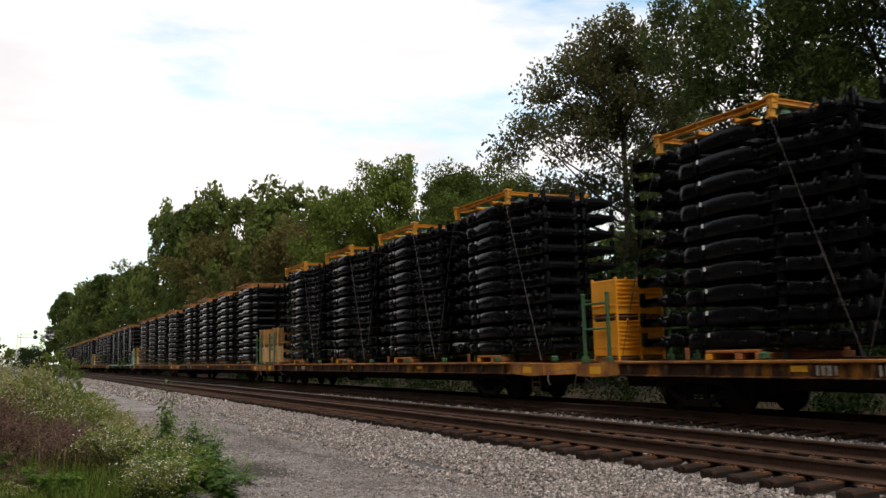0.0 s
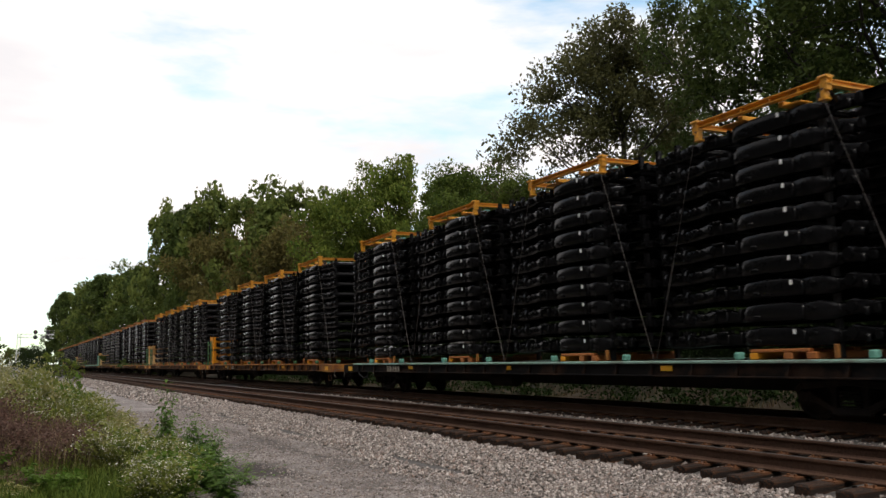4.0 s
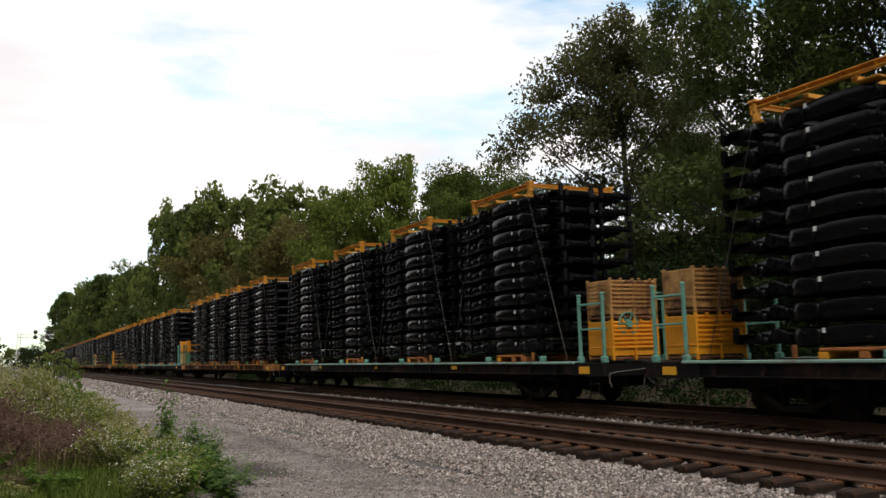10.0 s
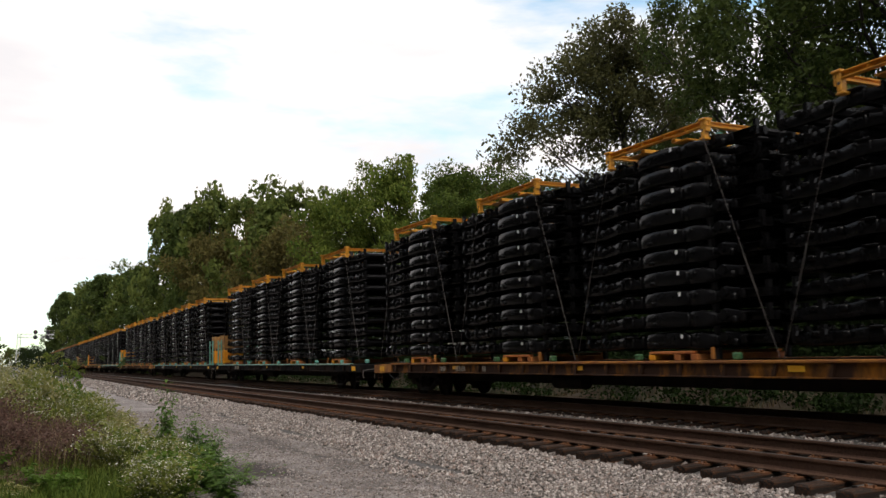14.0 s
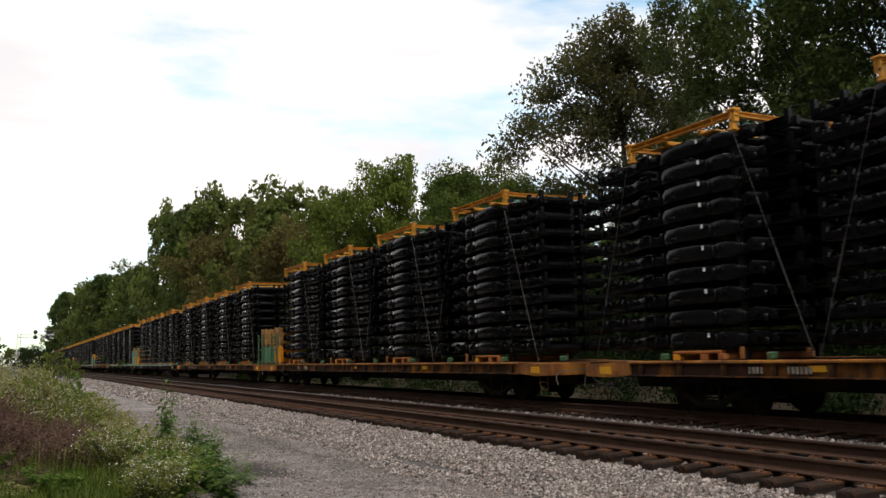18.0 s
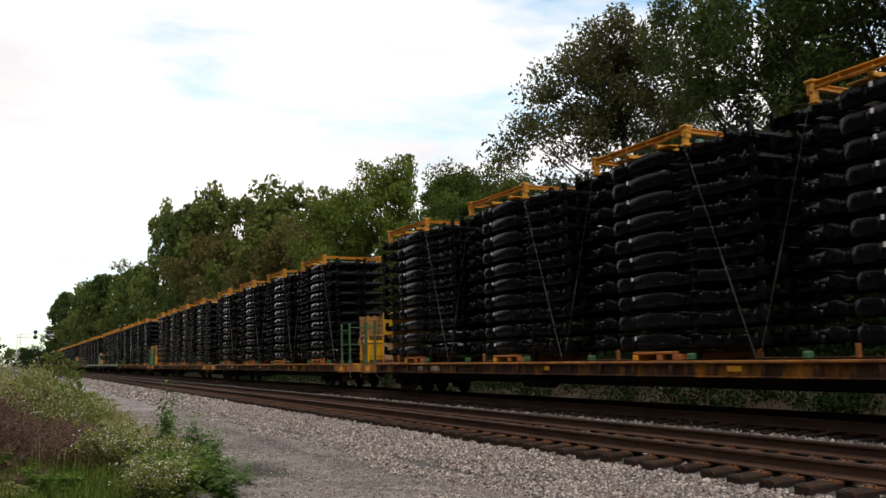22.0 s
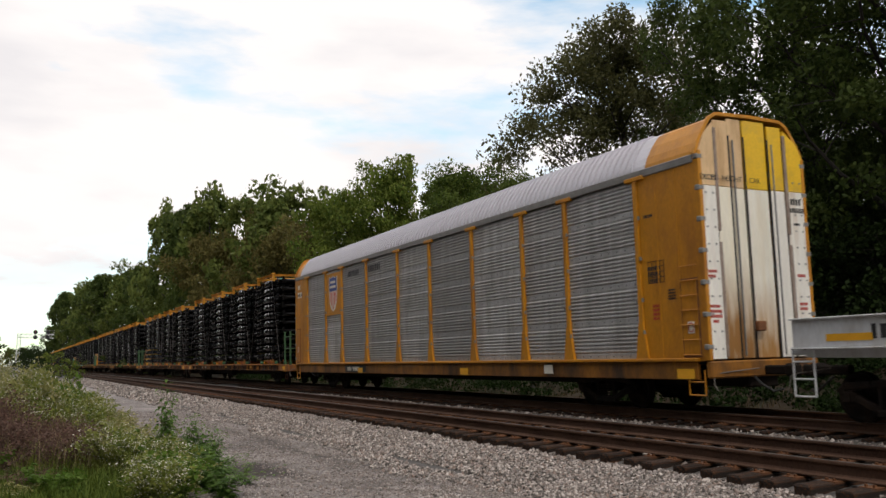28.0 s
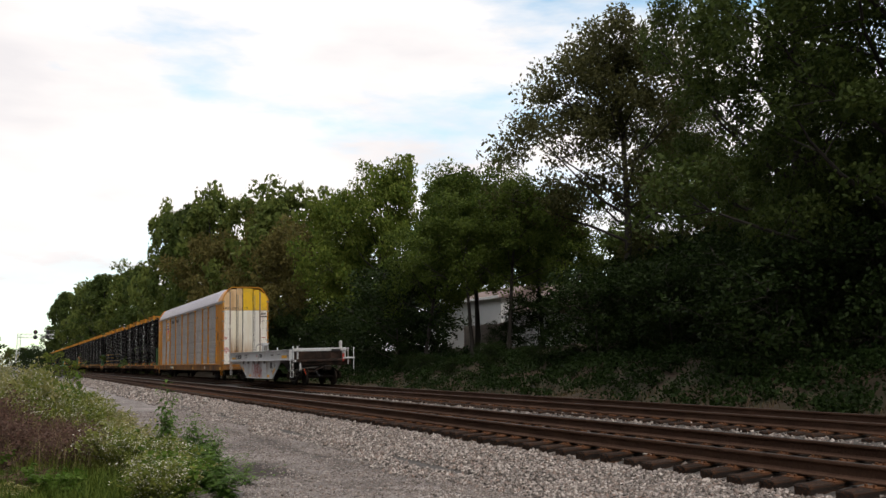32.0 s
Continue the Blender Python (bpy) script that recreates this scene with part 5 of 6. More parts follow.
    # end doors, front and rear
    for y, way in ((y1, -1), (y0, 1)):
        for x, w, m in ((-1.27, 0.44, DOOR_WHITE), (-0.82, 0.40, DOOR_RUSTY), (-0.40, 0.40, DOOR_RUSTY), (0.16, 0.66, DOOR_CENTRE), (0.72, 0.42, DOOR_WHITE), (1.22, 0.54, DOOR_WHITE)):
            depth = 0.05 if abs(x) > 1 else -0.02 if abs(x) < 0.5 else 0.02
            z_top = 5.3 if abs(x) > 1 else 6.0 if abs(x) > 0.5 else 6.08
            leaf = part("door_leaf", Shape().box(x, y + way * depth, (1.1 + 4.6) / 2, w - 0.012, 0.06, 3.5, 0.012), m, car, "white end door leaf streaked with rust")
            upper = DOOR_YELLOW if x > 0 and way < 0 else DOOR_CREAM
            if abs(x) > 1:
                sgn = 1 if x > 0 else -1
                a, b = x - sgn * w / 2, x + sgn * w / 2
                vs = [(q, y + way * (depth + d), z) for d in (-0.03, 0.03) for q, z in ((a, 4.61), (b, 4.61), (b, 5.3), (b - sgn * 0.17, 5.66), (a, 5.93))]
                up = Shape().add(vs, [(0, 1, 2, 3, 4), (9, 8, 7, 6, 5)] + [(k, 5 + k, 5 + (k + 1) % 5, (k + 1) % 5) for k in range(5)])
            else:
                up = Shape().box(x, y + way * depth, (4.61 + z_top) / 2, w - 0.012, 0.06, z_top - 4.61, 0.012)
            part("door_top", up, upper, leaf, "yellow door head" if upper is DOOR_YELLOW else "faded cream door head")
        for x in (-1.03, 0.96):
            part("hinge_bar", Shape().box(x, y + way * 0.07, 4.75, 0.085, 0.05, 2.15, 0.012), HINGE_BROWN, car, "long brownish-grey door hinge")
            part("hinge_bar", Shape().box(x, y + way * 0.07, 2.3, 0.085, 0.05, 2.3, 0.012), HINGE_BROWN, car)
        for x in (-1.05, -0.61, -0.185, 0.5, 0.94):
            part("door_seam", Shape().box(x, y + way * 0.045, 3.4, 0.022, 0.03, 4.6), LETTER_BLACK, car, "dark gap between door leaves")
        for x in (-0.62, 0.50):
            part("lock_rod", Shape().rod((x + 0.11, y + way * 0.06, 1.15), (x + 0.11, y + way * 0.06, 5.6), 0.02, 8), HINGE, car)
        part("lock_box", Shape().box(-0.1, y + way * 0.1, 1.75, 0.22, 0.12, 0.2, 0.02), RUST, car, "rusty door lock")
        for x in (-1.47, 1.47):
            for k in range(7):
                part("edge_hinge", Shape().box(x, y + way * 0.03, 1.35 + 0.64 * k, 0.16, 0.13, 0.11, 0.02), HINGE, car)
        for x in (-1.35, -1.15, 1.15, 1.35):
            bolts = Shape()
            for k in range(11):
                bolts.box(x, y + way * 0.085, 1.3 + 0.35 * k, 0.035, 0.012, 0.035)
            tagged(part("door_bolts", bolts, HINGE, car), kind="stuff")
        # arched end frame
        pts = roof_arch(eave, top + 0.03, 1.53)
        rim = Shape()
        ring = []
        for k, (xa, za) in enumerate(pts):
            (xp, zp), (xq, zq) = pts[max(k - 1, 0)], pts[min(k + 1, len(pts) - 1)]
            nrm = Vector((-(zq - zp), xq - xp)).normalized() * 0.035
            ring += [(xa - nrm.x, y - way * 0.01, za - nrm.y), (xa + nrm.x, y - way * 0.01, za + nrm.y), (xa + nrm.x, y + way * 0.05, za + nrm.y), (xa - nrm.x, y + way * 0.05, za - nrm.y)]
        last = 4 * (len(pts) - 1)
        rim.add(ring, [(4 * k + i, 4 * k + (i + 1) % 4, 4 * k + 4 + (i + 1) % 4, 4 * k + 4 + i) for k in range(len(pts) - 1) for i in range(4)] + [(0, 1, 2, 3), (last + 3, last + 2, last + 1, last)])
        part("end_arch", rim, RACK_YELLOW, car, "yellow arched end frame")
        for x in (-1.47, 1.47):
            part("corner_post", Shape().box(x, y - way * 0.02, 3.2, 0.1, 0.22, 4.25, 0.015), RACK_YELLOW, car)
        part("end_sill", Shape().box(0, y + way * 0.02, 0.9, 3.0, 0.16, 0.34, 0.03), RACK_SILL, car)
    turn = Matrix(((1, 0, 0, 0), (0, 0, -1, 0), (0, 1, 0, 0), (0, 0, 0, 1)))
    for word, x in (("EXCESS", -1.24), ("HEIGHT", -0.62), ("CAR", -0.22)):
        writing(word, 0.155, LETTER_BLACK, car, Matrix.Translation((x if word != "CAR" else 0.02, y1 - 0.092, 4.72)) @ turn, "black stencilled words")
    s = Shape()
    for x, z, n in ((-1.4, 2.85, 6), (-1.4, 2.75, 5), (-1.42, 2.15, 7), (-1.42, 2.05, 8), (-1.42, 1.95, 8), (-1.36, 1.85, 4), (1.1, 2.8, 6), (1.1, 2.2, 6), (1.1, 2.1, 6)):
        for k in range(n):
            s.box(x + 0.04 * k, y1 - 0.085, z, 0.028, 0.006, 0.06)
    part("lettering", s, LETTER_RED, car, "small red warning lettering")
    s = Shape()
    for x, z, n, h in ((1.06, 4.38, 4, 0.13), (1.02, 4.2, 7, 0.1), (1.1, 3.9, 6, 0.05)):
        for k in range(n):
            s.box(x + h * 0.62 * k, y1 - 0.085, z, h * 0.4, 0.006, h)
    part("lettering", s, LETTER_BLACK, car)
    # end platform, steps, brake gear
    for y, way in ((y1, -1), (y0, 1)):
        add_coupler(car, y - way * 0.05, way)
        s = Shape()
        for z in (0.4, 0.66):
            s.rod((-1.5, y - way * 0.1, z), (-1.5, y - way * 0.55, z), 0.018, 6)
        for yy in (0.1, 0.55):
            s.rod((-1.5, y - way * yy, 0.9), (-1.5, y - way * yy, 0.4), 0.018, 6)
        part("step", s, RACK_YELLOW, car)
    for y in (-4.6, -24.3):
        add_truck(car, y)
    aboard(car, GAP)
    return car


ROOF_RIB = Shape()
for pa, pb in zip(roof_arch(5.26, 6.15, 1.51), roof_arch(5.26, 6.15, 1.51)[1:]):
    ROOF_RIB.bar((pa[0], 0, pa[1]), (pb[0], 0, pb[1]), 0.07, 0.05)
ROOF_RIB = ROOF_RIB.mesh("roof_rib", ROOF_GREY)
rack_car()

# ---- train: white adapter car at the rear ----
WHITE = mat("car_white_worn", (0.64, 0.65, 0.67), 0.5, spread=0.16, scale=1.2, fine=20, bump=0.06, second=(0.3, 0.25, 0.21), cover=0.36, edge=0.16, second_scale=1.2, stretch=(1, 1, 0.35))
GRIME = mat("grimy_steel", (0.06, 0.035, 0.026), 0.85, spread=0.5, scale=3, fine=30, bump=0.15, second=(0.02, 0.016, 0.014), cover=0.5, second_scale=2, spec=0.15)
MARKER_RED = mat("marker_red", (0.9, 0.1, 0.03), 0.4, spread=0.1)
GRAFFITI = mat("graffiti_red", (0.44, 0.16, 0.15), 0.6, spread=0.3, scale=5, fine=30)


def adapter_car():
    car = thing("adapter_car", "short white low-sided freight wagon with a deep belly sill and graffiti", "freight wagon")
    # local y = 0 at the car's middle
    f, r = 7.1, -6.65
    for side in (-1, 1):
        x = side * 1.42
        part("side_beam", Shape().box(x, (f + r) / 2 + 0.32, 1.53, 0.14, f - r - 0.68, 0.5, 0.02), WHITE, car, "worn white side beam")
        part("beam_flange", Shape().box(x + side * 0.02, (f + r) / 2 + 0.32, 1.785, 0.24, f - r - 0.68, 0.03, 0.008), WHITE, car)
        part("beam_flange", Shape().box(x + side * 0.02, (f + r) / 2 + 0.32, 1.275, 0.2, f - r - 0.68, 0.03, 0.008), WHITE, car)
        belly = [(6.9, 1.3), (6.9, 1.12), (4.95, 1.1), (3.2, 0.36), (3.1, 0.32), (-2.42, 0.32), (-2.5, 0.36), (-4.12, 1.27)]
        part("belly_sill", Shape().prism(belly, x - side * 0.10, x - side * 0.04), WHITE, car, "deep white belly sill with grime streaks")
        part("belly_flange", Shape().box(x - side * 0.07, 0.33, 0.32, 0.2, 5.5, 0.035, 0.008), WHITE, car)
        for k in range(5):
            y = 3.76 - 1.2 * k
            part("stiffener", Shape().box(x - side * 0.02, y, 0.98 + (0.1 if k == 0 else 0), 0.05, 0.07, 0.64 - (0.2 if k == 0 else 0), 0.01), WHITE, car)
            part("stake_pocket", Shape().box(x, y, 1.2, 0.1, 0.1, 0.2, 0.015), HINGE, car)
        for y, z, w, h, lean in ((5.92, 1.45, 0.88, 0.12, 0), (4.0, 0.82, 0.55, 0.13, -27), (2.3, 0.44, 0.5, 0.11, 0), (0.24, 0.44, 0.5, 0.11, 0), (-1.69, 0.45, 0.5, 0.11, 0), (-2.75, 0.70, 0.5, 0.13, 30), (-5.13, 1.45, 0.95, 0.14, 0)):
            part("marker_patch", Shape().box(0, 0, 0, 0.006, w, h), MARK_YELLOW, car, "yellow reflective strip", at=pose(x + side * (0.075 if z > 1.3 else -0.03), y, z, -lean, 0, 0))
    part("floor", Shape().box(0, 0.35, 0.42, 2.6, 6.0, 0.1, 0.02), DARK_STEEL, car)
    part("cross_floor", Shape().box(0, (f + r) / 2, 1.28, 2.75, f - r - 0.3, 0.06, 0.01), DARK_STEEL, car)
    x = -1.494
    for lab, shape, m in (("black numerals", bars_of_text(Shape(), x, 5.45, 1.53, 0.24, 9, (2,)), LETTER_BLACK), ("small dark service stencils", bars_of_text(bars_of_text(Shape(), x + 0.106, 3.55, 1.06, 0.04, 8), x + 0.106, -2.3, 0.72, 0.05, 8), LETTER_BLACK)):
        part("lettering", shape, m, car, lab)
    side_on = Matrix(((0, 0, -1, 0), (-1, 0, 0, 0), (0, 1, 0, 0), (0, 0, 0, 1)))
    writing("LD LMT 230600", 0.12, LETTER_BLACK, car, Matrix.Translation((x + 0.002, 2.95, 1.575)) @ side_on, "black stencilled words")
    writing("LT WT   55400", 0.12, LETTER_BLACK, car, Matrix.Translation((x + 0.002, 2.95, 1.43)) @ side_on, "black stencilled words")
    for yy, zz in ((3.86, 1.05), (2.68, 0.98), (1.3, 0.98), (-0.15, 0.98), (-1.4, 0.98)):
        part("rust_streak", Shape().prism([(yy - 0.05, zz + 0.25), (yy + 0.05, zz + 0.25), (yy + 0.02, zz - 0.4), (yy - 0.015, zz - 0.4)], -1.392, -1.388), RUST, car, "brown rust streak")
    tri = Shape().prism([(0.2, 1.5), (0.32, 1.64), (0.44, 1.5)], x - 0.004, x)
    part("emblem", tri, LETTER_RED, car, "small red triangle")
    logo = Shape()
    for k in range(5):
        logo.box(x, -0.2 - 0.03 * k, 1.44 + 0.045 * k, 0.006, 0.42, 0.026)
    logo.box(x, -0.62, 1.53, 0.006, 0.3, 0.18)
    part("emblem", logo, LETTER_BLACK, car, "plain black striped emblem")
    bars = bars_of_text(bars_of_text(bars_of_text(Shape(), x, -2.66, 1.56, 0.05, 12, (5,)), x, -3.9, 1.58, 0.05, 12, (4, 8)), x, -5.58, 1.47, 0.13, 4, (2,))
    part("lettering", bars, LETTER_BLACK, car, "small black lettering")
    part("notice_black", Shape().box(-1.386, -2.24, 1.02, 0.006, 0.36, 0.32), LETTER_BLACK, car, "black notice board")
    scrawl, rnd = Shape(), random.Random(4)
    for k in range(13):
        pts = []
        cy, cz = 1.75 - 0.17 * k + rnd.uniform(-0.1, 0.1), 0.7 + rnd.uniform(-0.16, 0.16)
        for j in range(12):
            a = j * math.tau / 10
            pts.append((-1.388 - 0.0015 * k, cy + (0.2 + 0.06 * rnd.random()) * math.cos(a) * (1.1 if k % 2 else 0.6), cz + (0.2 + 0.14 * rnd.random()) * math.sin(a * (1 + 0.5 * (k % 3)))))
        for a, b in zip(pts, pts[1:]):
            scrawl.bar(a, b, 0.003, 0.02 + 0.03 * rnd.random())
    part("graffiti", scrawl, GRAFFITI, car, "faded red spray-paint scrawl")
    scrawl = Shape()
    for k in range(4):
        cy = -2.62 - 0.15 * k
        pts = [(-1.386, cy + (0.06 + 0.03 * (k % 2)) * math.cos(a + k), 1.02 + (0.16 - 0.04 * k) * math.sin(a + k)) for a in [j * math.tau / 8 for j in range(8)]]
        for a, b in zip(pts, pts[1:]):
            scrawl.bar(a, b, 0.003, 0.016)
    part("graffiti", scrawl, LETTER_BLACK, car, "thin black scrawl")
    # front end: hitch shield and platform
    part("end_platform", Shape().box(0, f - 0.25, 1.22, 2.7, 0.8, 0.12, 0.02), WHITE, car)
    part("hitch_shield", Shape().box(0.5, f - 1.0, 2.02, 0.36, 0.34, 0.62, 0.03).box(0.5, f - 1.0, 2.35, 0.44, 0.4, 0.05, 0.015), WHITE, car, "white steel housing")
    part("housing_recess", Shape().box(0.5, f - 1.175, 2.0, 0.24, 0.01, 0.44), HINGE, car, "grey recessed face of the housing")
    hoop = Shape()
    pts = [Vector((0.16, f - 1.0, 2.0)) + Vector((0.0 + 0.24 * math.cos(k * math.tau / 14), 0, 0.3 * math.sin(k * math.tau / 14))) for k in range(14)]
    for k in range(14):
        hoop.rod(pts[k], pts[(k + 1) % 14], 0.022, 6)
    part("brake_wheel", hoop, HINGE, car, "grey hand brake wheel")
    part("guide_fin", Shape().prism([(f - 2.45, 1.76), (f - 2.35, 2.05), (f - 2.2, 1.76)], 0.9, 0.96), WHITE, car)
    # rear end: raised platform, posts, handrails
    part("end_platform", Shape().box(0, r + 0.55, 1.22, 2.7, 1.5, 0.12, 0.02), GRIME, car, "dark grimy end platform")
    part("end_beam", Shape().box(0, r + 0.3, 1.76, 2.75, 0.12, 0.16, 0.02), WHITE, car, "white end cross beam")
    # dark sheet that stands for the shade in the recess behind the beam
    part("end_bulkhead", Shape().box(0, r + 0.75, 1.5, 2.6, 0.06, 0.42, 0.01), GRIME, car, "dark sheet standing for the shaded recess behind the end beam")
    part("gusset", Shape().prism([(r + 0.3, 1.3), (r + 0.36, 1.3), (r + 0.36, 1.66), (r + 0.3, 1.66)], 0.55, 0.95), GRIME, car)
    part("walk_edge", Shape().box(-1.05, r - 0.02, 1.22, 0.75, 0.1, 0.09, 0.01), WHITE, car)
    part("hose_hanger", Shape().box(-1.15, r - 0.06, 0.95, 0.1, 0.05, 0.4, 0.01), WHITE, car)
    part("reflector", Shape().bar((-0.98, r - 0.16, 0.82), (-0.9, r - 0.18, 0.55), 0.05, 0.03), MARKER_RED, car, "bright orange-red reflector")
    part("corner_fin", Shape().prism([(r + 0.3, 1.84), (r + 0.36, 1.84), (r + 0.36, 2.2), (r + 0.3, 2.2)], 1.02, 1.16), WHITE, car)
    part("lettering", Shape().box(0.8, r + 0.235, 1.72, 0.5, 0.006, 0.11), LETTER_BLACK, car)
    part("hitch_plate", Shape().box(-0.12, r + 0.32, 1.52, 0.3, 0.1, 0.3, 0.02), GRIME, car)
    part("end_sill", Shape().box(0.2, r - 0.02, 1.1, 2.6, 0.14, 0.24, 0.03), GRIME, car, "grimy rust-brown end sill")
    for x, z in ((-1.38, 1.95), (-1.15, 1.95), (1.3, 1.86)):
        part("guide_post", Shape().box(x, r + 0.35, (1.25 + z) / 2, 0.07, 0.08, z - 1.25, 0.015), WHITE, car)
    for x in (1.25, 1.55):
        part("grab_post", Shape().rod((x, r - 0.3, 0.75 if x > 1.4 else 1.0), (x, r - 0.3, 1.85), 0.022, 8), WHITE, car, "white grab post")
    part("grab_rail", Shape().rod((1.0, r - 0.3, 1.32), (1.6, r - 0.3, 1.32), 0.04, 8), WHITE, car)
    for yy, side in ((r + 0.35, -1), (f - 0.2, -1)):
        s = Shape()
        for z in (0.45, 0.75, 1.05):
            s.rod((-1.45, yy - 0.22, z), (-1.45, yy + 0.22, z), 0.02, 6)
        for q in (-0.22, 0.22):
            s.rod((-1.45, yy + q, 1.3), (-1.45, yy + q, 0.45), 0.02, 6)
        part("ladder", s, WHITE, car, "white step ladder")
    part("tail_light", Shape().rod((1.05, r - 0.18, 1.15), (1.05, r - 0.18, 1.55), 0.06, 10), LETTER_RED, car, "red rear marker device")
    s = Shape()
    for a, b in zip([(-1.2, r - 0.1, 0.95), (-1.2, r - 0.3, 0.75), (-0.6, r - 0.35, 0.7)], [(-1.2, r - 0.3, 0.75), (-0.6, r - 0.35, 0.7), (-0.1, r - 0.4, 0.9)]):
        s.rod(a, b, 0.018, 6)
    part("uncoupling_lever", s, GRIME, car)
    for y in (5.45, -5.3):
        add_truck(car, y)
    add_coupler(car, f, 1)
    add_coupler(car, r, -1)
    aboard(car, -126.75)
    return car


adapter_car()


# ---- ties, plates and ballast stones ----
def tie_mesh(seed):
    rnd = random.Random(seed)
    s = Shape()
    s.box(0, 0, -0.09, 2.62 + rnd.uniform(-0.04, 0.04), 0.225, 0.178, 0.018)
    s.v = [(x + rnd.uniform(-0.008, 0.008), y + rnd.uniform(-0.008, 0.008), z + rnd.uniform(-0.006, 0.006)) for x, y, z in s.v]
    return s.mesh("tie", TIE)


TIES = [tie_mesh(k) for k in range(5)]
PLATES = Shape()
for gx in (-0.755, 0.755):
    PLATES.box(gx, 0, -0.003, 0.36, 0.19, 0.022)
    for px in (-0.13, 0.13):
        for py in (-0.05, 0.05):
            PLATES.box(gx + px, py, 0.018, 0.03, 0.025, 0.03)
PLATES = PLATES.mesh("tie_plate", PLATE)
rt = random.Random(9)
for track, count in ((near_track, 130), (far_track, 110)):
    for k in range(count):
        y = -2.0 + 0.508 * k + rt.uniform(-0.03, 0.03)
        tie = part("tie", TIES[k % 5], None, track, at=pose(rt.uniform(-0.05, 0.05), y, -0.205 + rt.uniform(-0.008, 0.004), 0, rt.uniform(-0.3, 0.3), rt.uniform(-1.2, 1.2)))
        part("tie_plate", PLATES, None, tie)
far_ties = Shape()
for x0, z0 in ((NEAR_X, NEAR_Z), (FAR_X, 0.0)):
    for k in range(250):
        x, z = canted(x0, z0, 0, -0.29)
        far_ties.box(x, 60 + 0.508 * k, z, 2.6, 0.22, 0.17)
tagged(new("distant_ties", far_ties.mesh("distant_ties", TIE)), "dark wooden ties of the tracks far along the line", "railway ties", kind="stuff")


def stone_mat(name="ballast_stone", low=0.0):
    m = mat(name, (0.36, 0.335, 0.32), 0.85, spread=0.2, scale=6, fine=60, bump=0.2)
    n, l = m.node_tree.nodes, m.node_tree.links
    b = n["Principled BSDF"]
    geo, ramp = n.new("ShaderNodeNewGeometry"), n.new("ShaderNodeValToRGB")
    ramp.color_ramp.elements[0].color, ramp.color_ramp.elements[1].color = (0.06, 0.053, 0.05, 1), (0.6, 0.55, 0.535, 1)
    e = ramp.color_ramp.elements.new(0.35)
    e.color = (0.215, 0.19, 0.182, 1)
    e = ramp.color_ramp.elements.new(0.5)
    e.color = (0.31, 0.23, 0.2, 1)
    e = ramp.color_ramp.elements.new(0.62)
    e.color = (0.25, 0.235, 0.235, 1)
    e = ramp.color_ramp.elements.new(0.75)
    e.color = (0.36, 0.32, 0.307, 1)
    for q in ramp.color_ramp.elements:
        r, g, b_, a_ = q.color
        q.color = (r + (0.17 - r) * low, (g + (0.15 - g) * low) * 0.97, (b_ + (0.142 - b_) * low) * 0.92, 1)
    l.new(geo.outputs["Random Per Island"], ramp.inputs["Fac"])
    l.new(ramp.outputs["Color"], b.inputs["Base Color"])
    return m


STONE = stone_mat()
PATH_STONE = stone_mat("path_stone", 0.35)


def scatter_stones(name, label, count, rng, place, low, high, material=None):
    """Angular stones, each its own little hull, scattered by place(n) -> x, y, z."""
    tip = np.array([(1, 0, 0), (-1, 0, 0), (0, 1, 0), (0, -1, 0), (0, 0, 1), (0, 0, -1)], float) * 1.15
    tri = np.array([(0, 2, 4), (2, 1, 4), (1, 3, 4), (3, 0, 4), (2, 0, 5), (1, 2, 5), (3, 1, 5), (0, 3, 5)])
    kinds = []
    for k in range(40):
        q = (tip * (0.6 + 0.7 * rng.random((6, 1))) + 0.32 * rng.normal(size=(6, 3))) * np.array([1, 0.65 + 0.5 * rng.random(), 0.55 + 0.4 * rng.random()])
        kinds.append(q)
    kinds = np.array(kinds)
    p = place(count)
    n = len(p)
    shape = kinds[rng.integers(0, 40, n)]
    a = rng.random(n) * math.tau
    c, s = np.cos(a), np.sin(a)
    tilt = rng.normal(size=n) * 0.35
    ct, st = np.cos(tilt), np.sin(tilt)
    x, y, z = shape[..., 0], shape[..., 1], shape[..., 2]
    y, z = y * ct[:, None] - z * st[:, None], y * st[:, None] + z * ct[:, None]
    x, y = x * c[:, None] - y * s[:, None], x * s[:, None] + y * c[:, None]
    size = (low + (high - low) * rng.random(n) ** 1.6)[:, None]
    v = np.stack([x * size + p[:, :1], y * size + p[:, 1:2], z * size + p[:, 2:3]], -1).reshape(-1, 3)
    f = (tri[None] + 6 * np.arange(n)[:, None, None]).reshape(-1, 3)
    ob = new(name, soup(name, v, f, material or STONE))
    tagged(ob, label, "ballast", kind="stuff")


def near_shoulder(n):
    rng = np.random.default_rng(3)
    y = 4.5 + 32 * rng.random(n) ** 1.5
    x = 5.2 + 2.5 * rng.random(n) ** 0.8
    x += 0.25 * np.sin(y * 0.9) * (x < 5.9)
    z = np.array([ground_height(a, b) for a, b in zip(x, y)]) + 0.012
    return np.stack([x, y, z], 1)


def far_shoulder(n):
    rng = np.random.default_rng(13)
    y = 34 + 75 * rng.random(n) ** 1.4
    x = 5.0 + 2.8 * rng.random(n) ** 0.8
    return np.stack([x, y, [ground_height(a, b) + 0.012 for a, b in zip(x, y)]], 1)


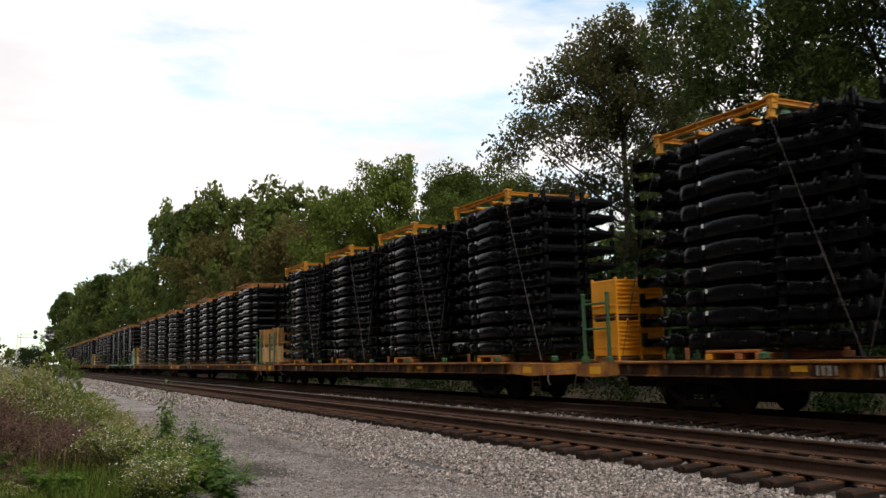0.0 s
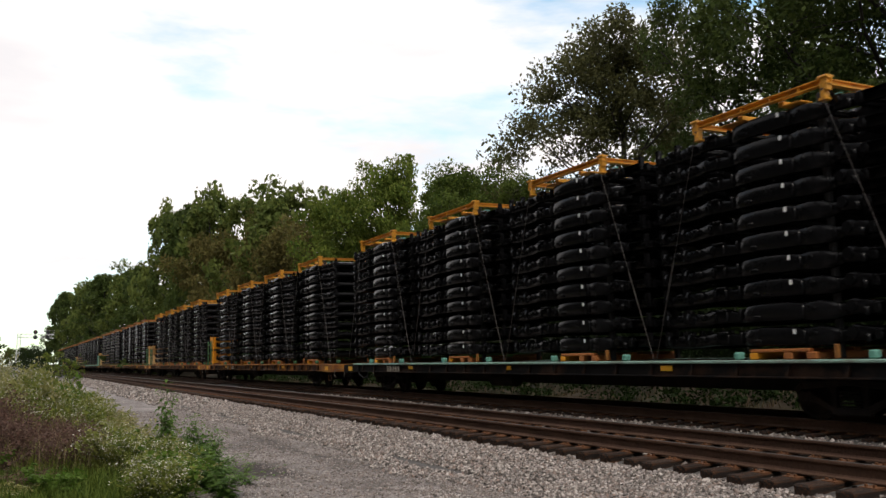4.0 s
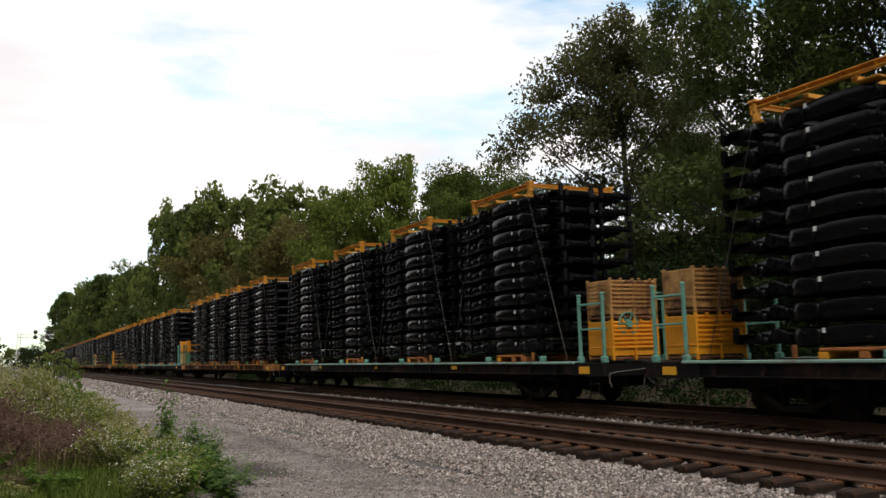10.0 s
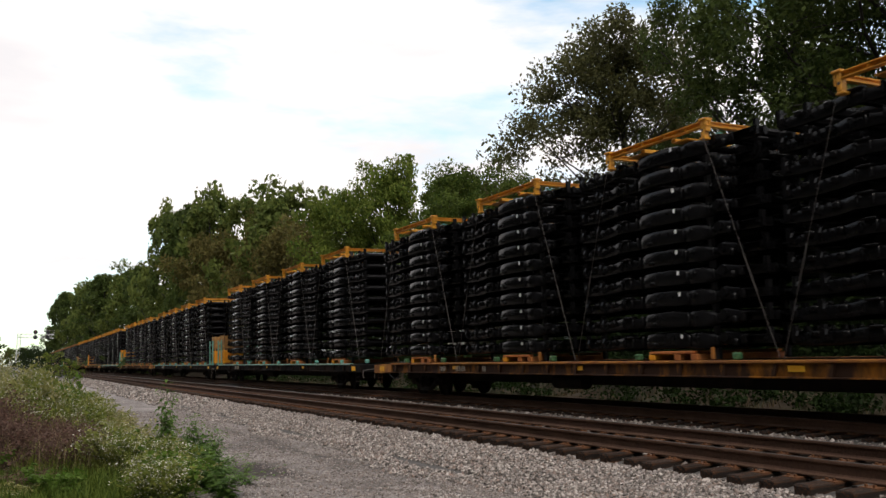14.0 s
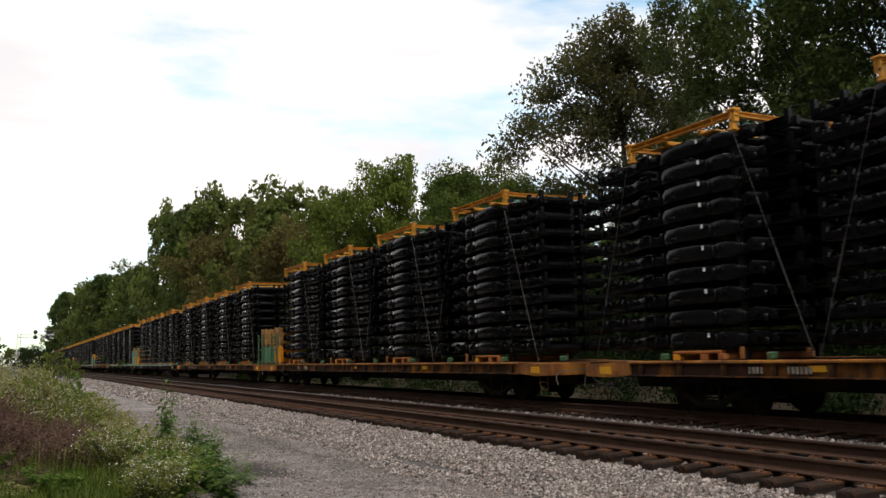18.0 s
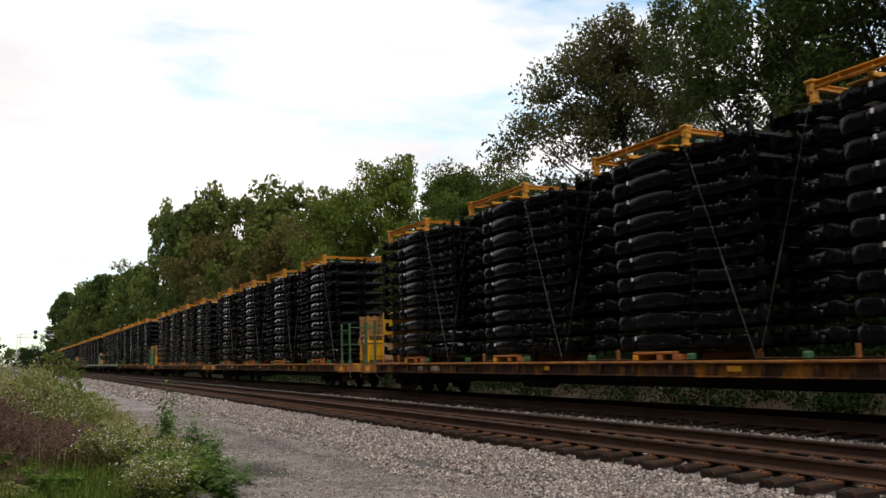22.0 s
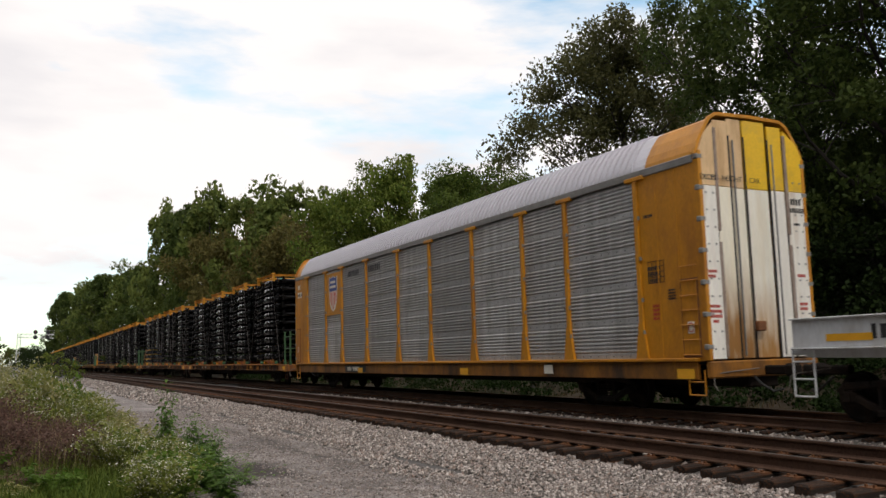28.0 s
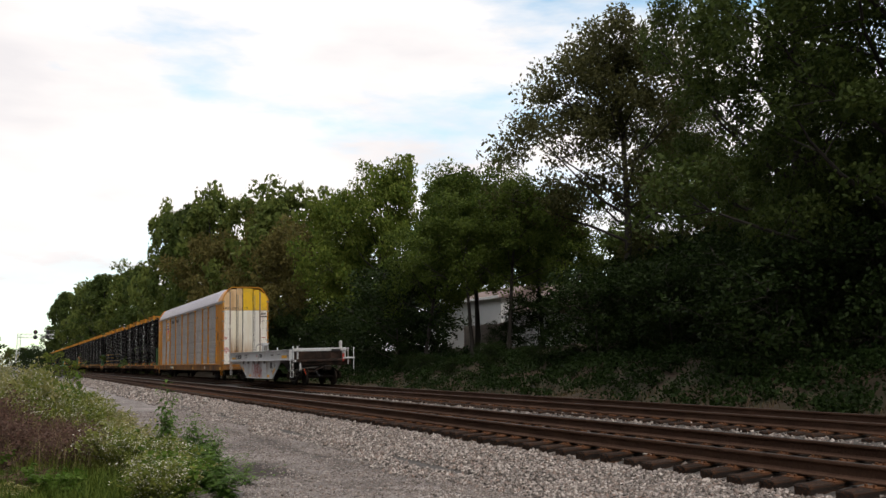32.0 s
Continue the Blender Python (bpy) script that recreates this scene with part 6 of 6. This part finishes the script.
def between_tracks(n):
    rng = np.random.default_rng(4)
    y = 3 + 34 * rng.random(n) ** 1.4
    x = 10.0 + 2.6 * rng.random(n)
    x = np.where(rng.random(n) < 0.4, 7.7 + 7.6 * rng.random(n), x)
    z = np.array([ground_height(a, b) for a, b in zip(x, y)]) + 0.01
    return np.stack([x, y, z], 1)


def loose_gravel(n):
    rng = np.random.default_rng(6)
    y = 8.5 + 22 * rng.random(n) ** 1.5
    x = 1.8 + 3.9 * rng.random(n) ** 0.75
    z = np.array([ground_height(a, b) for a, b in zip(x, y)])
    wet = np.array([mud_value(a, b) for a, b in zip(x, y)])
    return np.stack([x, y, z], 1)[wet < 0.3 + 0.9 * rng.random(n)]


scatter_stones("ballast_shoulder", "loose grey crushed-stone ballast sloping beside the ties", 66000, np.random.default_rng(1), near_shoulder, 0.009, 0.03)
scatter_stones("ballast_distant", "grey crushed-stone ballast farther along the track", 10000, np.random.default_rng(12), far_shoulder, 0.03, 0.075)
scatter_stones("ballast_between_tracks", "grey crushed stone between the two tracks", 11000, np.random.default_rng(2), between_tracks, 0.015, 0.042)
scatter_stones("path_gravel", "fine scattered gravel on the path", 60000, np.random.default_rng(5), loose_gravel, 0.004, 0.019, PATH_STONE)

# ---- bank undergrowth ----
# leaf colour set very dark: shade of trees and train is put into it
LEAF_UNDER = leaf_mat("leaves_undergrowth_shaded", (0.008, 0.018, 0.004), (0.022, 0.042, 0.009), 0.22)
rb = np.random.default_rng(8)
cent, rad = [], []
for k in range(2600):
    y = 5 + 75 * rb.random() ** 1.3
    x = 17.3 + 5.5 * rb.random() ** 0.8
    bare = abs(y - 21.8 - 0.28 * (x - 18.2)) < 0.5 and x < 21.0
    if bare or (x < 18.0 and rb.random() < 0.7):
        continue
    cent.append((x, y, ground_height(x, y) + 0.1 + 0.25 * rb.random()))
    rad.append(0.22 + 0.3 * rb.random())
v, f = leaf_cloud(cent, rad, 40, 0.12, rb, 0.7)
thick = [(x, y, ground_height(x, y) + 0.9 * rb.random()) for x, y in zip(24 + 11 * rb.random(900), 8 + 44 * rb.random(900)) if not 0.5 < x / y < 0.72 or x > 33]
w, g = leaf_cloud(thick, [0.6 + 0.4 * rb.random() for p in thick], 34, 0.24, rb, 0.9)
tagged(new("thicket", soup("thicket", w, g, LEAF_UNDER)), "tangled thicket under the trees on the bank, shade put into its leaf colour", "undergrowth", kind="stuff")
tagged(new("undergrowth", soup("undergrowth", v, f, LEAF_UNDER)), "low green vines and weeds covering the railway bank, leaf colour darkened for shade", "undergrowth", kind="stuff")
STRAW = leaf_mat("dry_grass", (0.24, 0.18, 0.09), (0.4, 0.32, 0.18), 0.3)
BANK_STRAW = leaf_mat("bank_grass", (0.08, 0.06, 0.03), (0.17, 0.13, 0.075), 0.3)
GRASS = leaf_mat("grass_green", (0.06, 0.13, 0.016), (0.13, 0.21, 0.035), 0.35)


SEDGE = leaf_mat("sedge_yellow_green", (0.1, 0.14, 0.02), (0.29, 0.3, 0.08), 0.4)
LAWN = leaf_mat("lawn_green", (0.035, 0.075, 0.01), (0.13, 0.17, 0.03), 0.35)


def blades(name, label, count, rng, place, low, high, material, width=0.012):
    """Tapered bent blades of grass."""
    p = place(count, rng)
    n = len(p)
    a = rng.random(n) * math.tau
    h = low + (high - low) * rng.random(n)
    bend = h * (0.15 + 0.5 * rng.random(n))
    dx, dy = np.cos(a), np.sin(a)
    w = width * (0.6 + 0.8 * rng.random(n))
    ox, oy = -dy * w, dx * w
    mid = np.stack([p[:, 0] + dx * bend * 0.3, p[:, 1] + dy * bend * 0.3, p[:, 2] + h * 0.6], 1)
    tip = np.stack([p[:, 0] + dx * bend, p[:, 1] + dy * bend, p[:, 2] + h], 1)
    o = np.stack([ox, oy, 0 * ox], 1)
    v = np.stack([p - o, p + o, mid + o * 0.8, mid - o * 0.8, tip], 1).reshape(-1, 3)
    k = 5 * np.arange(n)[:, None]
    f = [tuple(q) for q in (k + np.array([[0, 1, 2, 3]])).tolist()] + [tuple(q) for q in (k + np.array([[3, 2, 4]])).tolist()]
    tagged(new(name, soup(name, v, f, material)), label, "grass", kind="stuff")


def on_bank_foot(n, rng):
    y = 6 + 60 * rng.random(n) ** 1.3
    x = 16.9 + 2.0 * rng.random(n)
    return np.stack([x, y, [ground_height(a, b) - 0.02 for a, b in zip(x, y)]], 1)


blades("dry_grass", "dry straw-coloured grass at the foot of the bank", 5000, np.random.default_rng(31), on_bank_foot, 0.05, 0.2, BANK_STRAW, 0.016)

# ---- weeds beside the path ----
ASTER_LEAF = leaf_mat("aster_leaves", (0.13, 0.17, 0.03), (0.32, 0.33, 0.1), 0.38)
ASTER_GREEN = leaf_mat("aster_leaves_green", (0.09, 0.135, 0.022), (0.24, 0.265, 0.06), 0.38)
ASTER_PALE = leaf_mat("aster_leaves_pale", (0.2, 0.2, 0.055), (0.4, 0.37, 0.15), 0.38)
PETAL = mat("aster_petals", (0.66, 0.63, 0.52), 0.7, spread=0.15)
STEM = mat("weed_stems", (0.10, 0.12, 0.04), 0.8, spread=0.3)
DEAD_STEM = mat("dead_stems", (0.13, 0.08, 0.06), 0.9, spread=0.4)
DEAD_LEAF = leaf_mat("dead_leaves", (0.075, 0.042, 0.036), (0.18, 0.103, 0.078), 0.25)
VINE = leaf_mat("vine_leaves", (0.05, 0.12, 0.02), (0.14, 0.23, 0.05), 0.35)


def weed_meshes(seed, height, spread_, stems, leaf_m, stem_m, leaves, leaf_size, flowers):
    """A bushy weed: branching stems with narrow leaves and, on asters, many small white flowers near the tips."""
    rnd, rng = random.Random(seed), np.random.default_rng(seed)
    s, cent, tips = Shape(), [], []
    for k in range(stems):
        a, out = rnd.uniform(0, math.tau), spread_ * rnd.random() ** 0.6
        h = height * rnd.uniform(0.6, 1.05)
        p = Vector((rnd.uniform(-0.08, 0.08), rnd.uniform(-0.08, 0.08), -0.03))
        end = Vector((out * math.cos(a), out * math.sin(a), h))
        bend = Vector((end.x * 0.35, end.y * 0.35, h * 0.6))
        s.rod(p, bend, 0.006, 4, 0.0045, caps=False)
        s.rod(bend, end, 0.0045, 4, 0.002, caps=False)
        for j in range(5):
            q = p.lerp(bend, rnd.random()) if rnd.random() < 0.4 else bend.lerp(end, rnd.random())
            cent.append(tuple(q))
            tip = q + Vector((rnd.uniform(-0.16, 0.16), rnd.uniform(-0.16, 0.16), rnd.uniform(0.04, 0.2)))
            s.rod(q, tip, 0.0025, 3, 0.0015, caps=False)
            cent.append(tuple(tip))
            tips.append(tip)
        tips.append(end)
    wood = s.mesh("stems", stem_m)
    v, f = leaf_cloud(cent, [0.07] * len(cent), leaves, leaf_size, rng, 1.0)
    out = [wood, soup("leaves", v, f, leaf_m)]
    if flowers:
        fl = Shape()
        for t in tips:
            if t.z < height * 0.35:
                continue
            for j in range(flowers):
                c = t + Vector((rnd.uniform(-0.09, 0.09), rnd.uniform(-0.09, 0.09), rnd.uniform(-0.05, 0.06)))
                n = Vector((rnd.uniform(-1, 1), rnd.uniform(-1, 1), rnd.uniform(0.2, 1.4)))
                q, r = n.to_track_quat("Z", "Y"), rnd.uniform(0.006, 0.012)
                ring = [c + q @ Vector((r * math.cos(i * math.tau / 4), r * math.sin(i * math.tau / 4), 0.002 * (i % 2))) for i in range(4)]
                fl.add(ring, [tuple(range(4))])
        me = bpy.data.meshes.new("flowers")
        me.from_pydata(fl.v, [], fl.f)
        me.materials.append(PETAL)
        out.append(me)
    return out


def sprig_meshes(seed, height, stems, leaf_size, lean):
    """Long arching stems with broad leaves set alternately along them."""
    rnd = random.Random(seed)
    s, q = Shape(), Shape()
    for k in range(stems):
        a = rnd.uniform(0, math.tau)
        out, h = lean * rnd.uniform(0.2, 1.0), height * rnd.uniform(0.55, 1.0)
        pts = []
        for j in range(9):
            w = j / 8
            pts.append(Vector((out * w ** 1.6 * math.cos(a) + rnd.uniform(-0.01, 0.01), out * w ** 1.6 * math.sin(a) + rnd.uniform(-0.01, 0.01), h * (1.25 * w - 0.25 * w * w * (1 + lean)) - 0.03)))
        for j in range(8):
            s.rod(pts[j], pts[j + 1], 0.006 * (1 - j * 0.1), 4, 0.006 * (0.9 - j * 0.1), caps=False)
        turn = rnd.uniform(0, math.tau)
        for j in range(22):
            w = 0.12 + 0.88 * j / 21
            i = min(int(w * 8), 7)
            p = pts[i].lerp(pts[i + 1], w * 8 - i)
            turn += 2.4
            d = Vector((math.cos(turn), math.sin(turn), rnd.uniform(-0.35, 0.35))).normalized()
            side = d.cross(Vector((0, 0, 1))).normalized()
            up = side.cross(d)
            z = leaf_size * rnd.uniform(0.7, 1.2) * (1.15 - 0.6 * w)
            base, mid, tip = p + d * z * 0.2, p + d * z * 0.62 + up * z * 0.06, p + d * z * 1.25 - up * z * 0.12
            q.add([base, mid + side * z * 0.3 + up * z * 0.05, tip, mid - side * z * 0.3 + up * z * 0.05, mid], [(0, 1, 4), (1, 2, 4), (2, 3, 4), (3, 0, 4)])
    me = bpy.data.meshes.new("leaves")
    me.from_pydata(q.v, [], q.f)
    me.materials.append(VINE)
    return [s.mesh("stems", STEM), me]


WEEDS = {"aster": [weed_meshes(40 + k, 0.95, 0.42, 16, (ASTER_LEAF, ASTER_GREEN, ASTER_GREEN, ASTER_PALE)[k], STEM, 8, 0.05, (9, 4, 7, 3)[k]) for k in range(4)],
         "dead": [weed_meshes(50 + k, 0.8, 0.45, 34, DEAD_LEAF, DEAD_STEM, 3, 0.035, 0) for k in range(2)],
         "vine": [sprig_meshes(60 + k, 0.8, 8, 0.145, 0.42) for k in range(2)],
         "frond": [sprig_meshes(67, 0.8, 5, 0.1, 0.75)],
         "tall": [sprig_meshes(64, 0.8, 4, 0.15, 0.1)],
         "green": [weed_meshes(70 + k, 0.8, 0.4, 14, GRASS, STEM, 6, 0.08, 0) for k in range(2)]}
WEED_WORDS = {"aster": ("aster", "bushy wild aster full of tiny white flowers", "wild asters"), "dead": ("dead_weed", "dry reddish-brown dead weed", "dead weeds"),
              "vine": ("leafy_weed", "leafy green weed with broad leaves", "leafy weeds"), "frond": ("leafy_weed", "low arching leafy green weed over the path", "leafy weeds"), "tall": ("leafy_weed", "tall upright leafy green weed with broad leaves", "leafy weeds"), "green": ("green_weed", "tall feathery green weed", "green weeds")}


def plant_weed(kind, x, y, tall, turn, wide=1.0):
    meshes = WEEDS[kind][int(turn) % len(WEEDS[kind])]
    name, label, group = WEED_WORDS[kind]
    k = tall / (0.95 if kind == "aster" else 0.8)
    t = thing(name, label, "weed", group, pose(x, y, ground_height(x, y) - 0.02, 0, 0, turn) @ Matrix.Diagonal((wide, wide, k, 1)))
    for word, me in zip(("stalk", "foliage", "blossom"), meshes):
        tagged(part(word, me, None, t), kind="stuff")


rw = random.Random(17)
for k in range(225):
    y = 8.8 + 34 * rw.random() ** 1.7
    edge = 1.68 + 0.05 * min(y - 9, 13) + 0.2 * math.sin(y * 0.7)
    x = edge - (3.4 + 0.1 * y) * rw.random() ** 1.2
    depth = edge - x
    tall = min(1.28, 0.42 + 0.5 * depth) * rw.uniform(0.8, 1.1)
    if y < 11.8 and x < 1.15:
        continue
    dead = math.hypot((x + 0.1) / 1.25, (y - 13.2) / 2.7) < 1
    if dead:
        tall *= 0.66
    kind = "dead" if dead and rw.random() < 0.93 else "aster" if rw.random() < 0.8 else "green" if y < 14 or rw.random() < 0.8 else "vine"
    plant_weed(kind, x, y, tall, rw.uniform(0, 360), rw.uniform(0.9, 1.25))
for k in range(22):
    plant_weed("dead", rw.uniform(-1.2, 0.95), rw.uniform(11.4, 14.6), rw.uniform(0.4, 0.62), rw.uniform(0, 360), 1.15)
for k in range(16):
    plant_weed("green" if k % 4 else "aster" if k % 8 else "dead", rw.uniform(-1.4, 1.2), rw.uniform(9.4, 11.8), rw.uniform(0.2, 0.42), rw.uniform(0, 360), rw.uniform(0.7, 1.0))
for x, y, tall, kind in ((2.95, 12.9, 0.5, "frond"), (2.85, 11.7, 0.42, "frond"), (2.75, 11.2, 0.36, "frond"), (2.1, 13.5, 1.45, "tall"), (2.05, 13.4, 1.3, "tall"), (2.14, 13.3, 1.15, "tall"), (2.2, 13.9, 1.2, "tall"), (2.36, 12.9, 1.05, "vine"), (2.5, 12.7, 0.95, "vine"), (2.62, 12.9, 0.8, "vine"), (2.62, 13.4, 0.55, "vine"), (2.4, 12.2, 0.6, "vine"), (2.45, 11.6, 0.65, "vine"), (2.3, 11.2, 0.6, "vine"), (2.2, 13.8, 0.6, "vine"), (2.3, 12.0, 0.6, "vine"), (2.35, 11.3, 0.5, "vine"), (2.45, 12.6, 0.62, "vine"), (2.3, 10.6, 0.42, "vine"), (2.3, 10.2, 0.35, "vine"), (2.25, 13.0, 0.62, "vine"), (2.55, 12.0, 0.45, "vine"), (2.6, 12.9, 0.5, "vine"), (2.1, 11.0, 0.5, "vine")):
    plant_weed(kind, x, y, tall, x * 900, 0.95)
for x, y, tall in ((1.6, 10.6, 0.55), (1.75, 10.9, 0.55), (1.5, 11.2, 0.6), (1.7, 11.5, 0.6), (1.75, 10.3, 0.42), (1.5, 10.0, 0.42), (1.35, 10.3, 0.45), (1.85, 11.3, 0.5)):
    plant_weed("aster", x, y, tall, x * 700, 0.75)


def weed_floor(n, rng):
    y = 11.6 + 24 * rng.random(n) ** 1.6
    x = 1.95 - 4.0 * rng.random(n) ** 1.1
    return np.stack([x, y, [ground_height(a, b) - 0.02 for a, b in zip(x, y)]], 1)


def stalk_floor(n, rng):
    p = weed_floor(n, rng)
    return p[p[:, 1] > 11.0]


def front_grass(n, rng):
    y = 8.2 + 3.6 * rng.random(n)
    x = -1.5 + 2.9 * rng.random(n)
    return np.stack([x, y, [ground_height(a, b) - 0.02 for a, b in zip(x, y)]], 1)


blades("grass_among_weeds", "mixed green and tan grass among the weeds", 9000, np.random.default_rng(33), weed_floor, 0.2, 0.62, SEDGE, 0.006)
blades("grass_verge", "rough green uncut grass at the path's edge", 11000, np.random.default_rng(34), front_grass, 0.08, 0.34, LAWN, 0.009)
blades("dry_stalks", "dry tan grass stalks among the weeds", 1300, np.random.default_rng(35), stalk_floor, 0.35, 0.85, STRAW, 0.005)

# ---- houses behind the trees ----
SIDING = mat("white_siding", (0.72, 0.73, 0.74), 0.6, spread=0.08, scale=1, fine=12, bump=0.05)
SHINGLE = mat("tan_shingle", (0.22, 0.165, 0.145), 0.9, spread=0.2, scale=2, fine=20, bump=0.3)
FENCE = mat("fence_wood", (0.30, 0.25, 0.22), 0.85, spread=0.3, scale=2, fine=20, bump=0.2, per=0.4)
GLASS = mat("window_glass", (0.03, 0.035, 0.04), 0.1, spread=0.1, bump=0.0)


def house(x, y, length, depth, wall, rise, label):
    z = ground_height(x, y) - 0.2
    h = thing("house", label, "house", "houses behind the trees", pose(x, y, z))
    s = Shape().box(depth / 2, 0, wall / 2, depth, length, wall)
    body = part("wall", s, SIDING, h, "white clapboard wall")
    for k in range(int(wall / 0.2)):
        part("clapboard", Shape().box(-0.012, 0, 0.15 + 0.2 * k, 0.03, length - 0.02, 0.17), SIDING, body)
    s = Shape()
    vs = [(-0.4, -length / 2 - 0.3, wall - 0.05), (depth + 0.4, -length / 2 - 0.3, wall - 0.05), (depth / 2, -length / 2 - 0.3, wall + rise), (-0.4, length / 2 + 0.3, wall - 0.05), (depth + 0.4, length / 2 + 0.3, wall - 0.05), (depth / 2, length / 2 + 0.3, wall + rise)]
    s.add(vs, [(0, 2, 5, 3), (1, 4, 5, 2), (0, 1, 2), (3, 5, 4), (0, 3, 4, 1)])
    part("roof", s, SHINGLE, h, "faded tan shingle roof")
    part("fascia", Shape().box(-0.42, 0, wall, 0.05, length + 0.6, 0.2, 0.01), SIDING, h)


house(31.0, 57.3, 9.0, 7.0, 3.9, 1.2, "low white clapboard house with a tan roof behind the trees")
house(29.5, 46.8, 6.0, 8.0, 2.4, 2.3, "small white house with a broad tan shingle roof")
fence = thing("wood_fence", "weathered grey board fence behind the trees", "fence", m=pose(26.5, 47.0, ground_height(26.5, 47) - 0.1))
BOARD = Shape().box(0, 0, 0.85, 0.025, 0.14, 1.7, 0.006).mesh("board", FENCE)
for k in range(40):
    part("board", BOARD, None, fence, at=pose(rw.uniform(-0.01, 0.01), -3 + 0.152 * k, rw.uniform(-0.03, 0.03)))
for zz in (0.5, 1.4):
    part("fence_rail", Shape().box(0.04, 0, zz, 0.05, 6.2, 0.09, 0.008), FENCE, fence)

# ---- signal gantry far along the line ----
GALV_POST = mat("gantry_steel", (0.7, 0.7, 0.7), 0.5, 0.3, spread=0.12)
gx, gy, gz = 0.6, 232.0, -0.4
gantry = thing("signal_gantry", "grey lattice cantilever signal gantry over the tracks", "railway signal", m=pose(gx, gy, gz))
for dx in (0.0, 0.75):
    for dy in (-0.4, 0.4):
        part("mast_leg", Shape().rod((dx, dy, 0), (dx, dy, 9.0), 0.08, 8), GALV_POST, gantry)
brace = Shape()
for k in range(9):
    brace.rod((0, -0.4, k), (0.75, -0.4, k + 1), 0.035, 5).rod((0, 0.4, k + 1), (0.75, 0.4, k), 0.035, 5).rod((0, -0.4, k), (0, 0.4, k + 1), 0.035, 5)
part("mast_brace", brace, GALV_POST, gantry)
for dy in (-0.4, 0.4):
    for z in (8.2, 9.1):
        part("truss_chord", Shape().rod((0, dy, z), (8.0, dy, z), 0.075, 8), GALV_POST, gantry)
brace = Shape()
for k in range(8):
    for dy in (-0.4, 0.4):
        brace.rod((k, dy, 8.2), (k + 1, dy, 9.1), 0.035, 5).rod((k, dy, 9.1), (k, dy, 8.2), 0.035, 5)
    brace.rod((k, -0.4, 8.2), (k + 1, 0.4, 8.2), 0.03, 5)
part("truss_brace", brace, GALV_POST, gantry)
rail = Shape()
for k in range(9):
    rail.rod((k, -0.5, 9.1), (k, -0.5, 10.1), 0.025, 5)
rail.rod((0, -0.5, 10.1), (8, -0.5, 10.1), 0.025, 5)
part("handrail", rail, GALV_POST, gantry)
for xx in (3.9, 6.6):
    for z in (8.3, 9.6):
        head = part("signal_head", Shape().rod((xx, -0.75, z), (xx, -0.55, z), 0.5, 16), LETTER_BLACK, gantry, "round black signal head")
        part("lens", Shape().rod((xx, -0.9, z + 0.1), (xx, -0.74, z + 0.1), 0.1, 10), LETTER_RED if z > 9 and xx < 5 else GLASS, head)


# ---- what moves ----
def motions():
    """The whole train runs along the far track, away from the camera."""
    for ob, u, dx, dz in MOVING:
        x, z = canted(FAR_X, 0.0, dx, dz)
        walk(ob, [(t, pose(x, u + run, z, 0, -CANT, 0)) for t, run in RUN])


motions()
